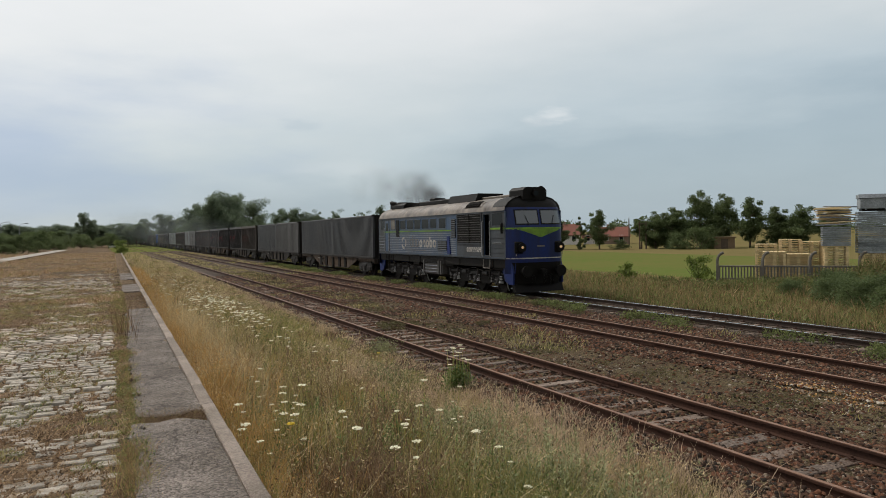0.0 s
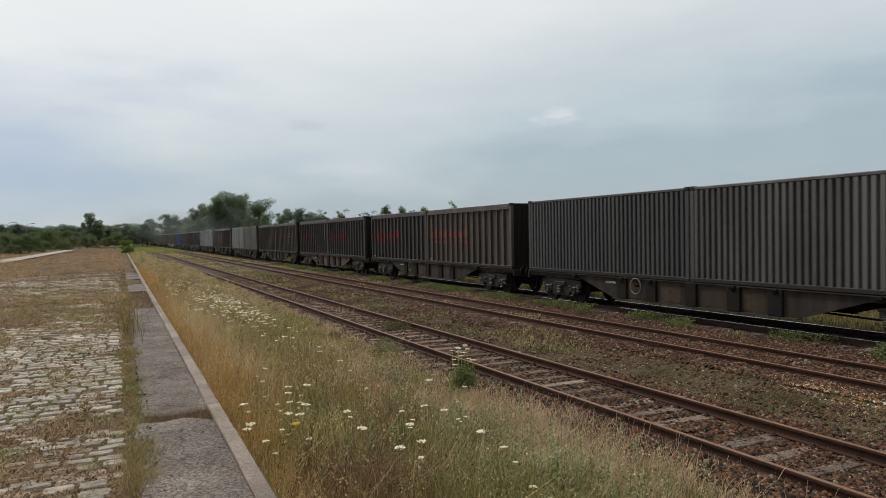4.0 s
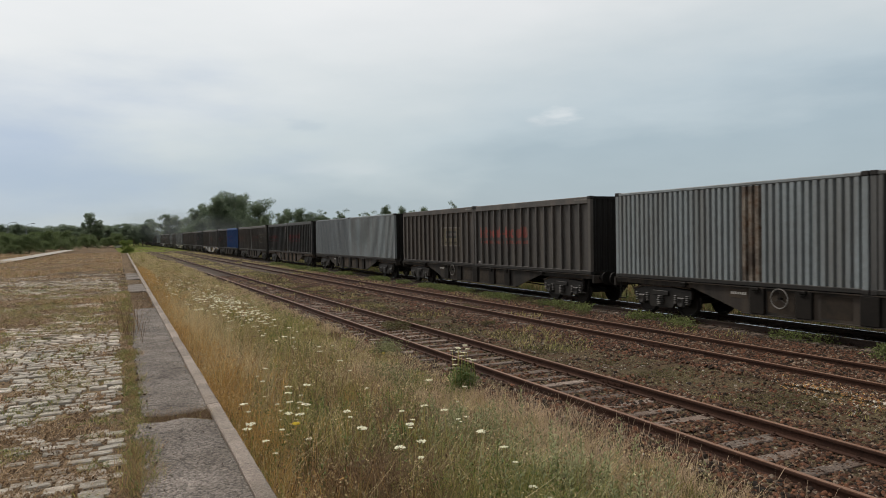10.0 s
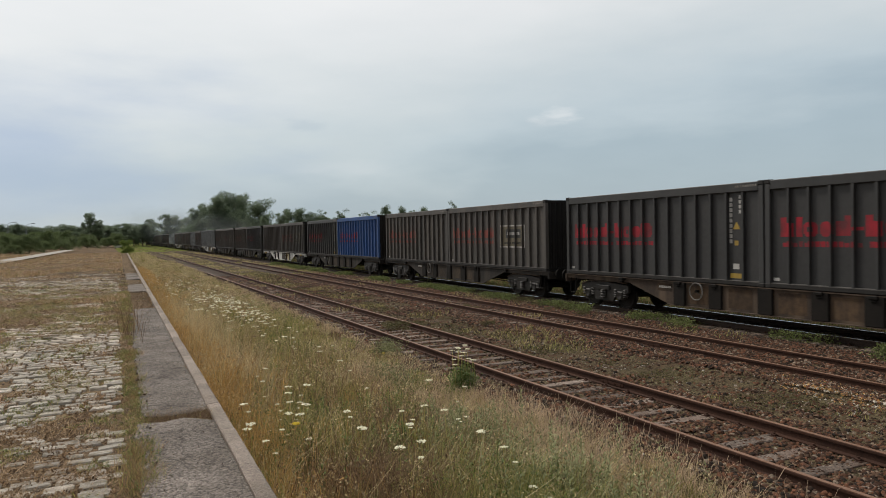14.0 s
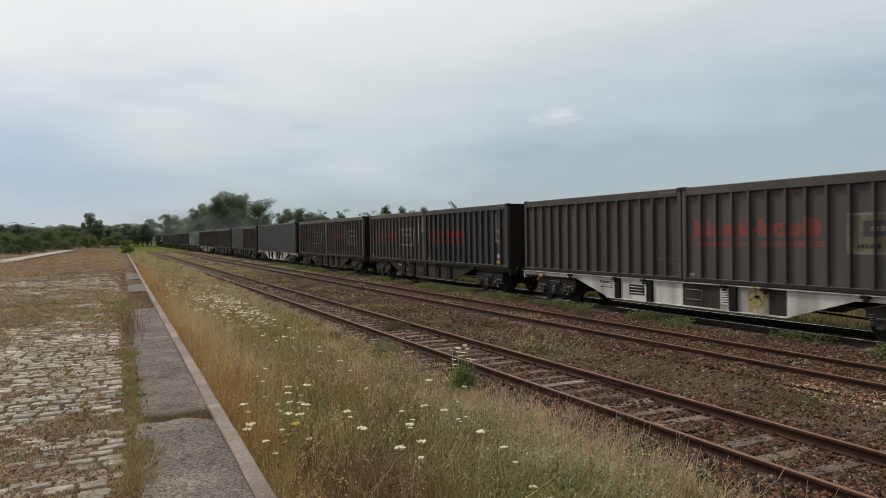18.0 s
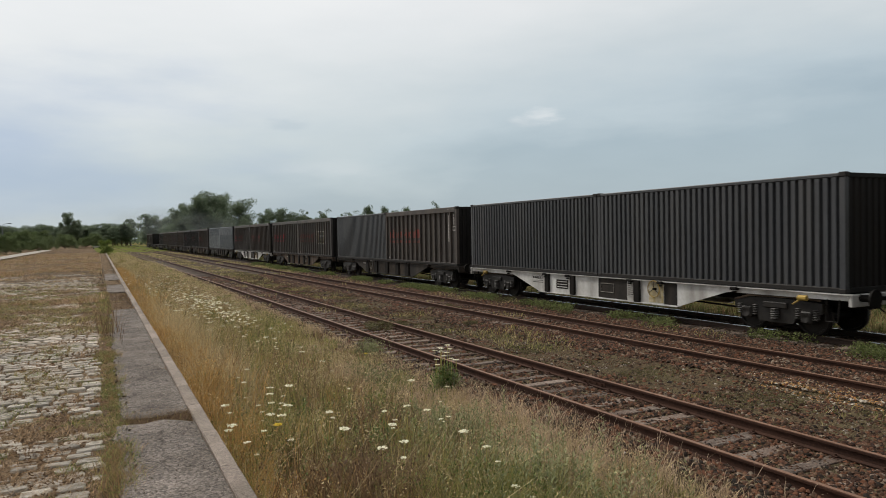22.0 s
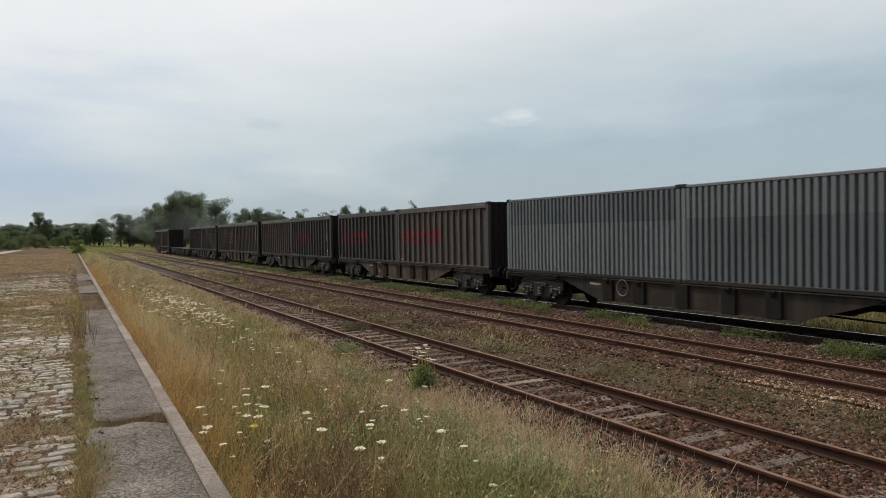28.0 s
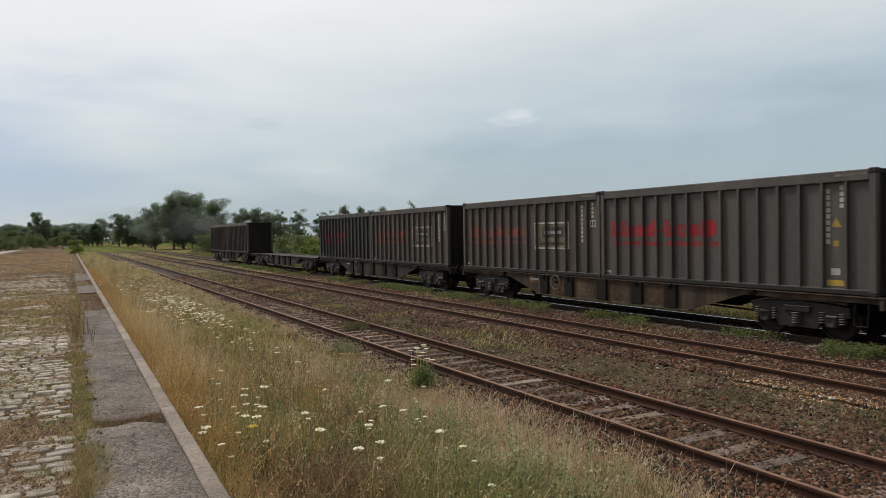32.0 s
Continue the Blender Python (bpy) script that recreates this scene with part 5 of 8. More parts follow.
def build_train():
    boxes, wagons = {}, {}
    for k, (paint, *load) in enumerate(CONSIST):
        back = k * PITCH - (PITCH / 2 - 9.19)          # the wagon's front buffer line lies ahead of its first container
        mid = k * PITCH + 9.15
        wheel_at = -2.79 if paint == "white" else -2.4 if k == 16 else None if k == 20 else 2.45
        made = (paint, wheel_at)
        if made not in wagons:
            words = {"grey": "sooty grey steel container flat wagon", "rust": "rust-brown steel container flat wagon", "white": "white-painted grimy container flat wagon with yellow fittings",
                     "empty": "empty grimy steel container flat wagon"}[paint]
            main = {"grey": "wagon_grey", "rust": "wagon_rust", "white": "wagon_white", "empty": "wagon_grey"}[paint]
            other = {"grey": "infill_dim", "rust": "infill_tan", "white": "wagon_white", "empty": "wagon_grey"}[paint]
            w = wagons[made] = make_wagon("flat_wagon", words, M[main], M[other], paint != "empty", paint == "white", wheel_at)
        else:
            w = copy_thing(wagons[made], Matrix())
        ROLLING.append((w, mid, 0.0))
        for half, item in enumerate(load):
            if item is None:
                continue
            style, mat, red, logo, extra = (*item, "", "", "")[:5]
            if item not in boxes:
                label = LOOKS[mat] + " container" + (" with bright red lettering" if red == "strong" else " with faded red lettering" if red else "") + (" and white emblem" if logo else "")
                b = make_container(style, M[mat], "container", label, "bulk containers of the train")
                boxes[item] = dress(b, style, red, logo, extra == "codes", extra == "warn", extra == "plate", extra == "notch", extra == "rust", extra == "low", extra == "high")
                b = boxes[item]
            else:
                b = copy_thing(boxes[item], Matrix())
            ROLLING.append((b, k * PITCH + (BOX_L / 2 if half == 0 else BOX_L * 1.5 + .05), DECK - .03))


build_train()

# ---- diesel locomotive ----
M["loco_blue"] = material("loco_blue", (0.026, 0.070, 0.150), 0.42, tint=(0.045, 0.066, 0.092), big=0.5, fine=8, amount=0.8, bump=0.05, dirt=(0.085, 0.088, 0.086), dirt_amount=0.75, streak=1.3, spec=0.4)
M["front_blue"] = material("front_blue", (0.007, 0.024, 0.135), 0.45, tint=(0.009, 0.018, 0.075), big=0.9, fine=10, amount=0.9, bump=0.05, dirt=(0.014, 0.017, 0.028), dirt_amount=0.7, streak=2.2, spec=0.25)
M["loco_grey"] = material("loco_grey", (0.062, 0.073, 0.083), 0.55, tint=(0.045, 0.049, 0.052), big=0.6, fine=8, amount=0.8, bump=0.05, dirt=(0.030, 0.026, 0.022), dirt_amount=0.5, streak=1.3)
# pale beads: the highlights along their edges are put into the colour
M["loco_bead"] = material("loco_bead", (0.24, 0.26, 0.285), 0.45, tint=(0.09, 0.11, 0.15), big=0.8, fine=9, amount=0.9, bump=0.03, spec=0.4)
M["loco_box"] = material("loco_box", (0.105, 0.10, 0.095), 0.6, tint=(0.055, 0.052, 0.048), big=1.2, fine=9, amount=0.8, bump=0.08)
M["loco_roof"] = material("loco_roof", (0.215, 0.18, 0.14), 0.44, tint=(0.095, 0.073, 0.053), big=0.45, fine=5, amount=0.95, bump=0.06, dirt=(0.035, 0.027, 0.022), dirt_amount=0.85, spec=0.5)
M["soot"] = material("soot", (0.0045, 0.0042, 0.0038), 0.55, tint=(0.010, 0.0085, 0.007), big=1, fine=10, amount=0.6, bump=0.25, spec=0.12)
M["lime"] = material("lime", (0.19, 0.36, 0.035), 0.5, tint=(0.11, 0.19, 0.035), big=1.5, fine=8, amount=0.8, dirt=(0.07, 0.09, 0.045), dirt_amount=0.7)
# lighter grey paints in the highlights on the locomotive's running gear
M["gear_grey"] = material("gear_grey", (0.046, 0.044, 0.042), 0.55, metal=0.2, tint=(0.018, 0.016, 0.015), big=2.0, fine=10, amount=0.95, bump=0.15, dirt=(0.012, 0.010, 0.009), dirt_amount=0.6, spec=0.4)
M["hand_rail"] = material("hand_rail", (0.40, 0.41, 0.41), 0.45, tint=(0.22, 0.22, 0.22), big=2.0, fine=12, amount=0.8, bump=0.05)
M["cab_glass"] = glassy("cab_glass", (0.10, 0.115, 0.125), 0.06, 0.8)
M["side_glass"] = glassy("side_glass", (0.012, 0.016, 0.018), 0.2, 0.12)
M["lamp_glow"] = glowing("lamp_glow", (0.9, 0.55, 0.28), 0.18)


def roof_line(k=1.0):
    return [(1.475, 3.70), (1.43, 3.90), (1.28, 4.10), (1.02, 4.26), (.65, 4.37), (.25, 4.41), (-.25, 4.41), (-.65, 4.37), (-1.02, 4.26), (-1.28, 4.10), (-1.43, 3.90), (-1.475, 3.70)]


def half_width(z):
    pts = [(1.475, 0), (1.475, 3.70), (1.43, 3.90), (1.28, 4.10), (1.02, 4.26), (.65, 4.37), (.2, 4.42)]
    for (x0, z0), (x1, z1) in zip(pts, pts[1:]):
        if z <= z1:
            return x0 + (x1 - x0) * (z - z0) / (z1 - z0)
    return 0.1


def nose_y(x, z):
    """How far the cab's front stands ahead, with rounded corners and raked windows."""
    a = min(1.0, abs(x) / 1.475)
    y = -8.33 + 0.58 * a ** 5
    if z > 2.95:
        y += (z - 2.95) * 0.24
    if z > 3.75:
        y += (z - 3.75) ** 2 * 0.9
    if z < 1.6:
        y += (1.6 - z) * 0.10
    return y


def nose_patch(x0, x1, z0, z1, lift, nx=8, nz=6, clip=True):
    s = Shape()
    for j in range(nz + 1):
        z = z0 + (z1 - z0) * j / nz
        for i in range(nx + 1):
            x = x0 + (x1 - x0) * i / nx
            if clip:
                x = max(-half_width(z), min(half_width(z), x))
            s.v.append((x, nose_y(x, z) - lift, z))
    w = nx + 1
    s.f = [[j * w + i, j * w + i + 1, (j + 1) * w + i + 1, (j + 1) * w + i] for j in range(nz) for i in range(nx)]
    return s


def rim(y0, y1, z0, z1, x, t=0.045, d=0.02):
    """A frame round an opening in a side wall at x."""
    s = Shape()
    a, b = min(x, x + d), max(x, x + d)
    s.box(a, b, y0 - t, y1 + t, z1, z1 + t).box(a, b, y0 - t, y1 + t, z0 - t, z0).box(a, b, y0 - t, y0, z0, z1).box(a, b, y1, y1 + t, z0, z1)
    return s


def loco_cab(loco, flip):
    """The front of a cab with windscreens, chevron, lamps and buffers; flip turns it to the rear."""
    def put(s):
        if flip:
            s.v = [(-x, -y, z) for x, y, z in s.v]
        return s

    front = part("cab_front", put(nose_patch(-1.475, 1.475, .95, 3.86, 0, 20, 24)), M["front_blue"], loco, "deep blue cab front", smooth=True)
    part("forehead", put(nose_patch(-1.475, 1.475, 3.86, 4.41, 0, 16, 8)), M["soot"], front, smooth=True)
    for s in (-1, 1):
        a, b = sorted((s * .10, s * 1.12))
        part("windscreen_frame", put(nose_patch(a - .05, b + .05, 3.09, 3.76, .012)), M["soot"], front)
        part("windscreen", put(nose_patch(a, b, 3.14, 3.71, .02)), M["cab_glass"], front, "grey reflecting windscreen")
        part("wiper", put(Shape().wire([(s * .6, nose_y(s * .6, 3.1) - .04, 3.1), (s * .75, nose_y(s * .75, 3.5) - .05, 3.5)], .012)), M["soot"], front)
        lamp = part("headlamp_housing", put(Shape().tube((s * 1.0, -8.2, 2.10), (s * 1.0, -8.42, 2.10), .20, 18).box(s * 1.0 - .3, s * 1.0 + .12, -8.34, -8.18, 1.84, 2.36, .05)), M["soot"], front)
        part("headlamp", put(Shape().tube((s * 1.0, -8.41, 2.10), (s * 1.0, -8.435, 2.10), .06, 16)), M["box_dark"] if flip else M["lamp_glow"], lamp)
        part("buffer", put(Shape().tube((s * .875, -7.9, 1.06), (s * .875, -8.55, 1.06), .13, 14).tube((s * .875, -8.52, 1.06), (s * .875, -8.62, 1.06), .25, 18)), M["soot"], loco)
        part("handrail", put(Shape().wire([(s * 1.2, -8.2, 1.72), (s * 1.2, -8.24, 1.75), (s * 1.2, -8.24, 2.1), (s * 1.2, -8.2, 2.13)], .015)), M["white_mark"], front)
        prof = [(-7.95, 1.62), (-6.95, 1.62), (-7.45, .62), (-7.75, .48), (-8.1, .48), (-8.14, 1.0)]
        part("nose_skirt", put(Shape().prism(prof, "x", s * 1.28 - .04, s * 1.28 + .04)), M["front_blue"], loco)
    # skirt in black for the shade between the buffers
    part("skirt_front", put(nose_patch(-1.30, 1.30, .48, .95, 0, 10, 4)), M["soot"], loco)
    part("snow_plough", put(Shape().prism([(-8.25, .14), (-8.0, .14), (-7.9, .5), (-8.1, .5)], "x", -1.25, 1.25)), M["soot"], loco)
    part("stripe", put(nose_patch(-1.46, 1.46, 2.90, 2.97, .006, 20, 2)), M["lime"], front, "lime green stripe")
    s = Shape()
    n = 12
    for i in range(n + 1):
        x = -1.30 + 2.6 * i / n
        s.v += [(x, nose_y(x, 2.90) - .006, 2.90), (x, nose_y(x, 2.6) - .006, 2.89 - .36 * max(0, 1 - abs(x) / 1.12))]
    s.f = [[2 * i, 2 * i + 2, 2 * i + 3, 2 * i + 1] for i in range(n)]
    part("chevron", put(s), M["lime"], front, "lime green chevron")
    # black plate over the lower nose; the shade there is in its colour
    part("buffer_beam", put(nose_patch(-1.30, 1.30, .72, 1.44, .014, 12, 3)), M["soot"], front, "buffer beam, black with the shade under the nose")
    part("white_line", put(nose_patch(-1.46, 1.46, 1.60, 1.65, .008, 16, 1)), M["white_mark"], front)
    part("number_mark", put(nose_patch(-.26, .26, 1.30, 1.40, .006, 5, 1)), M["white_faded"], front)
    part("emblem_mark", put(nose_patch(-.2, .2, 2.12, 2.18, .006, 5, 1)), M["white_faded"], front)
    part("coupler", put(Shape().box(-.14, .14, -8.6, -8.1, .95, 1.15, .03).wire([(0, -8.6, 1.0), (.08, -8.62, .8), (0, -8.55, .55), (-.08, -8.62, .8), (0, -8.6, 1.0)], .03)), M["soot"], loco)
    for x in (-.55, -.4, .4, .55):
        part("air_hose", put(Shape().wire([(x, -8.15, .95), (x, -8.4, .85), (x, -8.42, .6), (x + .05, -8.3, .45)], .028)), M["soot"], loco)
    top = part("headlight_box", put(Shape().prism([(-.62, 4.20), (-.62, 4.62), (-.48, 4.76), (.48, 4.76), (.62, 4.62), (.62, 4.20)], "y", -7.9, -6.75)), M["soot"], loco, "black rounded roof box with top lamp")
    part("horn", put(Shape().tube((.75, -6.6, 4.72), (.75, -7.3, 4.72), .05, 10, .14)), M["soot"], loco)
    part("top_lamp", put(Shape().tube((0, -7.85, 4.48), (0, -8.02, 4.48), .17, 18)), M["soot"], top)
    part("top_lens", put(Shape().tube((0, -8.02, 4.48), (0, -8.03, 4.48), .11, 18)), M["side_glass"], top)


def loco_bogie(loco, yc):
    b = part("bogie", Shape().box(-.9, .9, -2.9, 2.9, .62, .86, .03), M["soot"], loco, at=(0, yc, 0))
    for s in (-1, 1):
        x = s * 1.08
        prof = [(-3.0, .62), (-3.0, .98), (-1.2, 1.02), (1.2, 1.02), (3.0, .98), (3.0, .62), (2.5, .58), (1.7, .58), (1.4, .40), (.7, .40), (.4, .58), (-.4, .58), (-.7, .40), (-1.4, .40), (-1.7, .58), (-2.5, .58)]
        part("side_frame", Shape().prism(prof, "x", x - .05, x + .05), M["soot"], b)
        for a in (-2.1, 0, 2.1):
            box = part("axle_box", Shape().box(x - .08, x + .1, a - .2, a + .2, .36, .72, .03), M["gear_grey"], b)
            part("box_cover", Shape().lathe([(s * .1, .01), (s * .13, .10), (s * .10, .15), (s * .04, .16)], (x, a, .52), 16), M["gear_grey"], box)
            for d in (-.38, .38):
                # one spring of each pair is paler still, as a painted glint
                part("spring", Shape().coil((x + s * .03, a + d, .46), .10, .34, 5, .024), M["hand_rail"] if d < 0 else M["gear_grey"], b)
        for a in (-1.05, 1.05):
            part("brake_cylinder", Shape().tube((x, a - .2, .85), (x, a + .25, .85), .12, 12).wire([(x, a + .25, .85), (x, a + .5, .6)], .03), M["gear_grey"], b)
        part("sand_pipe", Shape().wire([(x + s * .05, -3.05, 1.1), (x + s * .08, -3.0, .6), (x - s * .2, -2.75, .15)], .025), M["hand_rail"], b)
        part("frame_rib", Shape().box(min(x, x + s * .085), max(x, x + s * .085), -.5, .5, .80, .93, .015).box(min(x, x + s * .085), max(x, x + s * .085), -2.7, -1.5, .84, .93, .015).box(min(x, x + s * .085), max(x, x + s * .085), 1.5, 2.7, .84, .93, .015), M["gear_grey"], b)
        for a in (-2.5, -1.6, -.45, .5, 1.65, 2.55):
            part("damper", Shape().tube((x + s * .12, a, 1.05), (x + s * .14, a + .05, .62), .035, 8).tube((x + s * .12, a, 1.05), (x + s * .13, a + .02, .85), .05, 8), M["gear_grey"], b)
        part("cable", Shape().wire([(x + s * .1, a, 1.12 - .16 * math.sin((a + 2) / 1.0 * 1.57) ** 2) for a in np.linspace(-2, 2, 13)], .014), M["loco_box"], b)
    for a in (-2.1, 0, 2.1):
        wheelset(b, a, 0.525)
    return b


def build_loco():
    loco = thing("diesel_locomotive", "dirty blue and grey six-axle diesel locomotive with lime stripe", "locomotive")
    door0, door1 = -6.41, -5.87
    for s in (-1, 1):
        x = s * 1.475
        a, b = sorted((x, x - s * .06))
        wall = Shape().box(a, b, door1, 7.78, 1.58, 3.71).box(a, b, -7.78, door0, 1.58, 3.71).box(a, b, door0, door1, 3.60, 3.71).box(a, b, door0, door1, 1.58, 1.74)
        side = part("side_wall", wall, M["loco_blue"], loco, "faded blue side wall streaked with dirt")
        part("grey_panel", Shape().box(min(x, x + s * .006), max(x, x + s * .006), -5.80, -3.12, 1.66, 3.68), M["loco_grey"], side)
        part("cab_panel", Shape().box(min(x, x + s * .006), max(x, x + s * .006), -7.74, door0 - .04, 1.66, 3.68), M["loco_grey"], side)
        part("cab_panel", Shape().box(min(x, x + s * .006), max(x, x + s * .006), 5.95, 7.74, 1.66, 3.68), M["loco_grey"], side)
        for i in range(11):
            z = 1.74 + i * .102
            part("beading", Shape().box(min(x, x + s * .02), max(x, x + s * .02), -3.0, 5.9, z, z + .026, .006), M["loco_bead"], side)
        for i in range(4):
            z = 1.85 + i * .22
            part("beading", Shape().box(min(x, x + s * .02), max(x, x + s * .02), -7.6, -6.6, z, z + .03), M["loco_grey"], side)
        for i in range(6):
            z = 1.78 + i * .175
            part("beading", Shape().box(min(x, x + s * .022), max(x, x + s * .022), 6.72, 7.70, z, z + .028, .006), M["loco_bead"], side)
        for y in (5.98, 6.70):
            part("handrail", Shape().wire([(x, y, 1.70), (x + s * .07, y, 1.76), (x + s * .07, y, 3.10), (x, y, 3.16)], .015), M["hand_rail"], side)
        part("stripe", Shape().box(min(x, x + s * .026), max(x, x + s * .026), -2.5, 6.9, 2.88, 2.945), M["lime"], side, "lime green stripe")
        part("stripe", Shape().box(min(x, x + s * .026), max(x, x + s * .026), -7.74, -6.5, 2.90, 2.985), M["lime"], side)
        part("sill_line", Shape().box(min(x, x + s * .028), max(x, x + s * .028), -7.78, 7.78, 1.60, 1.645), M["loco_grey"], side)
        part("gutter", Shape().box(min(x, x + s * .05), max(x, x + s * .05), -7.7, 7.7, 3.70, 3.735), M["loco_grey"], side)
        for y0, y1 in ((2.28, 3.19), (1.28, 2.09), (.21, 1.06), (-.78, -.02), (-1.87, -1.09), (3.45, 4.20)):
            f = part("window_frame", rim(y0, y1, 3.05, 3.55, x, .05, s * .02), M["loco_blue"], side)
            part("window_pane", Shape().box(min(x, x + s * .012), max(x, x + s * .012), y0, y1, 3.05, 3.55), M["side_glass"], f)
        for y0, y1, g in ((5.05, 5.65, "white_faded"), (6.9, 7.35, "side_glass"), (-7.55, -6.65, "side_glass")):
            f = part("window_frame", rim(y0, y1, 3.08, 3.62, x, .05, s * .02), M["loco_grey"], side)
            part("window_pane", Shape().box(min(x, x + s * .012), max(x, x + s * .012), y0, y1, 3.08, 3.62), M[g], f)
        d = part("door", Shape().box(min(x, x + s * .02), max(x, x + s * .02), 6.05, 6.63, 1.72, 3.58, .01), M["loco_blue"], side)
        part("door_window", Shape().box(min(x, x + s * .03), max(x, x + s * .03), 6.15, 6.53, 2.98, 3.45), M["side_glass"], d)
        part("door_panel", Shape().box(min(x, x + s * .03), max(x, x + s * .03), 4.38, 4.84, 2.6, 3.6, .01), M["soot"], side)
        part("door_frame", rim(door0, door1, 1.74, 3.60, x, .05, s * .035), M["loco_grey"], side)
        for y in (door0 - .10, door1 + .10):
            part("handrail", Shape().wire([(x, y, 1.66), (x + s * .07, y, 1.72), (x + s * .07, y, 3.25), (x, y, 3.31)], .016), M["hand_rail"], side)
        part("waist_rail", Shape().wire([(x, -7.5, 2.30), (x + s * .06, -7.46, 2.30), (x + s * .06, -6.72, 2.30), (x, -6.68, 2.30)], .013), M["hand_rail"], side)
        part("mirror", Shape().box(min(x + s * .05, x + s * .16), max(x + s * .05, x + s * .16), -7.68, -7.60, 2.72, 3.18, .02), M["soot"], side)
        # black inner wall holds the darkness seen through the open door
        part("inner_wall", Shape().box(min(s * .7, s * .72), max(s * .7, s * .72), -6.8, -5.5, 1.6, 3.7), M["soot"], side)
        # black panel on the wall: paints in the dark recess behind the slats
        g = part("radiator_grille", Shape().box(min(x + s * .006, x + s * .012), max(x + s * .006, x + s * .012), -5.65, -3.24, 2.30, 3.68), M["soot"], side, "black panel as the dark radiator recess, with slats")
        for i in range(12):
            z = 2.36 + i * .112
            part("slat", Shape().prism([(x + s * .030, z + .006), (x + s * .060, z - .004), (x + s * .062, z + .003), (x + s * .032, z + .013)], "y", -5.62, -3.27), M["loco_box"], g)
        part("grille_post", Shape().box(min(x, x + s * .06), max(x, x + s * .06), -4.48, -4.42, 2.3, 3.68), M["soot"], g)
        part("grille_frame", rim(-5.65, -3.24, 2.30, 3.66, x, .05, s * .05), M["loco_grey"], g)
        # louvres: black panels too, painting in the dark behind their slats
        for y0, y1, z0, z1 in ((-3.0, -2.55, 2.55, 3.5), (-1.99, -.92, 1.9, 2.38)):
            l = part("louvre", Shape().box(min(x, x + s * .03), max(x, x + s * .03), y0, y1, z0, z1), M["soot"], side)
            n = int((z1 - z0) / .09)
            for i in range(n):
                z = z0 + .03 + i * (z1 - z0) / n
                part("louvre_slat", Shape().prism([(x + s * .03, z), (x + s * .05, z - .012), (x + s * .03, z + .04)], "y", y0 + .02, y1 - .02), M["loco_grey"], l)
        part("hatch", Shape().prism([(-2.1, 1.72), (-2.45, 1.72), (-2.3, 2.62), (-2.05, 2.62)], "x", min(x, x + s * .05), max(x, x + s * .05)), M["front_blue"], side)
        lx = x + s * .026
        part("white_lettering", signs(-.75, 1.45, 2.02, 2.44, lx if s < 0 else lx + .003, 5, 12, .26, .15), M["white_mark"], side, "white painted lettering")
        part("thin_lettering", signs(1.50, 2.75, 2.02, 2.50, lx if s < 0 else lx + .003, 3, 14, .13, .5), M["white_faded"], side, "thin pale lettering")
        part("small_lettering", blocks(.6, 2.75, 1.84, 1.90, lx if s < 0 else lx + .003, 9, 13, .55), M["white_faded"], side)
        em = Shape()
        for a0 in (0.3, 2.4, 4.5):
            for i in range(6):
                a, c = a0 + i * .25, a0 + (i + 1) * .25
                q = [(3.65 + r * math.cos(t), 2.26 + r * math.sin(t)) for r, t in ((.36, a), (.36, c), (.22, c), (.22, a))]
                em.prism(q, "x", min(lx, lx + s * .004), max(lx, lx + s * .004))
        part("white_emblem", em, M["white_mark"], side, "round white emblem of three arcs")
        part("number_mark", signs(-5.6, -4.15, 1.86, 2.10, x - .008 if s < 0 else x + .011, 8, 15, .3, 0), M["white_mark"], side)
        part("step_rail", Shape().wire([(x, -5.8, 1.55), (x + s * .02, -5.8, 1.15), (x + s * .02, -6.4, 1.15), (x, -6.4, 1.55)], .02), M["white_faded"], loco)
        part("step_rail", Shape().wire([(x, 6.05, 1.55), (x + s * .02, 6.05, .6), (x + s * .02, 6.6, .6), (x, 6.6, 1.55)], .02), M["soot"], loco)
        tank = part("battery_box", Shape().box(min(s * .9, s * 1.36), max(s * .9, s * 1.36), -1.15, 1.32, .62, 1.34, .02), M["loco_box"], loco, "grey ribbed battery box")
        for i in range(4):
            part("box_rib", Shape().box(min(s * 1.36, s * 1.40), max(s * 1.36, s * 1.40), -.78, 1.0, .72 + i * .165, .745 + i * .165, .006), M["loco_bead"], tank)
        for y in (-1.1, -.82, 1.06):
            part("box_post", Shape().box(min(s * 1.36, s * 1.42), max(s * 1.36, s * 1.42), y, y + .12, .62, 1.34, .01), M["loco_box"], tank)
        # pipes, tanks and gear hung below the frame
        for y, r2 in ((-2.0, .10), (2.2, .13), (-6.9, .09)):
            part("air_tank", Shape().tube((s * 1.25, y - .4, 1.12), (s * 1.25, y + .4, 1.12), r2, 12), M["black_steel"], loco)
        part("brake_pipe", Shape().wire([(s * 1.38, -6.9, 1.30), (s * 1.38, -2.6, 1.26), (s * 1.40, -1.3, 1.42), (s * 1.40, 1.4, 1.42), (s * 1.38, 2.6, 1.26), (s * 1.38, 6.9, 1.30)], .022), M["wagon_grey"], loco)
        for y in (-6.5, -3.2, -1.5, 1.6, 3.1, 5.6):
            part("frame_bracket", Shape().box(min(s * 1.36, s * 1.43), max(s * 1.36, s * 1.43), y - .08, y + .08, 1.18, 1.52, .015), M["black_steel"], loco)
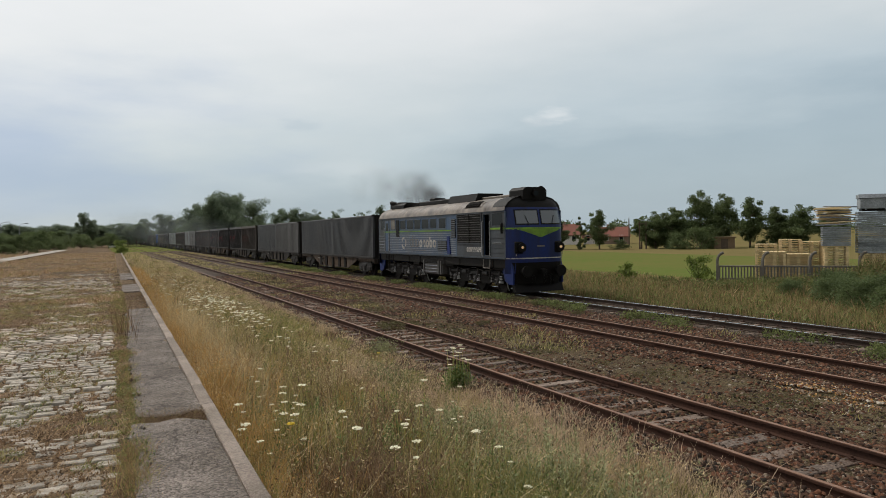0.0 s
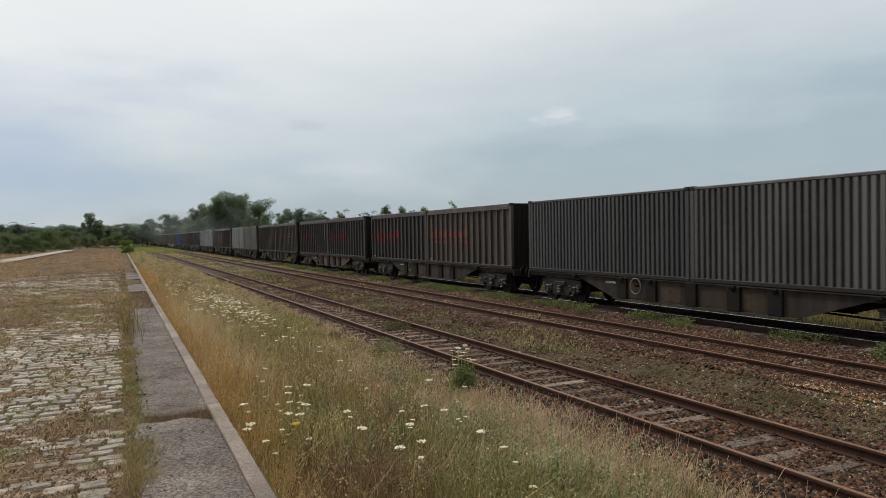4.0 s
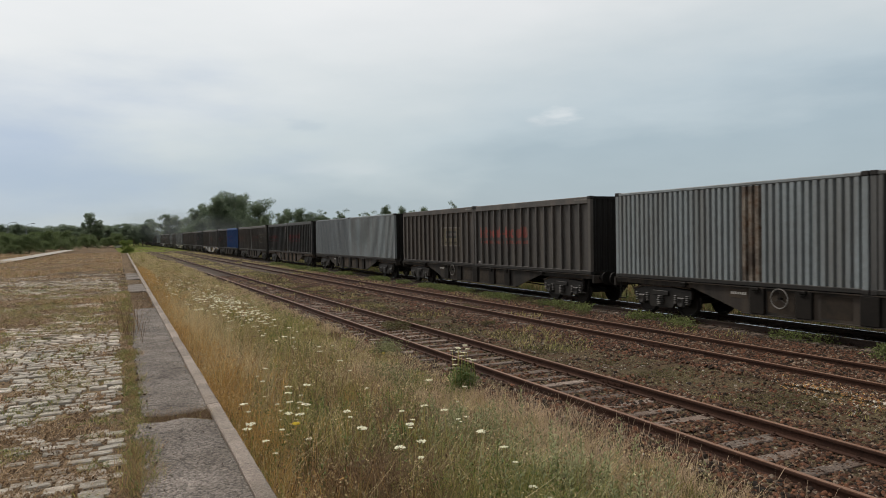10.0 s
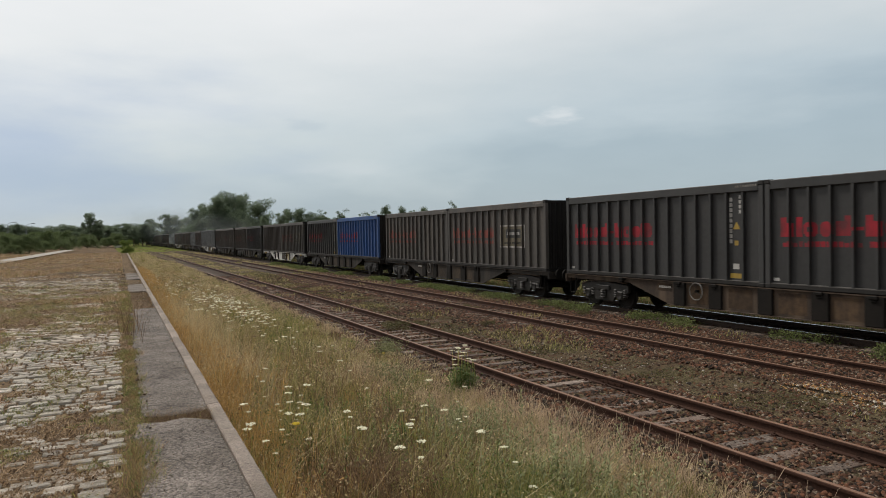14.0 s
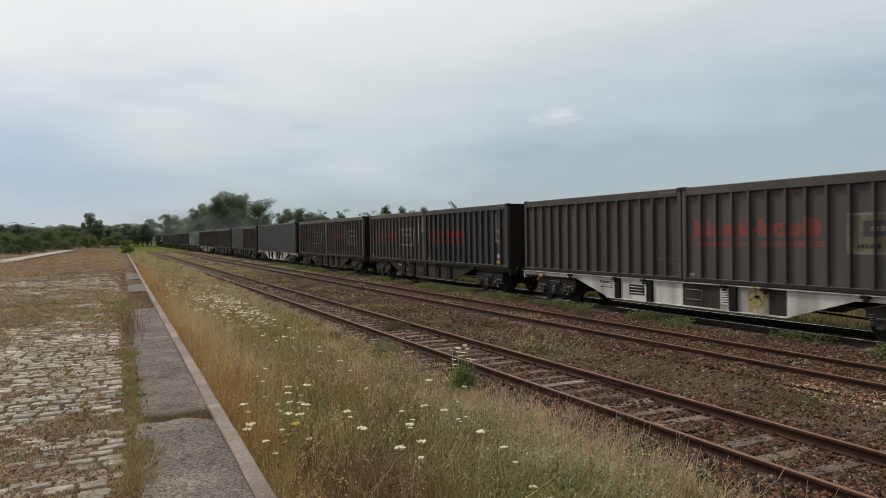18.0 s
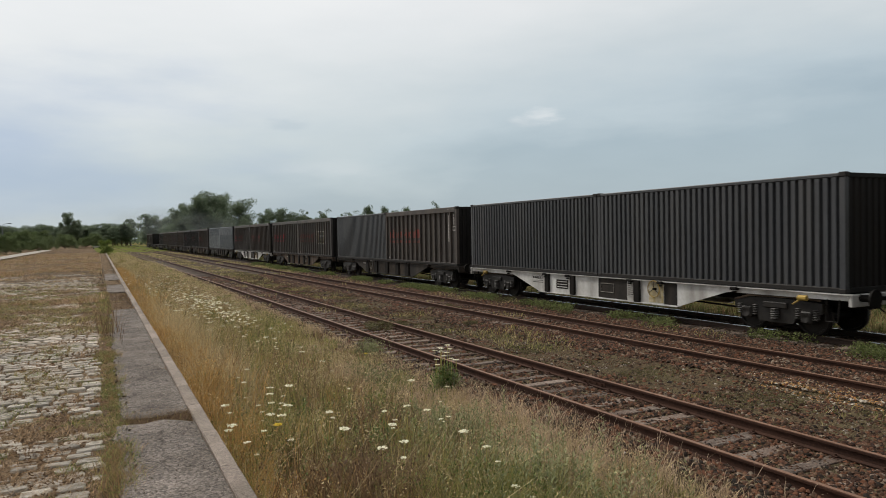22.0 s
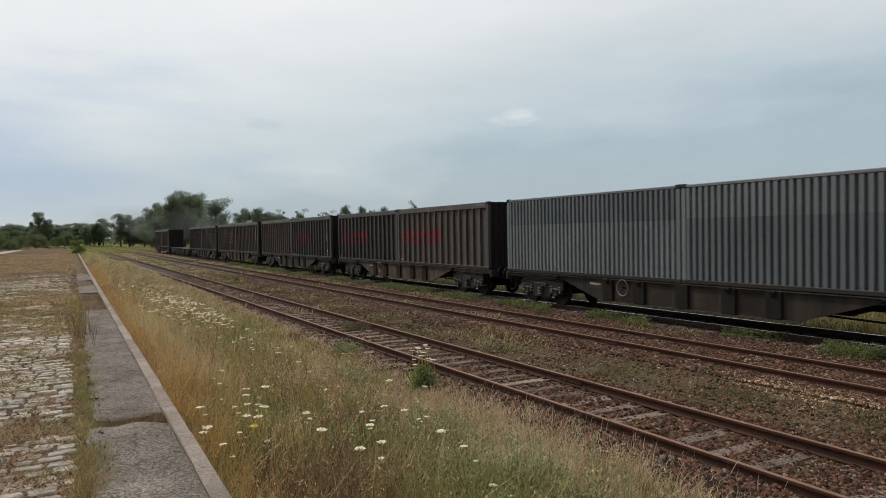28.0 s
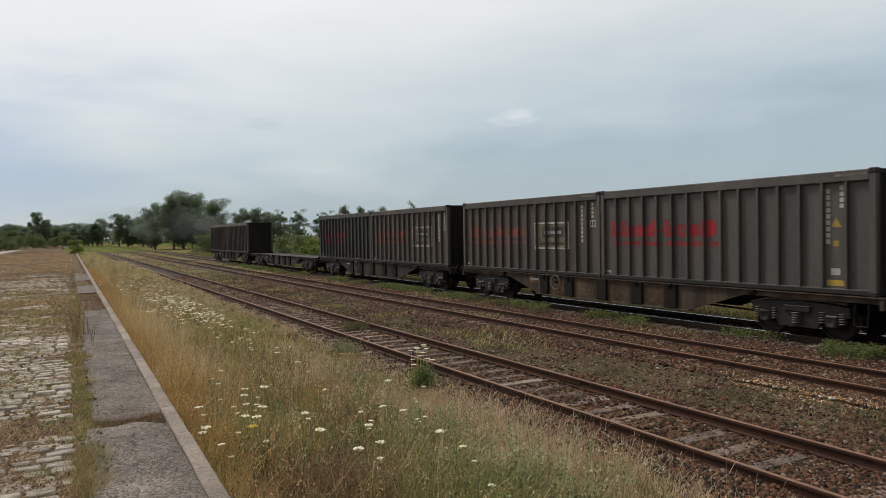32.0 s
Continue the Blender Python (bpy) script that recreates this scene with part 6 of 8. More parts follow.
        part("ladder", Shape().wire([(s * 1.42, 5.95, 1.5), (s * 1.44, 5.95, .5)], .02).wire([(s * 1.42, 6.4, 1.5), (s * 1.44, 6.4, .5)], .02).wire([(s * 1.43, 5.95, .55), (s * 1.43, 6.4, .55)], .022).wire([(s * 1.43, 5.95, .9), (s * 1.43, 6.4, .9)], .022), M["wagon_grey"], loco)
    # roof: one shell, seams, grilles and the walkway along the top
    prof = roof_line()
    s = Shape()
    ys = (-7.72, -7.2, -3.1, 3.34, 7.2, 7.72)
    for y in ys:
        s.v += [(a, y, z) for a, z in prof]
    n = len(prof)
    s.f = [[j * n + i, j * n + i + 1, (j + 1) * n + i + 1, (j + 1) * n + i] for j in range(len(ys) - 1) for i in range(n - 1)]
    roof = part("roof", s, M["loco_roof"], loco, "dusty beige-grey curved roof", smooth=True)
    for y in (3.34, -3.1, -5.95, 6.3):
        q = Shape()
        for yy in (y - .035, y + .035):
            q.v += [(a * 1.012, yy, z + .014) for a, z in prof]
        q.f = [[i, i + 1, n + i + 1, n + i] for i in range(n - 1)]
        part("roof_seam", q, M["loco_roof"], roof)
    for sd in (-1, 1):
        line = [(1.400, 3.985), (1.295, 4.118), (1.10, 4.248)]
        for name, y0, y1, mat, lift, words in (("louvre_frame", -5.55, -3.75, "loco_roof", .004, ""), ("roof_louvre", -5.35, -3.95, "soot", .014, "dark louvre in the roof")):
            q = Shape()
            for y in (y0, y1):
                q.v += [(sd * (a + lift), y, z + lift) for a, z in line]
            q.f = [[0, 1, 4, 3], [1, 2, 5, 4]]
            lv = part(name, q, M[mat], roof, words)
        for i in range(7):
            k = (i + .5) / 7 * 2
            (a0, z0), (a1, z1) = line[int(k)], line[int(k) + 1]
            a, z = a0 + (a1 - a0) * (k % 1), z0 + (z1 - z0) * (k % 1)
            part("louvre_slat", Shape().box(min(sd * a, sd * (a + .045)), max(sd * a, sd * (a + .045)), -5.35, -3.95, z + .012, z + .022), M["wagon_grey"], lv)
    q = Shape()
    for yy in (-7.74, -7.2, -6.6):
        q.v += [(a * 1.004, yy, z + .006) for a, z in prof[1:-1]]
    k = n - 2
    q.f = [[j * k + i, j * k + i + 1, (j + 1) * k + i + 1, (j + 1) * k + i] for j in range(2) for i in range(k - 1)]
    part("roof_front", q, M["soot"], roof, "sooty black front end of the roof", smooth=True)
    part("fan_housing", Shape().prism([(-.85, 4.25), (-.85, 4.5), (-.65, 4.66), (.65, 4.66), (.85, 4.5), (.85, 4.25)], "y", 5.1, 7.1), M["soot"], loco)
    part("roof_walkway", Shape().box(-.55, .55, -1.0, 3.6, 4.36, 4.62, .05), M["soot"], loco)
    part("cooler_housing", Shape().prism([(-.9, 4.2), (-.7, 4.70), (.7, 4.70), (.9, 4.2)], "y", -3.95, -.9), M["soot"], loco)
    part("cooler_ridge", Shape().box(-.5, .5, -6.7, -3.95, 4.38, 4.50, .03), M["loco_roof"], loco)
    part("exhaust_stack", Shape().box(-.35, .35, 1.8, 2.5, 4.55, 4.78, .04), M["soot"], loco)
    part("underframe", Shape().box(-1.40, 1.40, -7.7, 7.7, 1.18, 1.58, .02), M["soot"], loco)
    part("fuel_tank", Shape().box(-.9, .9, -1.5, 1.6, .45, 1.2, .08), M["soot"], loco)
    part("floor_plate", Shape().box(-1.4, 1.4, -7.7, 7.7, 1.585, 1.60), M["soot"], loco)
    part("bulkhead", Shape().box(-1.4, 1.4, -5.5, -5.45, 1.6, 3.7), M["soot"], loco)
    for y in (-4.3, 4.3):
        loco_bogie(loco, y)
    loco_cab(loco, False)
    loco_cab(loco, True)
    ROLLING.append((loco, -9.65, 0.0))


build_loco()


# exhaust: soft ragged puffs, each one bent sheet turned towards the camera
def smoke_material(name, colour, density):
    m = bpy.data.materials.new(name)
    m.use_nodes = True
    nt = m.node_tree
    N, link = nt.nodes.new, nt.links.new
    out, b = nt.nodes["Material Output"], nt.nodes["Principled BSDF"]
    b.inputs["Base Color"].default_value = (*colour, 1)
    b.inputs["Roughness"].default_value = 1.0
    b.inputs["Specular IOR Level"].default_value = 0.0
    tc, nz, ln, fall, mul, den, clear, ms = (N("ShaderNodeTexCoord"), N("ShaderNodeTexNoise"), N("ShaderNodeVectorMath"), N("ShaderNodeMapRange"),
                                             N("ShaderNodeMath"), N("ShaderNodeMapRange"), N("ShaderNodeBsdfTransparent"), N("ShaderNodeMixShader"))
    info, shift = N("ShaderNodeObjectInfo"), N("ShaderNodeVectorMath")
    shift.operation = "MULTIPLY_ADD"
    link(info.outputs["Random"], shift.inputs[0])
    shift.inputs[1].default_value = (40, 30, 20)
    link(tc.outputs["Object"], shift.inputs[2])
    nz.inputs["Scale"].default_value, nz.inputs["Detail"].default_value = 1.3, 3
    link(shift.outputs[0], nz.inputs["Vector"])
    ln.operation = "LENGTH"
    link(tc.outputs["Object"], ln.inputs[0])
    fall.interpolation_type = "SMOOTHSTEP"
    fall.inputs["From Min"].default_value, fall.inputs["From Max"].default_value = 0.95, 0.1
    link(ln.outputs["Value"], fall.inputs["Value"])
    den.inputs["From Min"].default_value, den.inputs["From Max"].default_value, den.inputs["To Max"].default_value = 0.25, 0.75, density
    link(nz.outputs["Fac"], den.inputs["Value"])
    mul.operation = "MULTIPLY"
    link(fall.outputs[0], mul.inputs[0])
    link(den.outputs[0], mul.inputs[1])
    link(mul.outputs[0], ms.inputs[0])
    link(clear.outputs[0], ms.inputs[1])
    link(b.outputs[0], ms.inputs[2])
    link(ms.outputs[0], out.inputs["Surface"])
    return m


M["smoke_thick"] = smoke_material("smoke_thick", (0.085, 0.07, 0.058), 0.85)
M["smoke_thin"] = smoke_material("smoke_thin", (0.15, 0.13, 0.115), 0.5)
M["smoke_faint"] = smoke_material("smoke_faint", (0.17, 0.16, 0.15), 0.17)
# pale sheets that lighten the far train and trees, as haze would
M["haze_sheet"] = smoke_material("haze_sheet", (0.62, 0.65, 0.68), 0.26)
DRIFTING = []       # (haze sheet, place at the start, metres a second it drifts)
PUFFS = []          # (puff, metres behind the stack, metres above the roof, how fast both grow, drift)


def build_smoke():
    r = random.Random(5)
    plume = [("smoke_thick", .2, .12, .75), ("smoke_thick", .9, .32, 1.0), ("smoke_thin", 1.8, .5, 1.35), ("smoke_thin", 2.8, .8, 1.5), ("smoke_thin", 3.7, .6, 1.4),
             ("smoke_faint", 4.6, 1.2, 1.7), ("smoke_faint", 6.4, 1.1, 2.0), ("smoke_faint", 8.6, 1.2, 2.2), ("smoke_faint", 11.5, 1.4, 2.4)]
    for mat, back, up, size in plume:
        s = Shape()
        turn = Euler((0, 0, -.62 + r.uniform(-.2, .2))).to_matrix() @ Euler((r.uniform(-.15, .15), r.uniform(-3, 3), 0)).to_matrix()
        n = 6
        for a in range(n + 1):
            for b in range(n + 1):
                u, w = a / n * 2 - 1, b / n * 2 - 1
                s.v.append(tuple(turn @ Vector((u, .12 * math.sin(2.2 * u) * math.cos(2 * w), w))))
        s.f += [[a * (n + 1) + b, a * (n + 1) + b + 1, (a + 1) * (n + 1) + b + 1, (a + 1) * (n + 1) + b] for a in range(n) for b in range(n)]
        ob = part("smoke_puff", s, M[mat])
        size *= r.uniform(.85, 1.2)
        ob.scale = (size, size, size)
        tagged(ob, "dark brown diesel exhaust over the locomotive roof" if mat == "smoke_thick" else "thin grey diesel exhaust drifting over the train", "smoke", "diesel exhaust", "stuff")
        PUFFS.append((ob, back + r.uniform(-.1, .1), up + r.uniform(-.12, .12), r.uniform(.1, .35), r.uniform(-.1, .2)))


build_smoke()


def build_haze_sheets():
    """Pale see-through sheets added as haze over the far line, drifting like exhaust."""
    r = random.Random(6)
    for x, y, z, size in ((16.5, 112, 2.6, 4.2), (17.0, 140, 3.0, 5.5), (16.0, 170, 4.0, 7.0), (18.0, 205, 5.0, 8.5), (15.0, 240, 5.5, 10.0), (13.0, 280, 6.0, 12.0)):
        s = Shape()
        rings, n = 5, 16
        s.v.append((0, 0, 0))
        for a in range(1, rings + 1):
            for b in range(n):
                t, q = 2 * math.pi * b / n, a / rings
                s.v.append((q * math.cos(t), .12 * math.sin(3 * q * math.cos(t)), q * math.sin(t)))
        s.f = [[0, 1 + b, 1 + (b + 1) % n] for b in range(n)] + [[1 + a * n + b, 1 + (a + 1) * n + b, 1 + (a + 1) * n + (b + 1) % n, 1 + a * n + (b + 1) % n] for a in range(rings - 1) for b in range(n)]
        ob = part("smoke_puff", s, M["haze_sheet"])
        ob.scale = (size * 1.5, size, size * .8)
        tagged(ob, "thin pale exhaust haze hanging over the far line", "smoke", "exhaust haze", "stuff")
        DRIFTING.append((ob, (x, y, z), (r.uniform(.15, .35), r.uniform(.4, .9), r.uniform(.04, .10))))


build_haze_sheets()

# ---- trees, bushes, houses, yard and fence round the tracks ----
def leaf_cloud(centres, radii, per, size, flat=0.8):
    """Loose leaves gathered in clumps."""
    out = []
    for c, rad in zip(centres, radii):
        d = rng.normal(size=(per, 3))
        d /= np.linalg.norm(d, axis=1)[:, None]
        pos = np.asarray(c) + d * (rad * rng.random(per)[:, None] ** .45) * (1, 1, flat)
        u = rng.normal(size=(per, 3))
        u /= np.linalg.norm(u, axis=1)[:, None]
        w = np.cross(u, rng.normal(size=(per, 3)))
        w /= np.linalg.norm(w, axis=1)[:, None] + 1e-9
        s = size * rng.uniform(.6, 1.4, (per, 1))
        out.append(np.stack([pos - u * s, pos + w * s * .45, pos + u * s, pos - w * s * .45], 1))
    return np.concatenate(out)


def make_tree(name, label, height, spread, trunk_share, leaf, seed, clumps=46, per=70, size=.30, lobes=5, category="tree", group="trees round the station"):
    r = random.Random(seed)
    t = thing(name, label, category, group)
    s = Shape()
    top = height * .8
    lean = (r.uniform(-.3, .3), r.uniform(-.3, .3))
    pts = [Vector((lean[0] * k, lean[1] * k, top * k)) for k in (0, .25, .5, .75, 1)]
    rad = height * .022
    for i, (a, b) in enumerate(zip(pts, pts[1:])):
        s.tube(a, b, rad * (1 - i * .22), 8, rad * (1 - (i + 1) * .22))
    centres, radii = [], []
    heads = []
    for i in range(lobes + 6):
        k = trunk_share + (1 - trunk_share) * (i + .5) / (lobes + 6)
        base = Vector((lean[0] * k, lean[1] * k, top * min(k, .95)))
        ang = i * 2.4 + r.uniform(-.4, .4)
        out = spread * (math.sin(math.pi * min(1, max(.12, (k - trunk_share) / (1 - trunk_share) * .9 + .1)))) * r.uniform(.55, 1.0)
        tip = base + Vector((math.cos(ang) * out, math.sin(ang) * out, height * r.uniform(.06, .16)))
        s.tube(base, tip, rad * .38, 6, rad * .1)
        heads.append(tip)
        heads.append((base + tip) / 2)
    heads.append(Vector((lean[0], lean[1], height * .93)))
    for i in range(clumps):
        h = heads[i % len(heads)]
        c = h + Vector((r.gauss(0, spread * .16), r.gauss(0, spread * .16), r.gauss(0, height * .035)))
        centres.append(tuple(c))
        radii.append(spread * r.uniform(.16, .34))
    q = leaf_cloud(centres, radii, per, size)
    k = height / np.quantile(q[:, :, 2], .999)          # the crown's top sets the height
    q *= (1, 1, k)
    s.v = [(a, b, c * k) for a, b, c in s.v]
    part("trunk", s, M["bark"], t)
    part("crown", quads_mesh("crown", q, M[leaf]), None, t)
    return t


def make_bush(name, label, height, spread, leaf, seed, clumps=34, per=110, size=.085):
    r = random.Random(seed)
    t = thing(name, label, "bush", "bushes round the station")
    s = Shape()
    centres, radii = [], []
    for i in range(7):
        a = i * .9 + r.uniform(-.2, .2)
        tip = Vector((math.cos(a) * spread * r.uniform(.3, .8), math.sin(a) * spread * r.uniform(.3, .8), height * r.uniform(.5, .9)))
        s.tube((0, 0, -.1), tip, .035, 5, .012)
    for i in range(clumps):
        k = r.random()
        a = r.uniform(0, 6.3)
        rr = spread * (1 - .55 * k) * r.random() ** .5
        centres.append((math.cos(a) * rr, math.sin(a) * rr, height * (.12 + .78 * k)))
        radii.append(spread * r.uniform(.2, .36))
    part("stem", s, M["bark"], t)
    part("leaves", quads_mesh("leaves", leaf_cloud(centres, radii, per, size), M[leaf]), None, t)
    return t


def plant(ob, m):
    """A copy at the pose and size of m, whatever size the first one has."""
    return copy_thing(ob, m @ Matrix.Diagonal((1 / ob.scale.x, 1 / ob.scale.y, 1 / ob.scale.z, 1)))


def plant_trees():
    kinds = {
        "broad": make_tree("broadleaf_tree", "tall dark broadleaf tree with a rounded crown", 10, 3.6, .22, "leaf_dark", 1, 90, 190, .14),
        "loose": make_tree("broadleaf_tree", "dark green tree with a loose ragged crown", 10, 2.9, .30, "leaf_dark", 2, 80, 150, .14),
        "airy": make_tree("birch_tree", "thin airy tree with see-through grey-green foliage", 10, 2.6, .38, "leaf_hazed", 3, 50, 80, .13),
        "pine": make_tree("pine_tree", "tall pine with a bare trunk and dark tufted top", 10, 2.4, .62, "leaf_dark", 4, 44, 90, .17, 3),
        "full": make_tree("broadleaf_tree", "broad dense tree with foliage down to the ground", 10, 4.4, .06, "leaf_dark", 5, 120, 190, .14),
        "spruce": make_tree("spruce_tree", "small dark pointed spruce", 10, 1.8, .05, "leaf_dark", 6, 60, 80, .16),
    }
    # trees beyond 150 m take the paler leaves that carry the haze
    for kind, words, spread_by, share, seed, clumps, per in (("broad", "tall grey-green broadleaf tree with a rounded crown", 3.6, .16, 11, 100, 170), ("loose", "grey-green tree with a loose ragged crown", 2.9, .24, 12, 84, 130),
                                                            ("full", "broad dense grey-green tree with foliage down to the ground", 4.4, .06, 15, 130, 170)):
        kinds[kind + " far"] = make_tree("broadleaf_tree", words, 10, spread_by, share, "leaf_hazed", seed, clumps, per, .13)
    used = set()
    r = random.Random(9)

    def put(kind, x, y, top, wide=1.0, base=None):
        z = ground_z(x, y) - .1 if base is None else base
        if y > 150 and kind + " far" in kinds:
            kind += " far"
        k = (top - z) / 10.0
        m = Matrix.LocRotScale((x, y, z), Euler((0, 0, r.uniform(0, 6.3))), (k * wide, k * wide, k))
        if kind in used:
            return plant(kinds[kind], m)
        used.add(kind)
        kinds[kind].matrix_basis = m
        return kinds[kind]

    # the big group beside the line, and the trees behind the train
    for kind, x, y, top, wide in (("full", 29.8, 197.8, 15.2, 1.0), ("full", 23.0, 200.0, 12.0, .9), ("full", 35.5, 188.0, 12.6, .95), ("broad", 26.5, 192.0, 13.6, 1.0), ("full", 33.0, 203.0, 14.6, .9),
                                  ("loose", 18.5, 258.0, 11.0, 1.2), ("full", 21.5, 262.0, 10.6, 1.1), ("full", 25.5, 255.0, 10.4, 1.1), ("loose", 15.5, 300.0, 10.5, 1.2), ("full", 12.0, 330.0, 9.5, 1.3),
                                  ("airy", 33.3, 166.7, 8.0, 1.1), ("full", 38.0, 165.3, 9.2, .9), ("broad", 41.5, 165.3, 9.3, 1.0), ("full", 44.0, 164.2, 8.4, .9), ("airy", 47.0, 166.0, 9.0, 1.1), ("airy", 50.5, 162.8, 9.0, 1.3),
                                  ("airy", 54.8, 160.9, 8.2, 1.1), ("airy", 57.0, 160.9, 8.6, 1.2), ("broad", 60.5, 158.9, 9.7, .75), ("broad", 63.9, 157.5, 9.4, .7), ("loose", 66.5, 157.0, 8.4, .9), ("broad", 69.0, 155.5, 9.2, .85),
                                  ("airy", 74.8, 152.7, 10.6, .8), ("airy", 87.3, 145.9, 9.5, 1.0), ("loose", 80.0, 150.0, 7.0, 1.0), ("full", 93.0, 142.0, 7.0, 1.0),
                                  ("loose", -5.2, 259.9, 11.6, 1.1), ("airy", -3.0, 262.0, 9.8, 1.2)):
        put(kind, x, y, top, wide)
    # across the field
    for kind, x, y, top, wide in (("loose", 77.4, 98.1, 6.3, .85), ("broad", 84.5, 92.1, 5.8, .9), ("broad", 86.5, 90.3, 6.4, 1.0), ("loose", 88.3, 91.0, 5.4, 1.1), ("pine", 82.6, 93.6, 4.9, 1.2),
                                  ("broad", 89.6, 87.1, 9.1, .72), ("broad", 92.0, 84.6, 8.4, .75), ("loose", 94.8, 81.7, 7.7, .85), ("loose", 97.2, 78.9, 6.1, 1.0), ("broad", 99.6, 76.0, 6.3, .95),
                                  ("loose", 102.2, 73.0, 5.6, .9), ("spruce", 75.0, 100.3, 5.2, .8), ("loose", 72.0, 103.0, 5.0, 1.0), ("full", 108.0, 62.0, 5.5, 1.2), ("full", 112.0, 50.0, 6.0, 1.2)):
        put(kind, x, y, top, wide * 1.2, -1.6)
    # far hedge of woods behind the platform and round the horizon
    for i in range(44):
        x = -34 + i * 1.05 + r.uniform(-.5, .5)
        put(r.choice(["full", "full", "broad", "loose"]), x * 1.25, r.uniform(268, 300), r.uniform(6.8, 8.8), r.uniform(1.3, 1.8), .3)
    bush = make_bush("bush", "dense dark green roadside bush", 2.6, 1.9, "leaf_dark", 3, 44, 150, .07)
    light = make_bush("bush", "sunlit yellow-green young bush", 3.0, 1.7, "leaf_light", 4)
    dark = make_bush("bush", "dense dark green bush at the field's edge", 2.4, 2.2, "leaf_dark", 5)
    bush.matrix_basis = Matrix.LocRotScale((-10.2, 118, TOP - .1), None, (1.0, 1.0, 1.0))
    light.matrix_basis = Matrix.LocRotScale((1.9, 89.0, TOP - .3), None, (.6, .6, .62))
    dark.matrix_basis = Matrix.LocRotScale((86.0, 84.0, -.5), None, (1.7, 1.7, 1.5))
    for x, y, k in ((-12.6, 117, 1.25), (-14.6, 112, 1.1), (-16.8, 121, 1.5), (-9.0, 126, .8), (-19.5, 115, 1.4), (-22.5, 124, 1.5), (-6.8, 133, .8), (-13.3, 128, 1.3), (-25.5, 118, 1.5), (-11.2, 108, .7), (-17.9, 108, .9),
                    (-4.0, 170, 1.3), (-8.0, 165, 1.5), (-13, 175, 1.8), (-19, 170, 1.8), (-25, 165, 2.0), (0.0, 185, 1.2),
                    (-30, 138, 1.9), (-26.5, 142, 1.6), (-23.5, 137, 2.0), (-20.6, 143, 1.7), (-18.0, 138, 1.4), (-15.6, 142, 1.9), (-12.4, 139, 1.3), (-10.4, 144, 1.7), (-7.8, 150, 1.3), (-34, 136, 2.1), (-29, 125, 1.5), (-33, 128, 1.7),
                    (-22, 190, 2.2), (-16, 195, 2.0), (-10, 200, 2.2), (-5, 205, 1.8), (2, 215, 1.6), (-28, 188, 2.3), (-34, 185, 2.3)):
        plant(bush, Matrix.LocRotScale((x, y, TOP - .2), Euler((0, 0, r.uniform(0, 6))), (k, k, k * r.uniform(.55, .85))))
    for x, y, k in ((20.3, 62.5, .80), (21.2, 60.5, .72), (21.8, 65.0, .95), (22.8, 62.0, .8), (24.5, 66.0, 1.0), (2.2, 90.5, .35), (32.5, 31.8, .62), (26.5, 72.0, .9), (31.0, 36.5, .4)):
        plant(light, Matrix.LocRotScale((x, y, ground_z(x, y) - .1), Euler((0, 0, r.uniform(0, 6))), (k, k, k * r.uniform(.9, 1.2))))
    for x, y, k in ((26.6, 17.6, .55), (27.6, 19.4, .50), (28.4, 18.0, .60), (29.2, 20.6, .50), (28.6, 22.4, .34), (30.6, 21.6, .52), (31.0, 24.2, .32), (26.0, 15.6, .6), (29.6, 16.6, .66)):
        plant(bush, Matrix.LocRotScale((x, y, ground_z(x, y) - .15), Euler((0, 0, x)), (k * 1.2, k * 1.2, k)))
    for x, y, k in ((84.0, 86.5, 1.2), (79.0, 95.0, .9), (95.5, 80.0, .7), (90.0, 85.0, .8), (38.0, 120, 1.4), (48, 112, 1.2), (30, 105, 1.2), (60, 108, 1.2), (24, 135, 1.6), (28, 150, 1.6)):
        plant(dark, Matrix.LocRotScale((x, y, ground_z(x, y) - .1), Euler((0, 0, r.uniform(0, 6))), (k, k, k * r.uniform(.8, 1.1))))


plant_trees()


def build_far_woods():
    """Low woods all round the horizon, too far to count."""
    cs, rs = [], []
    r = random.Random(2)
    for i in range(620):
        a = r.uniform(-180, 180)
        d = r.uniform(380, 470)
        x, y = d * math.sin(radians(a)), d * math.cos(radians(a))
        cs.append((x, y, r.uniform(0, 5.5)))
        rs.append(r.uniform(4, 8))
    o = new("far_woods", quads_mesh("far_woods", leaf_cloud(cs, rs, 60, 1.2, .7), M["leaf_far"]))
    tagged(o, "low belt of woods along the horizon, greyed for distance haze", "woods", kind="stuff")


build_far_woods()

M["roof_red"] = material("roof_red", (0.20, 0.078, 0.055), 0.85, tint=(0.13, 0.062, 0.048), big=0.8, fine=6, amount=0.7, bump=0.3)
M["render_white"] = material("render_white", (0.62, 0.60, 0.56), 0.9, tint=(0.45, 0.43, 0.40), big=0.6, fine=8)
M["render_brown"] = material("render_brown", (0.26, 0.19, 0.14), 0.9, big=0.6, fine=8)
M["new_wood"] = material("new_wood", (0.70, 0.55, 0.32), 0.75, tint=(0.50, 0.37, 0.19), big=1.5, fine=14, amount=0.7, per_object=0.18)
M["old_wood"] = material("old_wood", (0.20, 0.14, 0.085), 0.85, tint=(0.11, 0.08, 0.05), big=1.5, fine=14, amount=0.7)
M["galvanised"] = material("galvanised", (0.33, 0.355, 0.375), 0.55, metal=0.3, tint=(0.10, 0.11, 0.115), big=1.2, fine=10, amount=0.8, per_object=0.2)
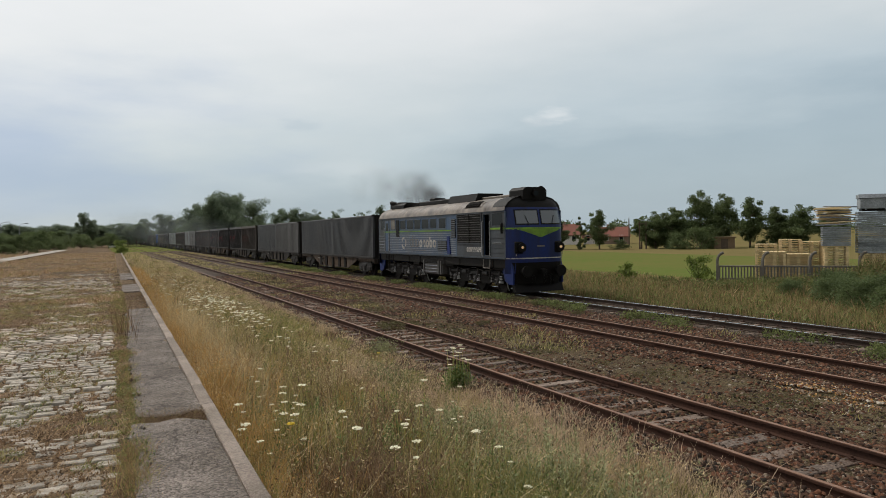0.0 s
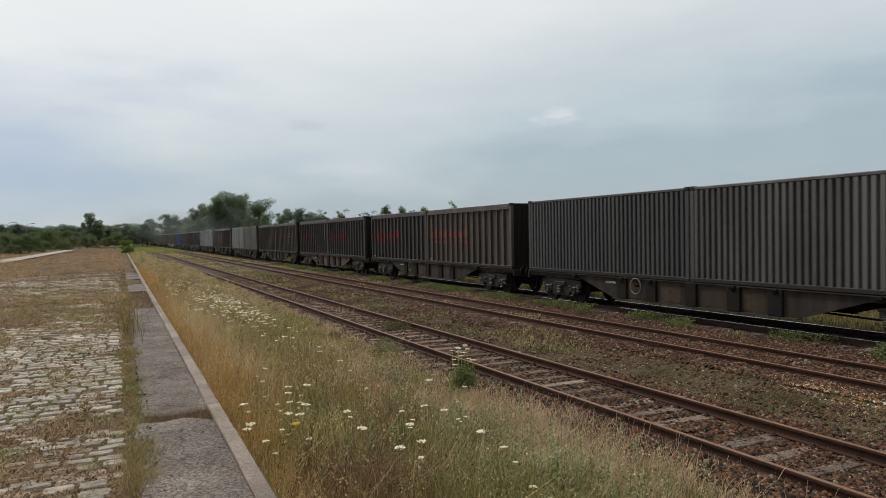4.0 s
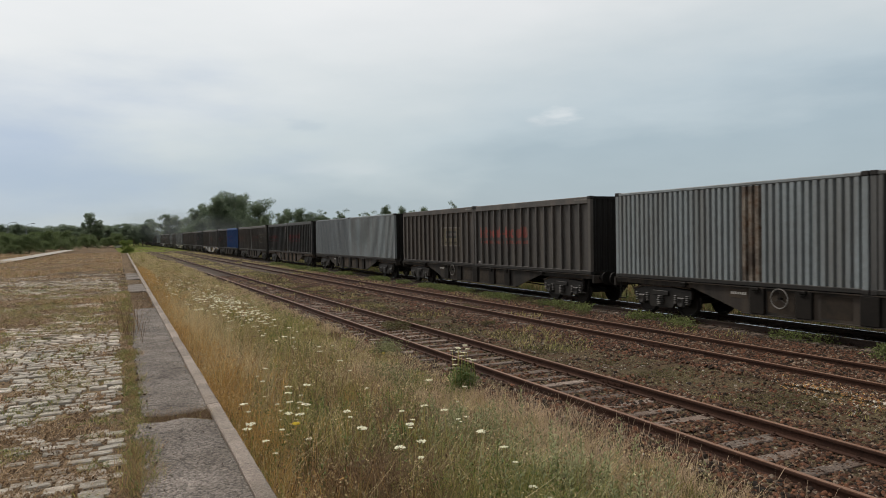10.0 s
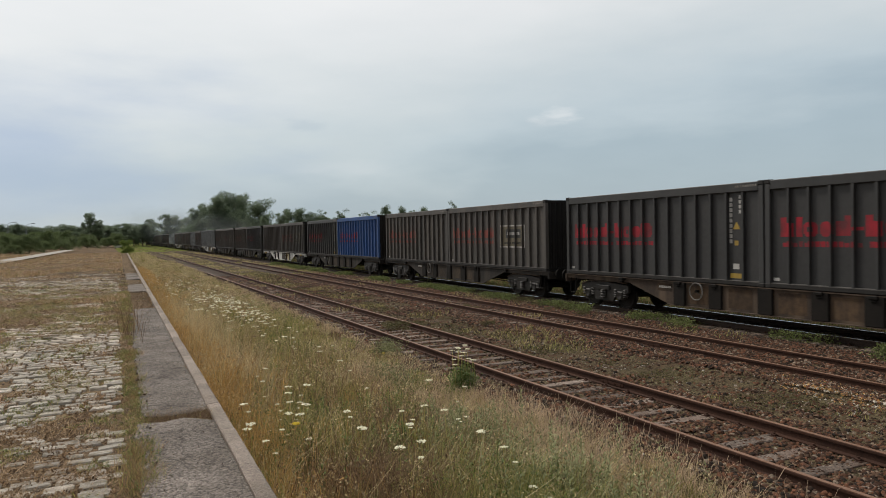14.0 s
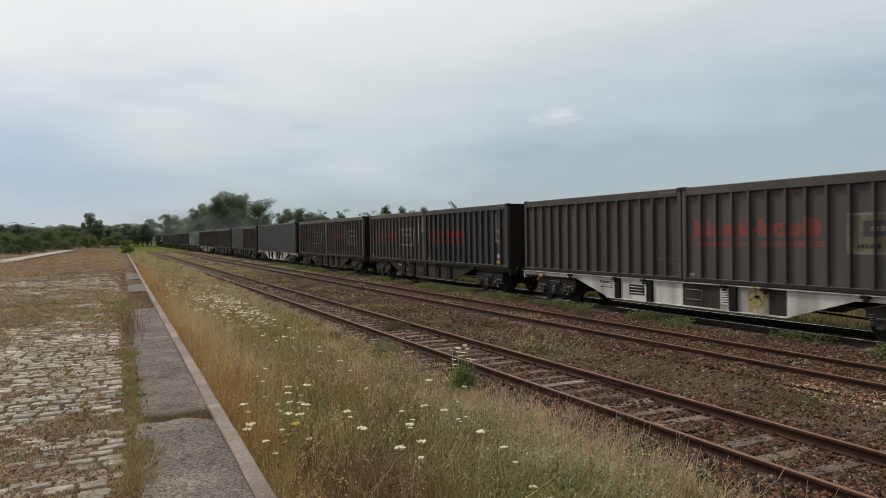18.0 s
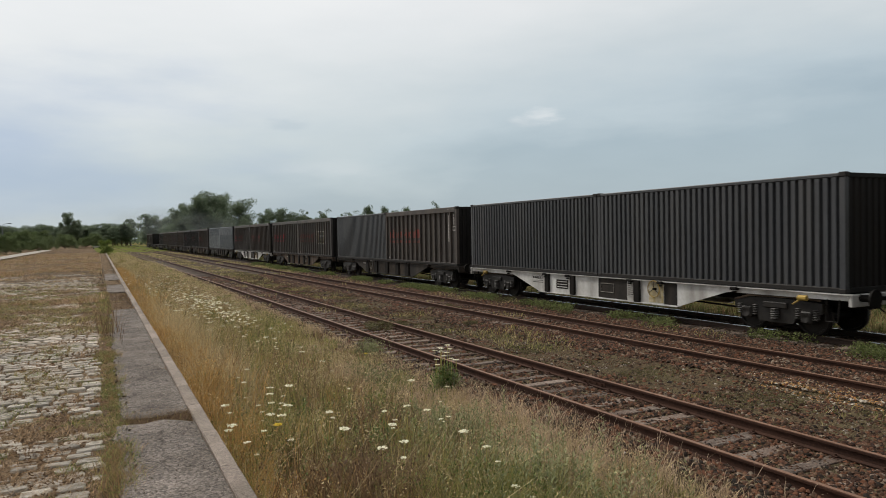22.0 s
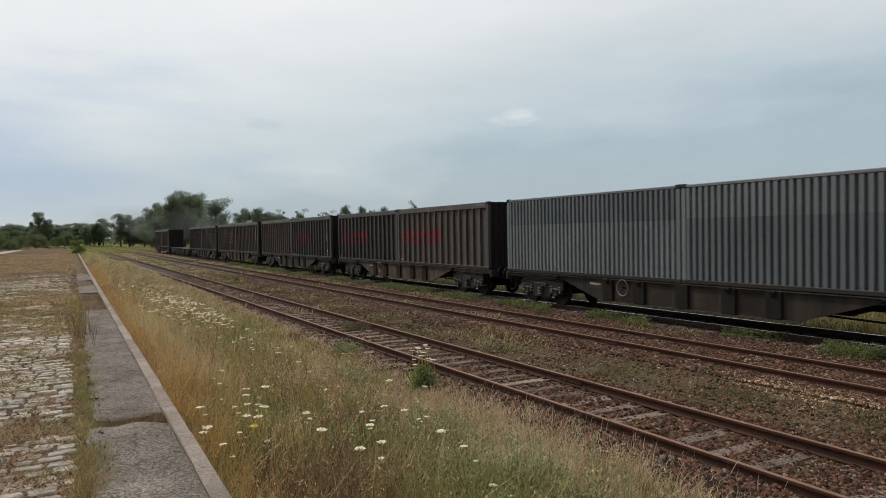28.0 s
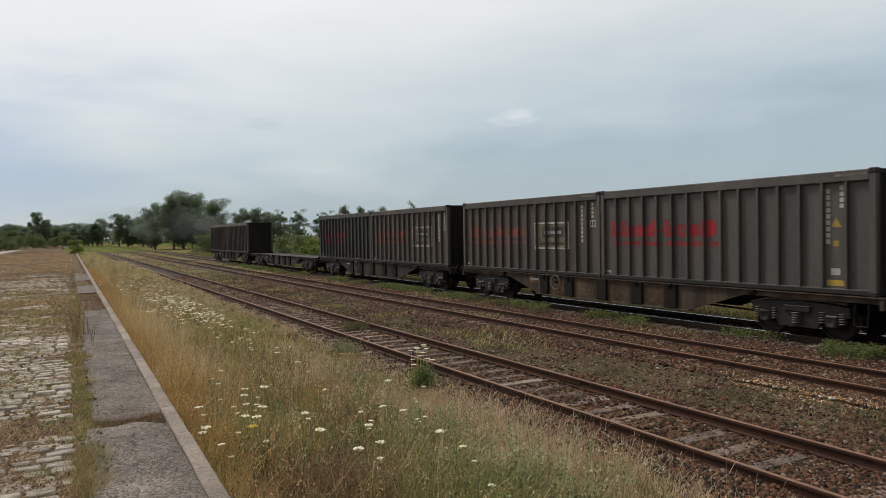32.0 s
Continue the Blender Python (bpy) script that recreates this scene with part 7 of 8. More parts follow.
M["fence_concrete"] = material("fence_concrete", (0.17, 0.155, 0.135), 0.9, tint=(0.08, 0.07, 0.06), big=1.5, fine=16, amount=0.7, bump=0.4)


def house(name, label, x, y, w, d, wall_h, roof_h, turn, wall):
    h = thing(name, label, "house", "houses beyond the field", at=(x, y, -.6))
    h.rotation_euler = (0, 0, radians(turn))
    part("wall", Shape().box(-w / 2, w / 2, -d / 2, d / 2, 0, wall_h).prism([(-d / 2, wall_h), (d / 2, wall_h), (0, wall_h + roof_h)], "x", -w / 2, w / 2), M[wall], h)
    e = .4
    for s in (-1, 1):
        rf = Shape().add([(-w / 2 - e, s * (d / 2 + e), wall_h - roof_h * e / (d / 2)), (w / 2 + e, s * (d / 2 + e), wall_h - roof_h * e / (d / 2)), (w / 2 + e, 0, wall_h + roof_h + .05), (-w / 2 - e, 0, wall_h + roof_h + .05),
                          (-w / 2 - e, s * (d / 2 + e), wall_h - roof_h * e / (d / 2) + .15), (w / 2 + e, s * (d / 2 + e), wall_h - roof_h * e / (d / 2) + .15), (w / 2 + e, 0, wall_h + roof_h + .2), (-w / 2 - e, 0, wall_h + roof_h + .2)],
                         [[0, 1, 2, 3], [4, 5, 6, 7], [0, 1, 5, 4], [2, 3, 7, 6], [0, 3, 7, 4], [1, 2, 6, 5]])
        part("roof", rf, M["roof_red"], h, "red tiled roof slope")
    part("chimney", Shape().box(-w * .2 - .25, -w * .2 + .25, -.25, .25, wall_h + roof_h * .6, wall_h + roof_h + .8, .03), M["render_brown"], h)
    n = max(2, int(w / 3))
    for i in range(n):
        a = -w / 2 + w * (i + .5) / n
        win = part("window", Shape().box(a - .5, a + .5, -d / 2 - .04, -d / 2 + .02, 1.0, 2.3), M["render_white"], h)
        part("pane", Shape().box(a - .42, a + .42, -d / 2 - .05, -d / 2 - .04, 1.08, 2.22), M["side_glass"], win)
    return h


house("house", "low farmhouse with a long red tiled roof", 107.0, 130.5, 6.5, 6.0, 2.1, 1.9, -38, "render_brown")
house("house", "small white house with a red tiled roof", 99.5, 137.5, 5.0, 6.0, 2.6, 2.2, -38, "render_white")
house("farm_shed", "low grey-white farm shed", 104.0, 134.5, 4.0, 4.0, 1.8, .6, -38, "render_white")


def build_shed():
    s = thing("wooden_shed", "small brown wooden shed at the field's edge", "shed", at=(89.5, 82.0, -.6))
    s.rotation_euler = (0, 0, radians(-48))
    part("wall", Shape().box(-1.5, 1.5, -1.2, 1.2, 0, 1.9, .03), M["old_wood"], s)
    part("roof", Shape().box(-1.75, 1.75, -1.45, 1.45, 1.9, 2.05, .03), M["old_wood"], s)
    part("door", Shape().box(-.5, .5, -1.24, -1.2, .05, 1.7), M["bark"], s)


build_shed()


def utility_pole(x, y, h, double=False):
    p = thing("utility_pole", "weathered wooden utility pole", "pole", "utility poles", at=(x, y, -.6))
    for d in ((-.7, .7) if double else (0,)):
        part("post", Shape().tube((d, 0, 0), (d, 0, h), .13, 8, .09), M["bark"], p)
    if double:
        part("cross_arm", Shape().box(-1.1, 1.1, -.06, .06, h - .5, h - .36), M["bark"], p)
    else:
        part("insulator", Shape().tube((0, 0, h), (0, 0, h + .2), .05, 8), M["render_white"], p)


utility_pole(81.6, 92.0, 4.8, True)
utility_pole(91.5, 107.0, 5.6)


def yard_lamp(x, y, h):
    p = thing("street_lamp", "slim grey yard lamp on a tall post", "street lamp", "yard lamps", at=(x, y, TOP - .2))
    part("post", Shape().tube((0, 0, 0), (0, 0, h), .14, 8, .07), M["galvanised"], p)
    part("arm", Shape().wire([(0, 0, h), (.5, 0, h + .35), (1.3, 0, h + .5)], .06), M["galvanised"], p)
    part("lamp_head", Shape().box(1.2, 2.0, -.14, .14, h + .42, h + .58, .04), M["galvanised"], p)


yard_lamp(-22.3, 205, 6.0)
yard_lamp(-18.4, 205, 5.6)
yard_lamp(-28.0, 215, 5.8)


def parked_car():
    """A small white car far down the line beside the platform's end."""
    c = thing("car", "small white car parked far along the line", "car", at=(2.6, 215, .15))
    part("body", Shape().box(-.85, .85, -2.0, 2.0, .3, .85, .1), M["render_white"], c)
    part("cabin", Shape().prism([(-1.5, .85), (-1.0, 1.4), (.7, 1.4), (1.3, .85)], "x", -.75, .75), M["side_glass"], c)
    for x in (-.8, .8):
        for y in (-1.3, 1.3):
            part("wheel", Shape().tube((x - .1, y, .3), (x + .1, y, .3), .3, 14), M["soot"], c)


parked_car()
part_path = part("road", Shape().add([(-9.6, 40, TOP + .02), (-8.3, 40, TOP + .02), (-6.7, 60, TOP + .05), (-5.2, 92, TOP + .12), (-4.4, 120, TOP + .12), (-5.8, 120, TOP + .12), (-6.9, 92, TOP + .12), (-8.4, 60, TOP + .05)],
                                     [[0, 1, 2, 7], [7, 2, 3, 6], [6, 3, 4, 5]]), M["pale_path"])
tagged(part_path, "strip of pale concrete road across the platform", "road", kind="structure")


def build_fence():
    """Precast concrete fence with slatted panels and posts whose tops bend over."""
    f = thing("concrete_fence", "weathered slatted concrete fence with curved post tops", "fence")
    posts = [(32.9, 30.7), (34.5, 28.85), (36.1, 27.0), (37.7, 25.15), (39.3, 23.3), (40.9, 21.45)]
    d = Vector((1.6, -1.85, 0)).normalized()
    n = Vector((-d.y, d.x, 0)) * -1
    arc = [(0, -.1), (0, 1.35), (.05, 1.55), (.18, 1.72), (.38, 1.80)]
    for x, y in posts:
        s = Shape()
        pts = [Vector((x, y, -.45 + z)) + d * a * 0.9 for a, z in arc]
        for a, b in zip(pts, pts[1:]):
            s.tube(a, b, .085, 6)
        part("post", s, M["fence_concrete"], f)
    for (xa, ya), (xb, yb) in zip(posts, posts[1:]):
        a, b = Vector((xa, ya, -.45)), Vector((xb, yb, -.45))
        for z in (.25, .98):
            s = Shape()
            q = [a + d * .08, b - d * .08]
            s.tube(q[0] + Vector((0, 0, z)), q[1] + Vector((0, 0, z)), .055, 6)
            part("panel_rail", s, M["fence_concrete"], f)
        m = 14
        for i in range(m):
            c = a + (b - a) * (i + .7) / (m + .4)
            part("slat", Shape().tube(c + Vector((0, 0, .28)), c + Vector((0, 0, .96)), .042, 5), M["fence_concrete"], f)


build_fence()


def build_yard():
    """Stacks of new pallets, planks and galvanised frames behind the fence."""
    turn = radians(-49)
    slab = {}

    def pallet(x, y, z, mat, w, d, h, lbl, key):
        m = Matrix.LocRotScale((x, y, z), Euler((0, 0, turn)), None)
        if key in slab:
            return copy_thing(slab[key], m)
        p = thing("pallet", lbl, "pallet", "stacked pallets in the yard")
        deck = Shape()
        for i in range(6):
            a = -w / 2 + w * (i + .5) / 6
            deck.box(a - w / 15, a + w / 15, -d / 2, d / 2, h - .03, h - .005)
        deck.box(-w / 2, w / 2, -d / 2, -d / 2 + .1, h - .034, h - .029).box(-w / 2, w / 2, d / 2 - .1, d / 2, h - .034, h - .029)
        part("deck", deck, M[mat], p)
        for b in (-d / 2 + .06, 0, d / 2 - .06):
            part("stringer", Shape().box(-w / 2, w / 2, b - .05, b + .05, 0, .022).box(-w / 2, -w / 2 + .16, b - .06, b + .06, .02, h - .03).box(-.08, .08, b - .06, b + .06, .02, h - .03).box(w / 2 - .16, w / 2, b - .06, b + .06, .02, h - .03), M[mat], p)
        slab[key] = p
        p.matrix_basis = m
        return p

    u = Vector((math.cos(turn), math.sin(turn), 0))
    v = Vector((-u.y, u.x, 0))
    origin = Vector((37.6, 30.6, -.45))
    for col, (along, deep, count, mat) in enumerate(((0.0, 0, 12, "new_wood"), (1.35, .2, 11, "new_wood"), (1.0, 2.0, 17, "new_wood"), (-.4, 2.2, 15, "new_wood"), (2.2, 1.9, 16, "new_wood"), (3.4, .3, 14, "new_wood"), (5.3, .1, 11, "new_wood"), (6.5, .2, 11, "new_wood"))):
        for i in range(count):
            p = origin + u * along + v * deep
            pallet(p.x, p.y, p.z + i * .145, mat, 1.3, 1.2, .14, "new pale pine pallet in a tall stack" if mat == "new_wood" else "darkened old pine pallet in a tall stack", mat)
    # galvanised frames and trays on top
    def frame_stack(along, deep, z0, n, w, d, h, mat, lbl):
        for i in range(n):
            p = origin + u * along + v * deep
            key = ("frame", w, d, mat)
            m = Matrix.LocRotScale((p.x, p.y, p.z + z0 + i * (h + .03)), Euler((0, 0, turn + .02 * (i % 3 - 1))), None)
            if key in slab:
                copy_thing(slab[key], m)
                continue
            t = thing("scaffold_frame", lbl, "metal frame", "stacked metal frames in the yard")
            for a in (-d / 2, d / 2):
                part("side_rail", Shape().box(-w / 2, w / 2, a - .03, a + .03, 0, h), M[mat], t)
            for k in range(5):
                a = -w / 2 + .03 + (w - .06) * k / 4
                part("rung", Shape().box(a - .025, a + .025, -d / 2 + .03, d / 2 - .03, .02, h - .02), M[mat], t)
            slab[key] = t
            t.matrix_basis = m

    frame_stack(3.4, .3, 2.06, 9, 1.5, 1.2, .10, "galvanised", "galvanised steel frame in a stack")
    frame_stack(6.5, .6, 1.62, 20, 1.5, 1.2, .10, "galvanised", "galvanised steel frame in a stack")
    frame_stack(5.3, .2, 1.62, 19, 1.6, 1.3, .10, "galvanised", "galvanised steel frame in a tall stack")
    r = random.Random(4)
    for i in range(16):
        p = origin + u * (3.5 + r.uniform(-.45, .45)) + v * (.3 + r.uniform(-.35, .35))
        o = part("plank", Shape().box(-.95, .95, -.12, .12, 0, .07, .008), M["galvanised" if i % 3 == 0 else "new_wood"])
        tagged(o, "loose metal strip lying across the stacks" if i % 3 == 0 else "loose pale plank lying across the stacks", "plank", "loose planks on the stacks")
        o.matrix_world = Matrix.LocRotScale((p.x, p.y, p.z + 3.30 + i * .072), Euler((r.uniform(-.03, .03), r.uniform(-.05, .05), turn + r.uniform(-.28, .28))), None)
    top = thing("metal_bin", "large galvanised metal bin on top of the stacks", "bin", at=tuple(origin + u * 5.4 + v * .2 + Vector((0, 0, 4.11))))
    top.rotation_euler = (0, 0, turn)
    part("body", Shape().box(-.8, .8, -.65, .65, .12, .75, .03), M["galvanised"], top, "pale grey bin body")
    part("base", Shape().box(-.7, .7, -.55, .55, 0, .12, .01), M["soot"], top)
    part("lid", Shape().prism([(-.72, .75), (-.55, .98), (.55, .98), (.72, .75)], "x", -.85, .85), M["galvanised"], top)
    for k in (-.5, .5):
        part("rib", Shape().box(k - .03, k + .03, -.68, .68, .05, .74), M["galvanised"], top)


build_yard()

# ---- grass, weeds and flowers ----
def blades(name, label, mat, n, place, height, width, bend, category="grass", stiff=1.0):
    """Loose blades in two segments, each rooted on the ground and bent over."""
    P, H, ok = [], [], 0
    while ok < n:
        x, y, h = place()
        if x is None:
            continue
        P.append((x, y, ground_z(x, y) - .02))
        H.append(h)
        ok += 1
    P, H = np.array(P), np.array(H)[:, None] * height * rng.uniform(.55, 1.25, (n, 1))
    a = rng.uniform(0, 2 * math.pi, n)
    d = np.stack([np.cos(a), np.sin(a), np.zeros(n)], 1)
    side = np.stack([-np.sin(a + .7), np.cos(a + .7), np.zeros(n)], 1)
    far = 1 + np.hypot(P[:, 0], P[:, 1])[:, None] / 22.0
    w = width * rng.uniform(.6, 1.4, (n, 1)) * far
    b = bend * rng.uniform(.2, 1.3, (n, 1)) * H
    up = np.array((0, 0, 1.0))
    mid = P + up * H * .6 + d * b * .35
    tip = P + up * H + d * b
    q1 = np.stack([P - side * w, P + side * w, mid + side * w * .7, mid - side * w * .7], 1)
    q2 = np.stack([mid - side * w * .7, mid + side * w * .7, tip + side * w * .12, tip - side * w * .12], 1)
    # the two halves of a blade share their middle corners
    v = np.concatenate([q1[:, :2], q1[:, 2:3], q1[:, 3:4], q2[:, 2:]], 1)          # 0 1 2 3 4 5
    me = bpy.data.meshes.new(name)
    me.vertices.add(n * 6)
    me.vertices.foreach_set("co", v.astype(np.float32).ravel())
    f = (np.array([[0, 1, 2, 3], [3, 2, 4, 5]], np.int32)[None] + (np.arange(n, dtype=np.int32) * 6)[:, None, None]).ravel()
    me.loops.add(len(f))
    me.loops.foreach_set("vertex_index", f)
    me.polygons.add(n * 2)
    me.polygons.foreach_set("loop_start", np.arange(0, n * 8, 4, dtype=np.int32))
    me.polygons.foreach_set("loop_total", np.full(n * 2, 4, dtype=np.int32))
    me.update(calc_edges=True)
    me.materials.append(M[mat])
    o = new(name, me)
    return tagged(o, label, category, kind="stuff")


def spread(y0, y1, power=1.8):
    return y0 + (y1 - y0) * rng.random() ** power


def tall(x, y):
    """How tall the verge stands, from the kerb towards the first track; it grows in tufts."""
    u = (x - edge_x(y)) / 5.3
    h = .80 - .36 * u + .22 * lumps(x, y, 1.4, 21.0) + .26 * lumps(x, y, .38, 22.0)
    if u > .55:
        h *= 1 - .55 * min(1, (u - .55) / .3)
    return max(.12, h)


def verge(lo, hi, bias=1.0, patch=0.0, seed=0.0, y0=1.5, y1=92, tuft=-.05, fade=0.0):
    def f():
        y = spread(y0, y1, 2.2)
        if fade and rng.random() > ((y - y0) / fade) ** 1.5:          # thins out towards its near end
            return None, None, None
        x = edge_x(y) + .06 + (lo + (hi - lo) * rng.random() ** bias) * 5.2
        if patch and lumps(x, y, 1.6, seed) < patch - 1:
            return None, None, None
        if lumps(x, y, .30 + y * .008, seed + 70) < tuft:
            return None, None, None
        return x, y, tall(x, y)
    return f


def spot(cx, cy, rx, ry, h=.6):
    """A patch of one plant, thinning outwards."""
    def f():
        x, y = rng.normal(cx, rx * .55), rng.normal(cy, ry * .55)
        return (x, y, h * rng.uniform(.6, 1.1)) if x > edge_x(y) + .05 else (None, None, None)
    return f


def leaf_patch(name, label, mat, n, place, height, size, category="weeds", low=0.0):
    """Small loose leaves or seed heads held at any height up to that of the plants."""
    P = []
    while len(P) < n:
        x, y, h = place()
        if x is None:
            continue
        P.append((x, y, ground_z(x, y) + height * h * (low + (1 - low) * rng.random())))
    P = np.array(P)
    far = 1 + np.hypot(P[:, 0], P[:, 1])[:, None] / 30.0
    u = rng.normal(size=(n, 3))
    u /= np.linalg.norm(u, axis=1)[:, None]
    w = np.cross(u, rng.normal(size=(n, 3)))
    w /= np.linalg.norm(w, axis=1)[:, None] + 1e-9
    s = size * rng.uniform(.5, 1.5, (n, 1)) * far
    o = new(name, quads_mesh(name, np.stack([P - u * s, P + w * s * .4, P + u * s, P - w * s * .4], 1), M[mat]))
    return tagged(o, label, category, kind="stuff")


blades("dry_grass", "tall golden dry grass along the platform edge", "grass_gold", 22000, verge(0, .17, 1.2, 1.0, 31.0, 6.0, 60, -.05, 6.0), .95, .0022, .4)
blades("dry_grass", "golden dry grass scattered through the verge", "grass_gold", 8000, verge(.1, .7, 1.6, 1.1, 30.0), .8, .0022, .4)
blades("straw_grass", "pale bleached seed grass in the verge", "grass_straw", 27000, verge(0, 1, 1.0, .95, 32.0), .85, .002, .6)
blades("brown_grass", "russet dry grass mottled through the verge", "reddish_grass", 26000, verge(0, .95, 1.0, 1.0, 42.0, 2.5, 60), .78, .0026, .7)
blades("green_grass", "thin green grass mixed through the dry verge", "grass_green", 66000, verge(.08, .95, 1.0, .95, 33.0), .78, .0026, .4)
blades("short_grass", "short pinkish bleached grass along the first track", "grass_pink", 30000, verge(.66, 1.0, 1.0, .6, 35.0, 3, 60, -.1), .7, .0022, .9)
blades("short_grass", "pale pinkish dry grass beside the first track", "grass_pink", 15000, spot(5.2, 8.6, 1.0, 3.4, .5), .5, .0022, .9)
blades("bright_stalks", "bleached tall grass stalks standing out of the verge", "grass_straw", 2600, verge(0, .95, 1.0, .8, 40.0, 2, 45), 1.1, .0034, .9)
blades("golden_stalks", "golden tall grass stalks along the platform edge", "grass_gold", 1600, verge(0, .3, 1.3, .8, 41.0, 6.0, 45, -.05, 6.0), 1.15, .0034, .6)
blades("dry_stems", "brown dead stems standing in the verge", "dead_brown", 12000, verge(0, .95, 1.0, .9, 36.0, 1.5, 50), .95, .0024, .25)
blades("dead_weeds", "patch of dark brown dead weeds in the verge", "dead_brown", 2600, spot(2.45, 6.7, .55, .6, .8), .9, .003, .6, "weeds")
leaf_patch("dead_weed_heads", "dark dead leaves and heads on the patch of dead weeds", "dead_brown", 1300, spot(2.45, 6.7, .5, .55, .8), 1.0, .016, "weeds", .35)
blades("dead_weeds", "patch of dark brown dead weeds in the verge", "dead_brown", 1400, spot(3.9, 9.6, .6, 1.2, .6), .7, .003, .5, "weeds")
blades("edge_grass", "olive grass along the near platform edge", "grass_green", 7000, verge(0, .35, 1.0, 1.0, 29.0, 2.5, 10), .8, .0026, .4)
blades("edge_grass", "dry grass along the near platform edge", "grass_gold", 1100, verge(0, .3, 1.0, 1.0, 28.0, 2.5, 9), .85, .0024, .4)
blades("lush_grass", "patch of fresh green grass in the verge", "grass_green", 6000, spot(3.4, 6.1, .8, 1.1, .8), .8, .0028, .35)
blades("lush_grass", "patch of fresh green grass in the verge", "grass_green", 7000, spot(4.8, 22.0, .8, 5.0, .6), .6, .0028, .4)
blades("bleached_stalks", "bleached bent stalks standing out of the near verge", "grass_straw", 130, spot(2.7, 6.3, 1.1, .8, .8), .95, .0052, 1.0, "weeds")
blades("brown_stems", "tangle of grey-brown dead stems in the near verge", "dead_brown", 2600, spot(2.9, 7.0, 1.3, 1.3, .7), .8, .0028, .9, "weeds")
blades("pale_plume_grass", "pale feathery grass behind the platform edge", "grass_straw", 9000, spot(2.0, 20.0, .7, 8.0, .95), .95, .002, .4)


leaf_patch("seed_heads", "pale seed heads over the dry grass", "grass_straw", 56000, verge(0, 1, 1.0, .7, 37.0), .98, .012, "grass", .6)
leaf_patch("golden_seed_heads", "golden seed heads along the platform edge", "grass_gold", 17000, verge(0, .2, 1.2, .7, 38.0, 6.0, 60, -.05, 6.0), 1.02, .013, "grass", .5)
leaf_patch("brown_seed_heads", "brown dead flower heads in the verge", "dead_brown", 30000, verge(.05, .98, 1.0, .9, 39.0), .9, .012, "grass", .3)
leaf_patch("verge_weeds", "small green weed leaves scattered in the verge", "weed_green", 46000, verge(.08, .92, 1.0, 1.08, 34.0), .75, .014)
leaf_patch("leafy_weeds", "patch of bright green leafy weeds in the verge", "weed_grey", 1200, spot(5.0, 13.0, .5, .8, .6), .75, .018)
leaf_patch("leafy_weeds", "patch of green leafy weeds in the verge", "weed_green", 6000, spot(3.3, 6.2, .8, 1.1, .8), .8, .016)
leaf_patch("leafy_weeds", "patch of green leafy weeds in the verge", "weed_green", 2500, spot(1.9, 9.0, .4, 1.2, .7), .75, .014)
leaf_patch("leafy_weeds", "leafy stems of a white flowering plant beside the first track", "weed_green", 600, spot(6.0, 11.9, .22, .25, .62), .8, .02)
leaf_patch("leafy_weeds", "patch of green leafy weeds beside the first track", "weed_grey", 1200, spot(6.15, 16.2, .3, .6, .5), .8, .016)


def upright_weeds(name, label, mat, n, place, height, size):
    """Upright leafy weeds: a thin stem with narrow leaves all the way up."""
    q, made = [], 0
    while made < n:
        x, y, h = place()
        if x is None:
            continue
        made += 1
        z, top = ground_z(x, y) - .02, height * h * rng.uniform(.75, 1.15)
        lean = rng.normal(0, .07, 2)
        a = rng.uniform(0, 6.3)
        w = np.array((math.cos(a), math.sin(a), 0)) * .003
        foot, tip = np.array((x, y, z)), np.array((x + lean[0], y + lean[1], z + top))
        q.append([foot - w, foot + w, tip + w, tip - w])
        for i in range(34):
            k = (i + 1) / 34
            a += 2.4
            out = np.array((math.cos(a), math.sin(a), rng.uniform(.2, 1.0)))
            c = foot + (tip - foot) * k
            e = out * size * (1.25 - .6 * k) * rng.uniform(.7, 1.3)
            b = np.array((-math.sin(a), math.cos(a), 0)) * size * .13
            q.append([c - b * .4, c + e * .5 - b, c + e, c + e * .5 + b])
    o = new(name, quads_mesh(name, np.array(q), M[mat]))
    return tagged(o, label, "weeds", kind="stuff")


upright_weeds("upright_weeds", "tall grey-green leafy weeds in the near verge", "weed_grey", 190, spot(4.2, 6.2, 1.0, .9, .8), .95, .075)
upright_weeds("upright_weeds", "tall grey-green leafy weeds in the verge", "weed_grey", 120, spot(4.6, 8.6, .8, 1.0, .7), .85, .07)
upright_weeds("upright_weeds", "scattered green leafy weeds in the verge", "weed_green", 170, verge(.1, .8, 1.0, 1.0, 43.0, 4.5, 24), .85, .07)
upright_weeds("upright_weeds", "bright green leafy weeds in the verge", "weed_green", 46, spot(3.55, 9.1, .5, .5, .6), .7, .085)


def between():
    y = spread(4, 90, 1.8)
    x = rng.uniform(6.3, 19.6)
    d = min(abs(x - c) for c in TRACKS)
    p = lumps(x, y, 2.4, 41.0) + .25 * lumps(x, y, .6, 42.0)
    if d < 1.5 and y < 16:
        return None, None, None
    if p < (.42 if d < 1.3 else .08 if d > 1.9 else .25):
        return None, None, None
    return x, y, .35 + .4 * max(0, p)


def strip():
    """A row of low green weeds beside the running track."""
    y = spread(9, 75, 1.4)
    x = rng.normal(15.85, .28)
    if lumps(x, y, 2.6, 43.0) + .4 * lumps(x, y, .8, 44.0) < .05:
        return None, None, None
    return x, y, .6


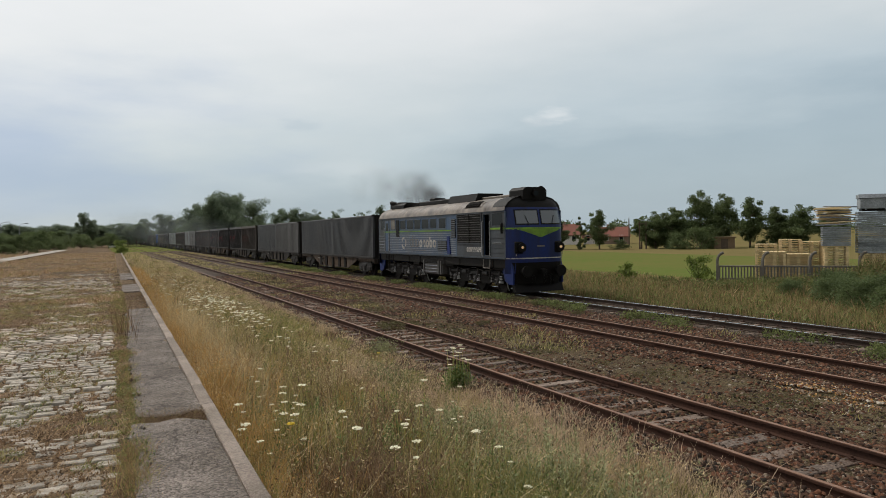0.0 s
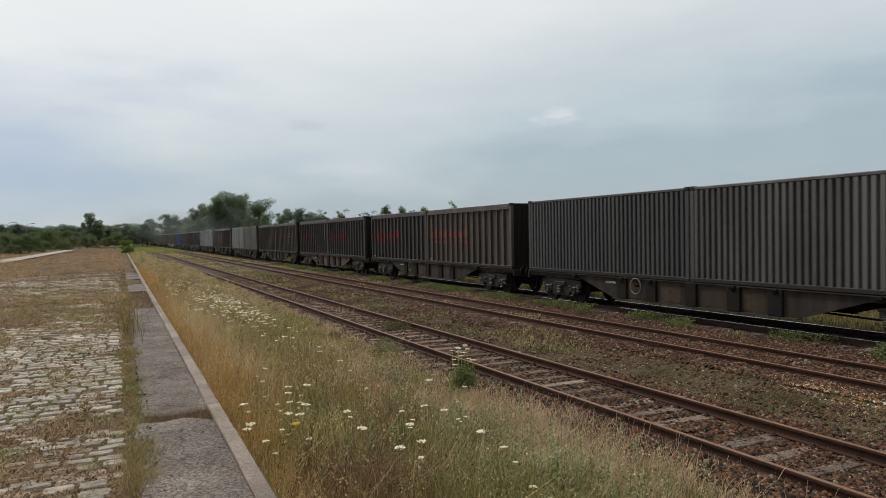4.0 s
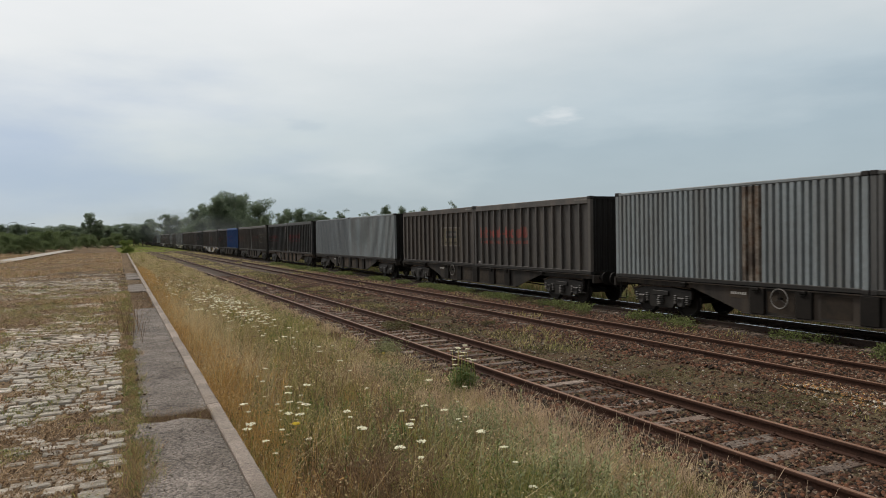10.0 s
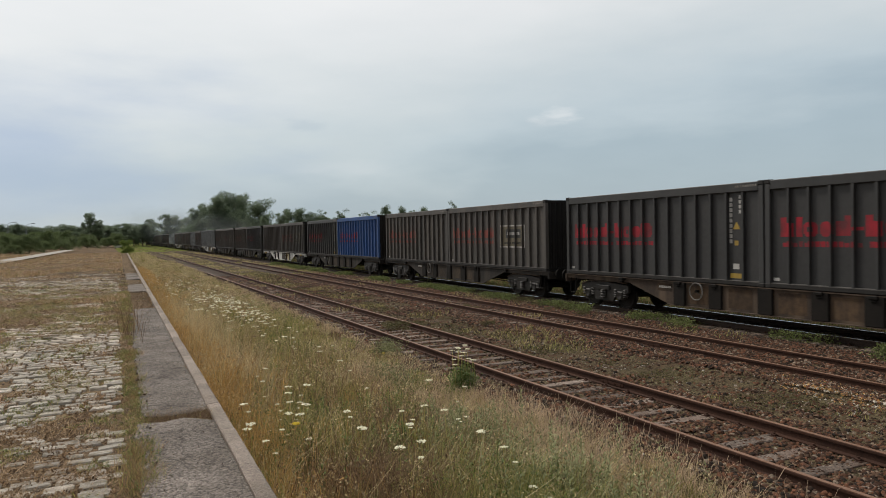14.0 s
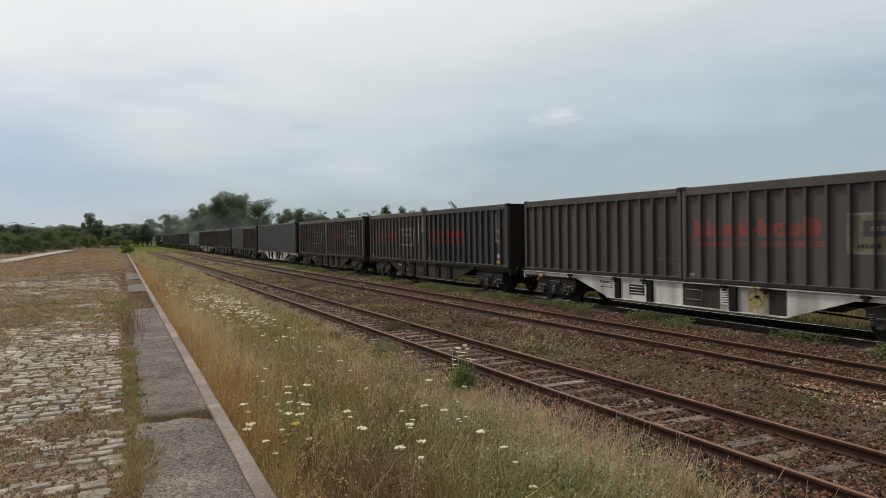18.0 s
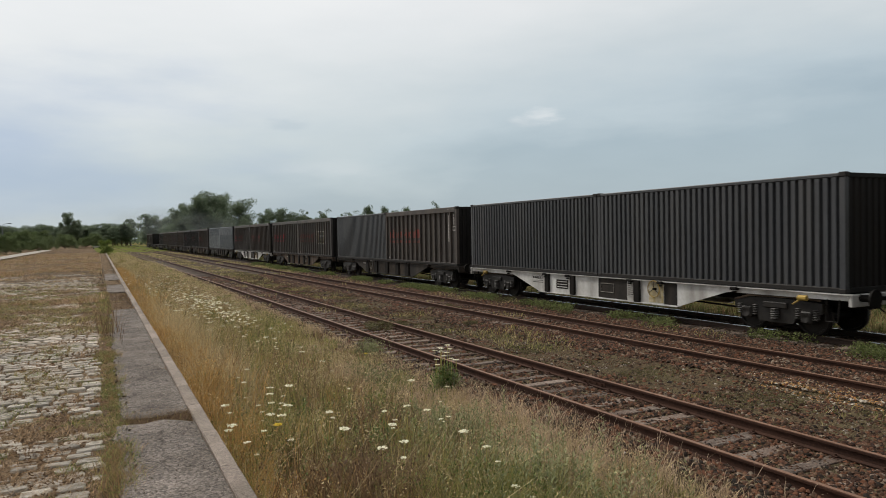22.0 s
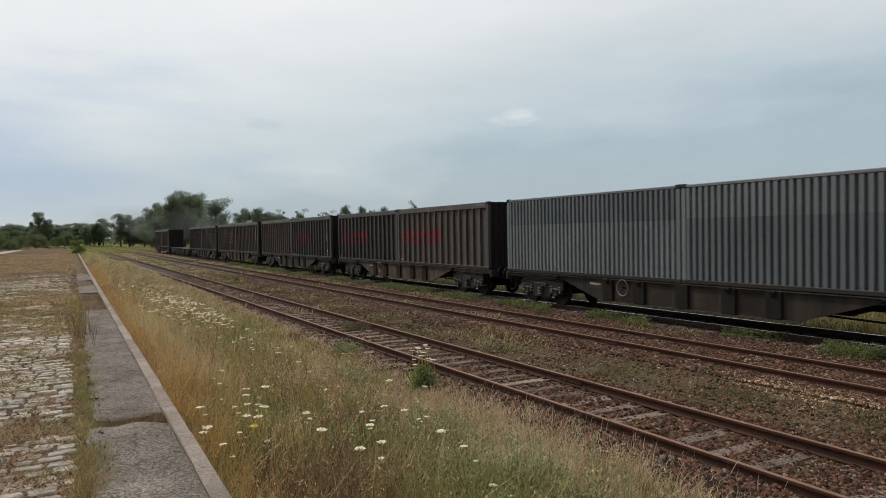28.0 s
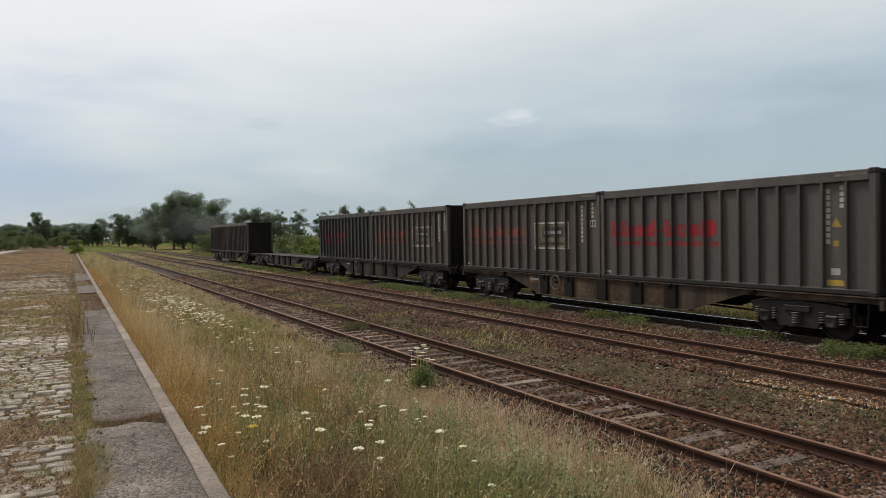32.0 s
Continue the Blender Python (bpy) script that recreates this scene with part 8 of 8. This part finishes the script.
def path_patch():
    y = spread(5, 60, 1.6)
    x = 10.2 + .4 * math.sin(y * .25) + rng.normal(0, .75)
    if lumps(x, y, 1.3, 48.0) + .5 * lumps(x, y, .4, 49.0) < .0:
        return None, None, None
    return x, y, .5 + .5 * rng.random()


blades("track_grass", "low sparse grass between the tracks", "grass_green", 5500, between, .30, .004, .9)
leaf_patch("path_moss", "olive moss and tiny weeds on the trodden path", "moss", 26000, path_patch, .05, .013)
blades("track_straw", "dry low grass between the tracks", "grass_straw", 3500, between, .22, .003, .9)
leaf_patch("track_weeds", "row of low green weeds beside the running track", "leaf_mid", 16000, strip, .42, .022)


def meadow():
    y = rng.uniform(3, 130) if rng.random() < .4 else spread(5, 60, 1.0)
    x = 19.9 + 13 * rng.random() ** 1.5
    return x, y, .55 + .45 * max(-.6, lumps(x, y, 4.0, 51.0)) + (.25 if 21 < x < 29 else 0)


blades("meadow_grass", "rough meadow grass beyond the running track", "meadow_green", 26000, meadow, .5, .005, .5)
blades("meadow_straw", "dry reddish grass in the meadow", "meadow_olive", 28000, meadow, .58, .0045, .6)
blades("meadow_seed_grass", "tan seed grass in the meadow beyond the running track", "reddish_grass", 7000, meadow, .62, .0045, .6)
leaf_patch("meadow_weeds", "green weeds in the meadow", "weed_green", 12000, meadow, .45, .03)


def thicket():
    x = rng.uniform(28.5, 42)
    y = 69.2 - x * 1.17 - rng.uniform(1.0, 9.0)
    k = lumps(x, y, 2.0, 52.0)
    if x < 33 and (k < .1 or rng.random() < .6):
        return None, None, None
    return x, y, max(.25, .75 + .7 * k) * min(1, max(.3, (x - 31.5) / 6))


leaf_patch("tall_weeds", "thick green weeds in front of the concrete fence", "leaf_mid", 30000, thicket, 1.5, .04)
blades("tall_stems", "tall stems in the weeds by the fence", "meadow_olive", 11000, thicket, 1.7, .006, .3, "weeds")


def paving(y0, y1, thick, seed, power=1.5):
    """Places between the setts where weeds have taken hold; thick lets more of them in."""
    def f():
        y = spread(y0, y1, power)
        x = edge_x(y) - .62 - (1.4 + .16 * y) * rng.random()
        p = lumps(x, y, .9, seed) + .7 * lumps(x, y, .28, seed + 1) + .35 * overgrown(y) + thick
        if p < .15:
            return None, None, None
        return x, y, .6 + .5 * min(1, max(0, p))
    return f


def weed_strip():
    y = spread(4.2, 24, 1.3)
    u = rng.normal(-.73, .075)
    if u > -.58 or lumps(u, y, .5, 64.0) + .3 * lumps(y, u, .12, 66.0) < -.25:
        return None, None, None
    return edge_x(y) + u, y, .45 + .9 * max(0, lumps(u, y, .6, 65.0)) + .1 * rng.random()


def gap_tuft():
    y = rng.normal(6.78, .13) if rng.random() < .7 else rng.uniform(17.6, 23.4)
    u = -rng.uniform(.1, .66)
    return edge_x(y) + u, y, .5 + .4 * rng.random()


def kerb_joint():
    y = spread(5, 40, 1.4)
    if lumps(y, 0, .5, 68.0) < .12:
        return None, None, None
    return edge_x(y) - rng.normal(.125, .012), y, .4 + .4 * rng.random()


blades("paving_litter", "dead brown stems lying over the old paving", "reddish_grass", 30000, paving(4.4, 26, .12, 61.0), .065, .0022, 3.0)
blades("paving_straw", "bleached grass stems lying over the old paving", "grass_pink", 16000, paving(4.4, 26, .1, 71.0), .07, .0018, 2.2)
blades("pavement_weeds", "low green weeds growing through the old paving", "grass_green", 19000, paving(4.4, 30, .0, 73.0), .10, .0016, 1.0)
leaf_patch("paving_leaves", "low olive weeds between the setts of the old paving", "weed_green", 24000, paving(4.4, 28, .0, 73.0), .05, .007)
leaf_patch("dead_leaves", "brown dead leaves and moss between the setts", "dead_brown", 38000, paving(4.4, 28, .16, 61.0), .03, .011)
blades("strip_weeds", "strip of green and brown weeds beside the asphalt", "grass_green", 4500, weed_strip, .12, .0016, 1.0, "weeds")
blades("strip_straw", "dry stems in the strip of weeds beside the asphalt", "reddish_grass", 6500, weed_strip, .12, .0016, .9, "weeds")
leaf_patch("strip_leaves", "small weed leaves in the strip beside the asphalt", "weed_green", 6000, weed_strip, .07, .007)
blades("gap_grass", "tuft of grass in the broken gap of the asphalt", "grass_green", 260, gap_tuft, .09, .0018, .9)
blades("gap_straw", "dead grass in the broken gap of the asphalt", "dead_brown", 4200, gap_tuft, .09, .0018, 1.2)
blades("kerb_joint_grass", "thin line of dry grass along the kerb joint", "reddish_grass", 2600, kerb_joint, .07, .0014, 1.2)
blades("tall_dead_weed", "tall dry branching weed beside the asphalt", "dead_brown", 60, lambda: (edge_x(13.2) - .72 + rng.normal(0, .12), 13.2 + rng.normal(0, .7), 1.0), .62, .0022, .5, "weeds")


def far_platform():
    y = spread(20, 120, 1.4)
    x = edge_x(min(y, 92)) - .7 - (2 + .22 * y) * rng.random()
    if lumps(x, y, 2.2, 46.0) + .5 * lumps(x, y, .6, 47.0) < (.12 if y < 40 else -.2) or y < 36 and rng.random() > overgrown(y) * .9:
        return None, None, None
    return x, y, .5 + .5 * max(-.5, lumps(x, y, 5.0, 63.0))


blades("platform_straw", "dry red-brown grass over the far paving", "reddish_grass", 30000, far_platform, .22, .004, .8)
blades("platform_grass", "bleached grass over the far paving", "grass_pink", 26000, far_platform, .22, .004, .8)
blades("platform_green", "thin green grass over the far paving", "grass_green", 9000, far_platform, .2, .004, .7)


def far_verge():
    y = spread(40, 150, 1.2)
    x = edge_x(min(y, 92)) + .1 + rng.uniform(0, 16.0)
    if min(abs(x - c) for c in TRACKS) < 1.4 or lumps(x, y, 4.0, 45.0) < -.2:
        return None, None, None
    return x, y, (.9 if x < 6.5 else .25) * rng.uniform(.7, 1.2)


blades("far_verge_straw", "pale dry grass along the far line", "grass_straw", 9000, far_verge, .42, .005, .6)
blades("far_verge_green", "green grass along the far line", "grass_green", 6500, far_verge, .42, .005, .6)


def behind():
    y = rng.uniform(-9, 2.6)
    x = edge_x(y) + .06 + 5.3 * rng.random()
    return x, y, tall(x, y)


blades("rear_verge_straw", "dry grass in the verge behind the viewpoint", "grass_straw", 5000, behind, .85, .003, .5)
blades("rear_verge_green", "green grass in the verge behind the viewpoint", "grass_green", 6000, behind, .75, .003, .5)


def umbel_plant(seed, kind="white"):
    """A wild carrot: branching stem and flat white flower heads."""
    r = random.Random(seed)
    t = thing("wild_carrot", "wild carrot with flat white flower heads in the verge" if kind == "white" else "yellow flowering weed in the verge", "wildflower", "wildflowers in the verge")
    st = Shape()
    h = r.uniform(.78, .86)
    st.tube((0, 0, -.05), (0, 0, h * .55), .006, 5, .005)
    heads = []
    st.tube((0, 0, h * .5), (0, 0, h), .0045, 4, .003)
    heads.append(((0, 0, h), r.uniform(.036, .054)))
    for i in range(r.randint(0, 2)):
        a = r.uniform(0, 6.3)
        d = r.uniform(.08, .24)
        tip = (math.cos(a) * d, math.sin(a) * d, h * r.uniform(.70, .95))
        st.tube((0, 0, h * .5), tip, .004, 4, .003)
        heads.append((tip, r.uniform(.018, .034)))
    part("stem", st, M["grass_green"], t)
    for tip, rad in heads:
        q = []
        for k in range(52):
            a, d = rng.uniform(0, 6.3), rad * rng.random() ** .5
            c = np.array(tip) + (math.cos(a) * d, math.sin(a) * d, .012 + .25 * d * rng.uniform(-.3, .3) - .15 * d)
            s = rad * .27
            u = rng.normal(size=3) * (1, 1, .35)
            u /= np.linalg.norm(u)
            w = np.cross(u, (rng.normal() * .3, rng.normal() * .3, 1))
            w /= np.linalg.norm(w)
            q.append([c - u * s, c - w * s, c + u * s, c + w * s])
        part("flower_head", quads_mesh("flower_head", np.array(q), M["umbel" if kind == "white" else "yellow_flower"]), None, t)
    lv = []
    for k in range(40):
        z = h * rng.uniform(.1, .6)
        a = rng.uniform(0, 6.3)
        c = np.array((math.cos(a) * .06, math.sin(a) * .06, z))
        u = np.array((math.cos(a), math.sin(a), rng.uniform(-.2, .6))) * .05
        w = np.array((-math.sin(a), math.cos(a), 0)) * .012
        lv.append([c - u, c - w, c + u, c + w])
    part("leaves", quads_mesh("leaves", np.array(lv), M["weed_green"]), None, t)
    return t


def plant_flowers():
    kinds = [umbel_plant(i) for i in range(5)]
    first = set()
    r = random.Random(12)

    def put(i, x, y, k=1.0, lift=0.0):
        m = Matrix.LocRotScale((x, y, ground_z(x, y) + lift), Euler((r.uniform(-.1, .1), r.uniform(-.1, .1), r.uniform(0, 6.3))), (k, k, k))
        if i in first:
            plant(kinds[i], m)
        else:
            first.add(i)
            kinds[i].matrix_basis = m

    # near plants, placed to fit the camera's view, then the white drift further along
    for n, (x, y) in enumerate(((1.49, 9.25), (1.42, 8.43), (1.44, 8.19), (1.54, 7.74), (2.02, 9.41), (2.26, 10.18), (2.0, 9.02), (2.12, 8.78), (2.2, 9.52), (2.23, 9.26), (2.09, 8.55), (2.2, 9.88),
                              (2.44, 9.77), (2.62, 8.51), (3.34, 8.23), (3.63, 8.26), (4.31, 9.67), (2.96, 6.83), (2.32, 12.1), (2.14, 11.26), (2.68, 6.79), (3.12, 7.73), (2.42, 7.53), (3.79, 7.91),
                              (4.56, 9.15), (3.52, 11.77), (3.56, 13.1), (3.63, 6.69), (3.61, 6.21))):
        put(n % 5, x, y, r.uniform(.95, 1.05))
    for n in range(8):
        y = r.uniform(5.5, 16)
        put(n % 5, edge_x(y) + .5 + 3.0 * r.random(), y, r.uniform(.55, .75))
    big = umbel_plant(77)
    big.matrix_basis = Matrix.LocRotScale((6.0, 11.9, -.2), None, (1.1, 1.1, .85))
    for dx, dy, k in ((.12, .15, .8), (-.15, .05, .7), (.05, -.2, .75), (.22, 0, .66), (-.08, .22, .86), (.18, -.16, .7), (-.2, -.12, .62), (-.02, .08, .92), (.08, .02, 1.0), (-.1, -.02, .97), (.02, .18, .84), (.14, .06, .9), (-.06, -.1, .8)):
        plant(big, Matrix.LocRotScale((6.0 + dx, 11.9 + dy, -.2), Euler((.1 * dx, .2 * dy, 9 * k)), (1.1, 1.1, k)))
    yel = umbel_plant(55, "yellow")
    yel.matrix_basis = Matrix.LocRotScale((2.0, 8.45, -.2), None, (1.0, 1.0, .9))
    plant(yel, Matrix.LocRotScale((5.2, 14.0, -.2), None, (.8, .8, .6)))


plant_flowers()


def drift():
    """A drift of many small white flower heads further along the verge."""
    heads = []
    r = random.Random(8)
    while len(heads) < 460:
        far = r.random() < .25
        y = r.uniform(31, 50) if far else r.gauss(26.0, 3.6)
        x = edge_x(y) + (r.uniform(.3, 3.2) if far else 2.6 + r.gauss(0, .65))
        if not edge_x(y) + .2 < x < 5.8:
            continue
        heads.append((x, y, ground_z(x, y) + tall(x, y) * r.uniform(.88, 1.15), r.uniform(.032, .062)))
    q = []
    for x, y, z, rad in heads:
        for k in range(14):
            a, d = rng.uniform(0, 6.3), rad * rng.random() ** .5
            c = np.array((x + math.cos(a) * d, y + math.sin(a) * d, z + rng.uniform(-.006, .006)))
            u = rng.normal(size=3) * (1, 1, .3)
            u *= rad * .42 / np.linalg.norm(u)
            w = np.array((-u[1], u[0], rng.normal() * rad * .1))
            q.append([c - u, c - w, c + u, c + w])
    o = new("white_wildflowers", quads_mesh("white_wildflowers", np.array(q), M["umbel"]))
    tagged(o, "drift of small white wildflowers in the verge", "wildflowers", kind="stuff")


drift()


def weed_clumps():
    """Low round weeds that stand out one by one on the tracks."""
    base = None
    for x, y, k in ((8.15, 20.5, .95), (15.6, 22.3, .7), (15.9, 25.6, .8), (15.7, 24.0, .6), (16.1, 18.5, .6), (16.5, 16.4, .42), (12.5, 24.5, .7), (11.1, 20.0, .5), (15.9, 28.5, .55), (15.3, 20.6, .5)):
        m = Matrix.LocRotScale((x, y, ground_z(x, y) - .03), Euler((0, 0, k * 20)), (k, k, k * .7))
        if base is None:
            r = random.Random(3)
            base = thing("weed_clump", "low rounded clump of green weeds on the track bed", "weed", "weed clumps on the tracks")
            cs = [(r.gauss(0, .3), r.gauss(0, .3), r.uniform(.05, .35)) for _ in range(22)]
            part("stem", Shape().wire([(0, 0, -.05), (.05, .02, .3)], .015), M["bark"], base)
            part("leaves", quads_mesh("leaves", leaf_cloud(cs, [.16] * 22, 120, .024), M["moss"]), None, base)
            base.matrix_basis = m
        else:
            plant(base, m)


weed_clumps()

# a dark insect that crosses close before the camera
INSECT = thing("bumblebee", "dark furry flying bumblebee with blurred wings", "insect")
part("abdomen", Shape().lathe([(-.013, .001), (-.010, .005), (-.004, .0068), (.003, .006), (.006, .004)], (0, 0, 0), 12), M["soot"], INSECT)
part("thorax", Shape().lathe([(.004, .002), (.006, .0052), (.010, .0056), (.014, .003)], (0, 0, .001), 12), M["soot"], INSECT)
part("head", Shape().lathe([(.013, .001), (.015, .0032), (.018, .0028), (.019, .0005)], (0, 0, 0), 10), M["soot"], INSECT)
for side in (-1, 1):
    part("wing", Shape().add([(.008, side * .004, .006), (.002, side * .018, .013), (-.010, side * .016, .014), (-.006, side * .004, .007), (.008, side * .004, .0064), (.002, side * .018, .0134), (-.010, side * .016, .0144), (-.006, side * .004, .0074)],
         [[0, 1, 2, 3], [4, 5, 6, 7], [0, 1, 5, 4], [1, 2, 6, 5], [2, 3, 7, 6], [3, 0, 4, 7]]), M["soot"], INSECT)

build_setts()


def motions():
    times = [0.0, 4.0, 8.0, 12.0, 16.0, 20.0, 24.0, 28.0, 32.0]
    for ob, behind, z in ROLLING:
        walk(ob, [(t, pose(TRACKS[2], front_of_train(t) + behind, z)) for t in times])
    # wheels roll without slipping, under a quarter turn from row to row
    rolled = {}
    steps = [i / 15 for i in range(481)]
    for ob, behind, z in ROLLING:
        for w in ob.children_recursive:
            if not w.name.startswith("wheelset"):
                continue
            key = (round(w.location.y, 3), round(w.location.z, 3))
            if key not in rolled:
                y, r = w.location.y, w.location.z
                walk(w, [(t, pose(0, y, r, math.degrees((front_of_train(0) - front_of_train(t)) / r))) for t in steps])
                rolled[key] = w
            else:
                a = rolled[key].animation_data
                w.rotation_mode = "QUATERNION"
                w.animation_data_create()
                w.animation_data.action = a.action
                w.animation_data.action_slot = a.action_slot
    # smoke streams from the stack, trails behind it and spreads
    for ob, back, up, grow, side in PUFFS:
        rows = []
        for t in (0.0, .5, 1.0, 1.5, 2.0, 2.5, 3.0, 3.5, 4.5, 6.0, 16.0, 32.0):
            late = max(0.0, t - 3.0)
            k = 1 + grow * min(t, 3.0)
            y = front_of_train(t) - 9.65 + 2.2 + back * k + 1.5 * late
            rows.append((t, pose(TRACKS[2] + side * min(t, 3.0), y, 4.70 + up * (1 + .5 * grow * min(t, 3.0)) + .2 * min(late, 6), 0, 12 * math.sin(t * 1.3 + back * 3), 0)))
        walk(ob, rows)
    # the added haze sheets drift slowly along the line
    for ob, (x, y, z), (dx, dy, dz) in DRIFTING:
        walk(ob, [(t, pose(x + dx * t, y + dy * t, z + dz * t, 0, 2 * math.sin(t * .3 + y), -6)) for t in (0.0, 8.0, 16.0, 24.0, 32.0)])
    # the insect: resting on the paving behind the camera, then past the lens and away
    rest = (-.6, -1.6, TOP + .05)
    walk(INSECT, [(0.0, pose(*rest, 0, 0, -20)), (16.6, pose(*rest, 0, 0, -20)), (16.9, pose(-.35, .80, 2.70, 0, -8, -20)), (16.98, pose(.405, .904, 2.830, 0, -12, -20)), (17.0, pose(.424, .904, 2.834, 0, -12, -20)), (17.02, pose(.443, .900, 2.838, 0, -12, -20)),
                  (17.1, pose(.86, .675, 2.92, 0, -10, -35)), (17.3, pose(1.9, -.2, 3.1, 0, -8, -50)), (18.5, pose(14, -6, 4.5, 0, 0, -40)), (32.0, pose(60, -40, 6, 0, 0, -40))])


motions()
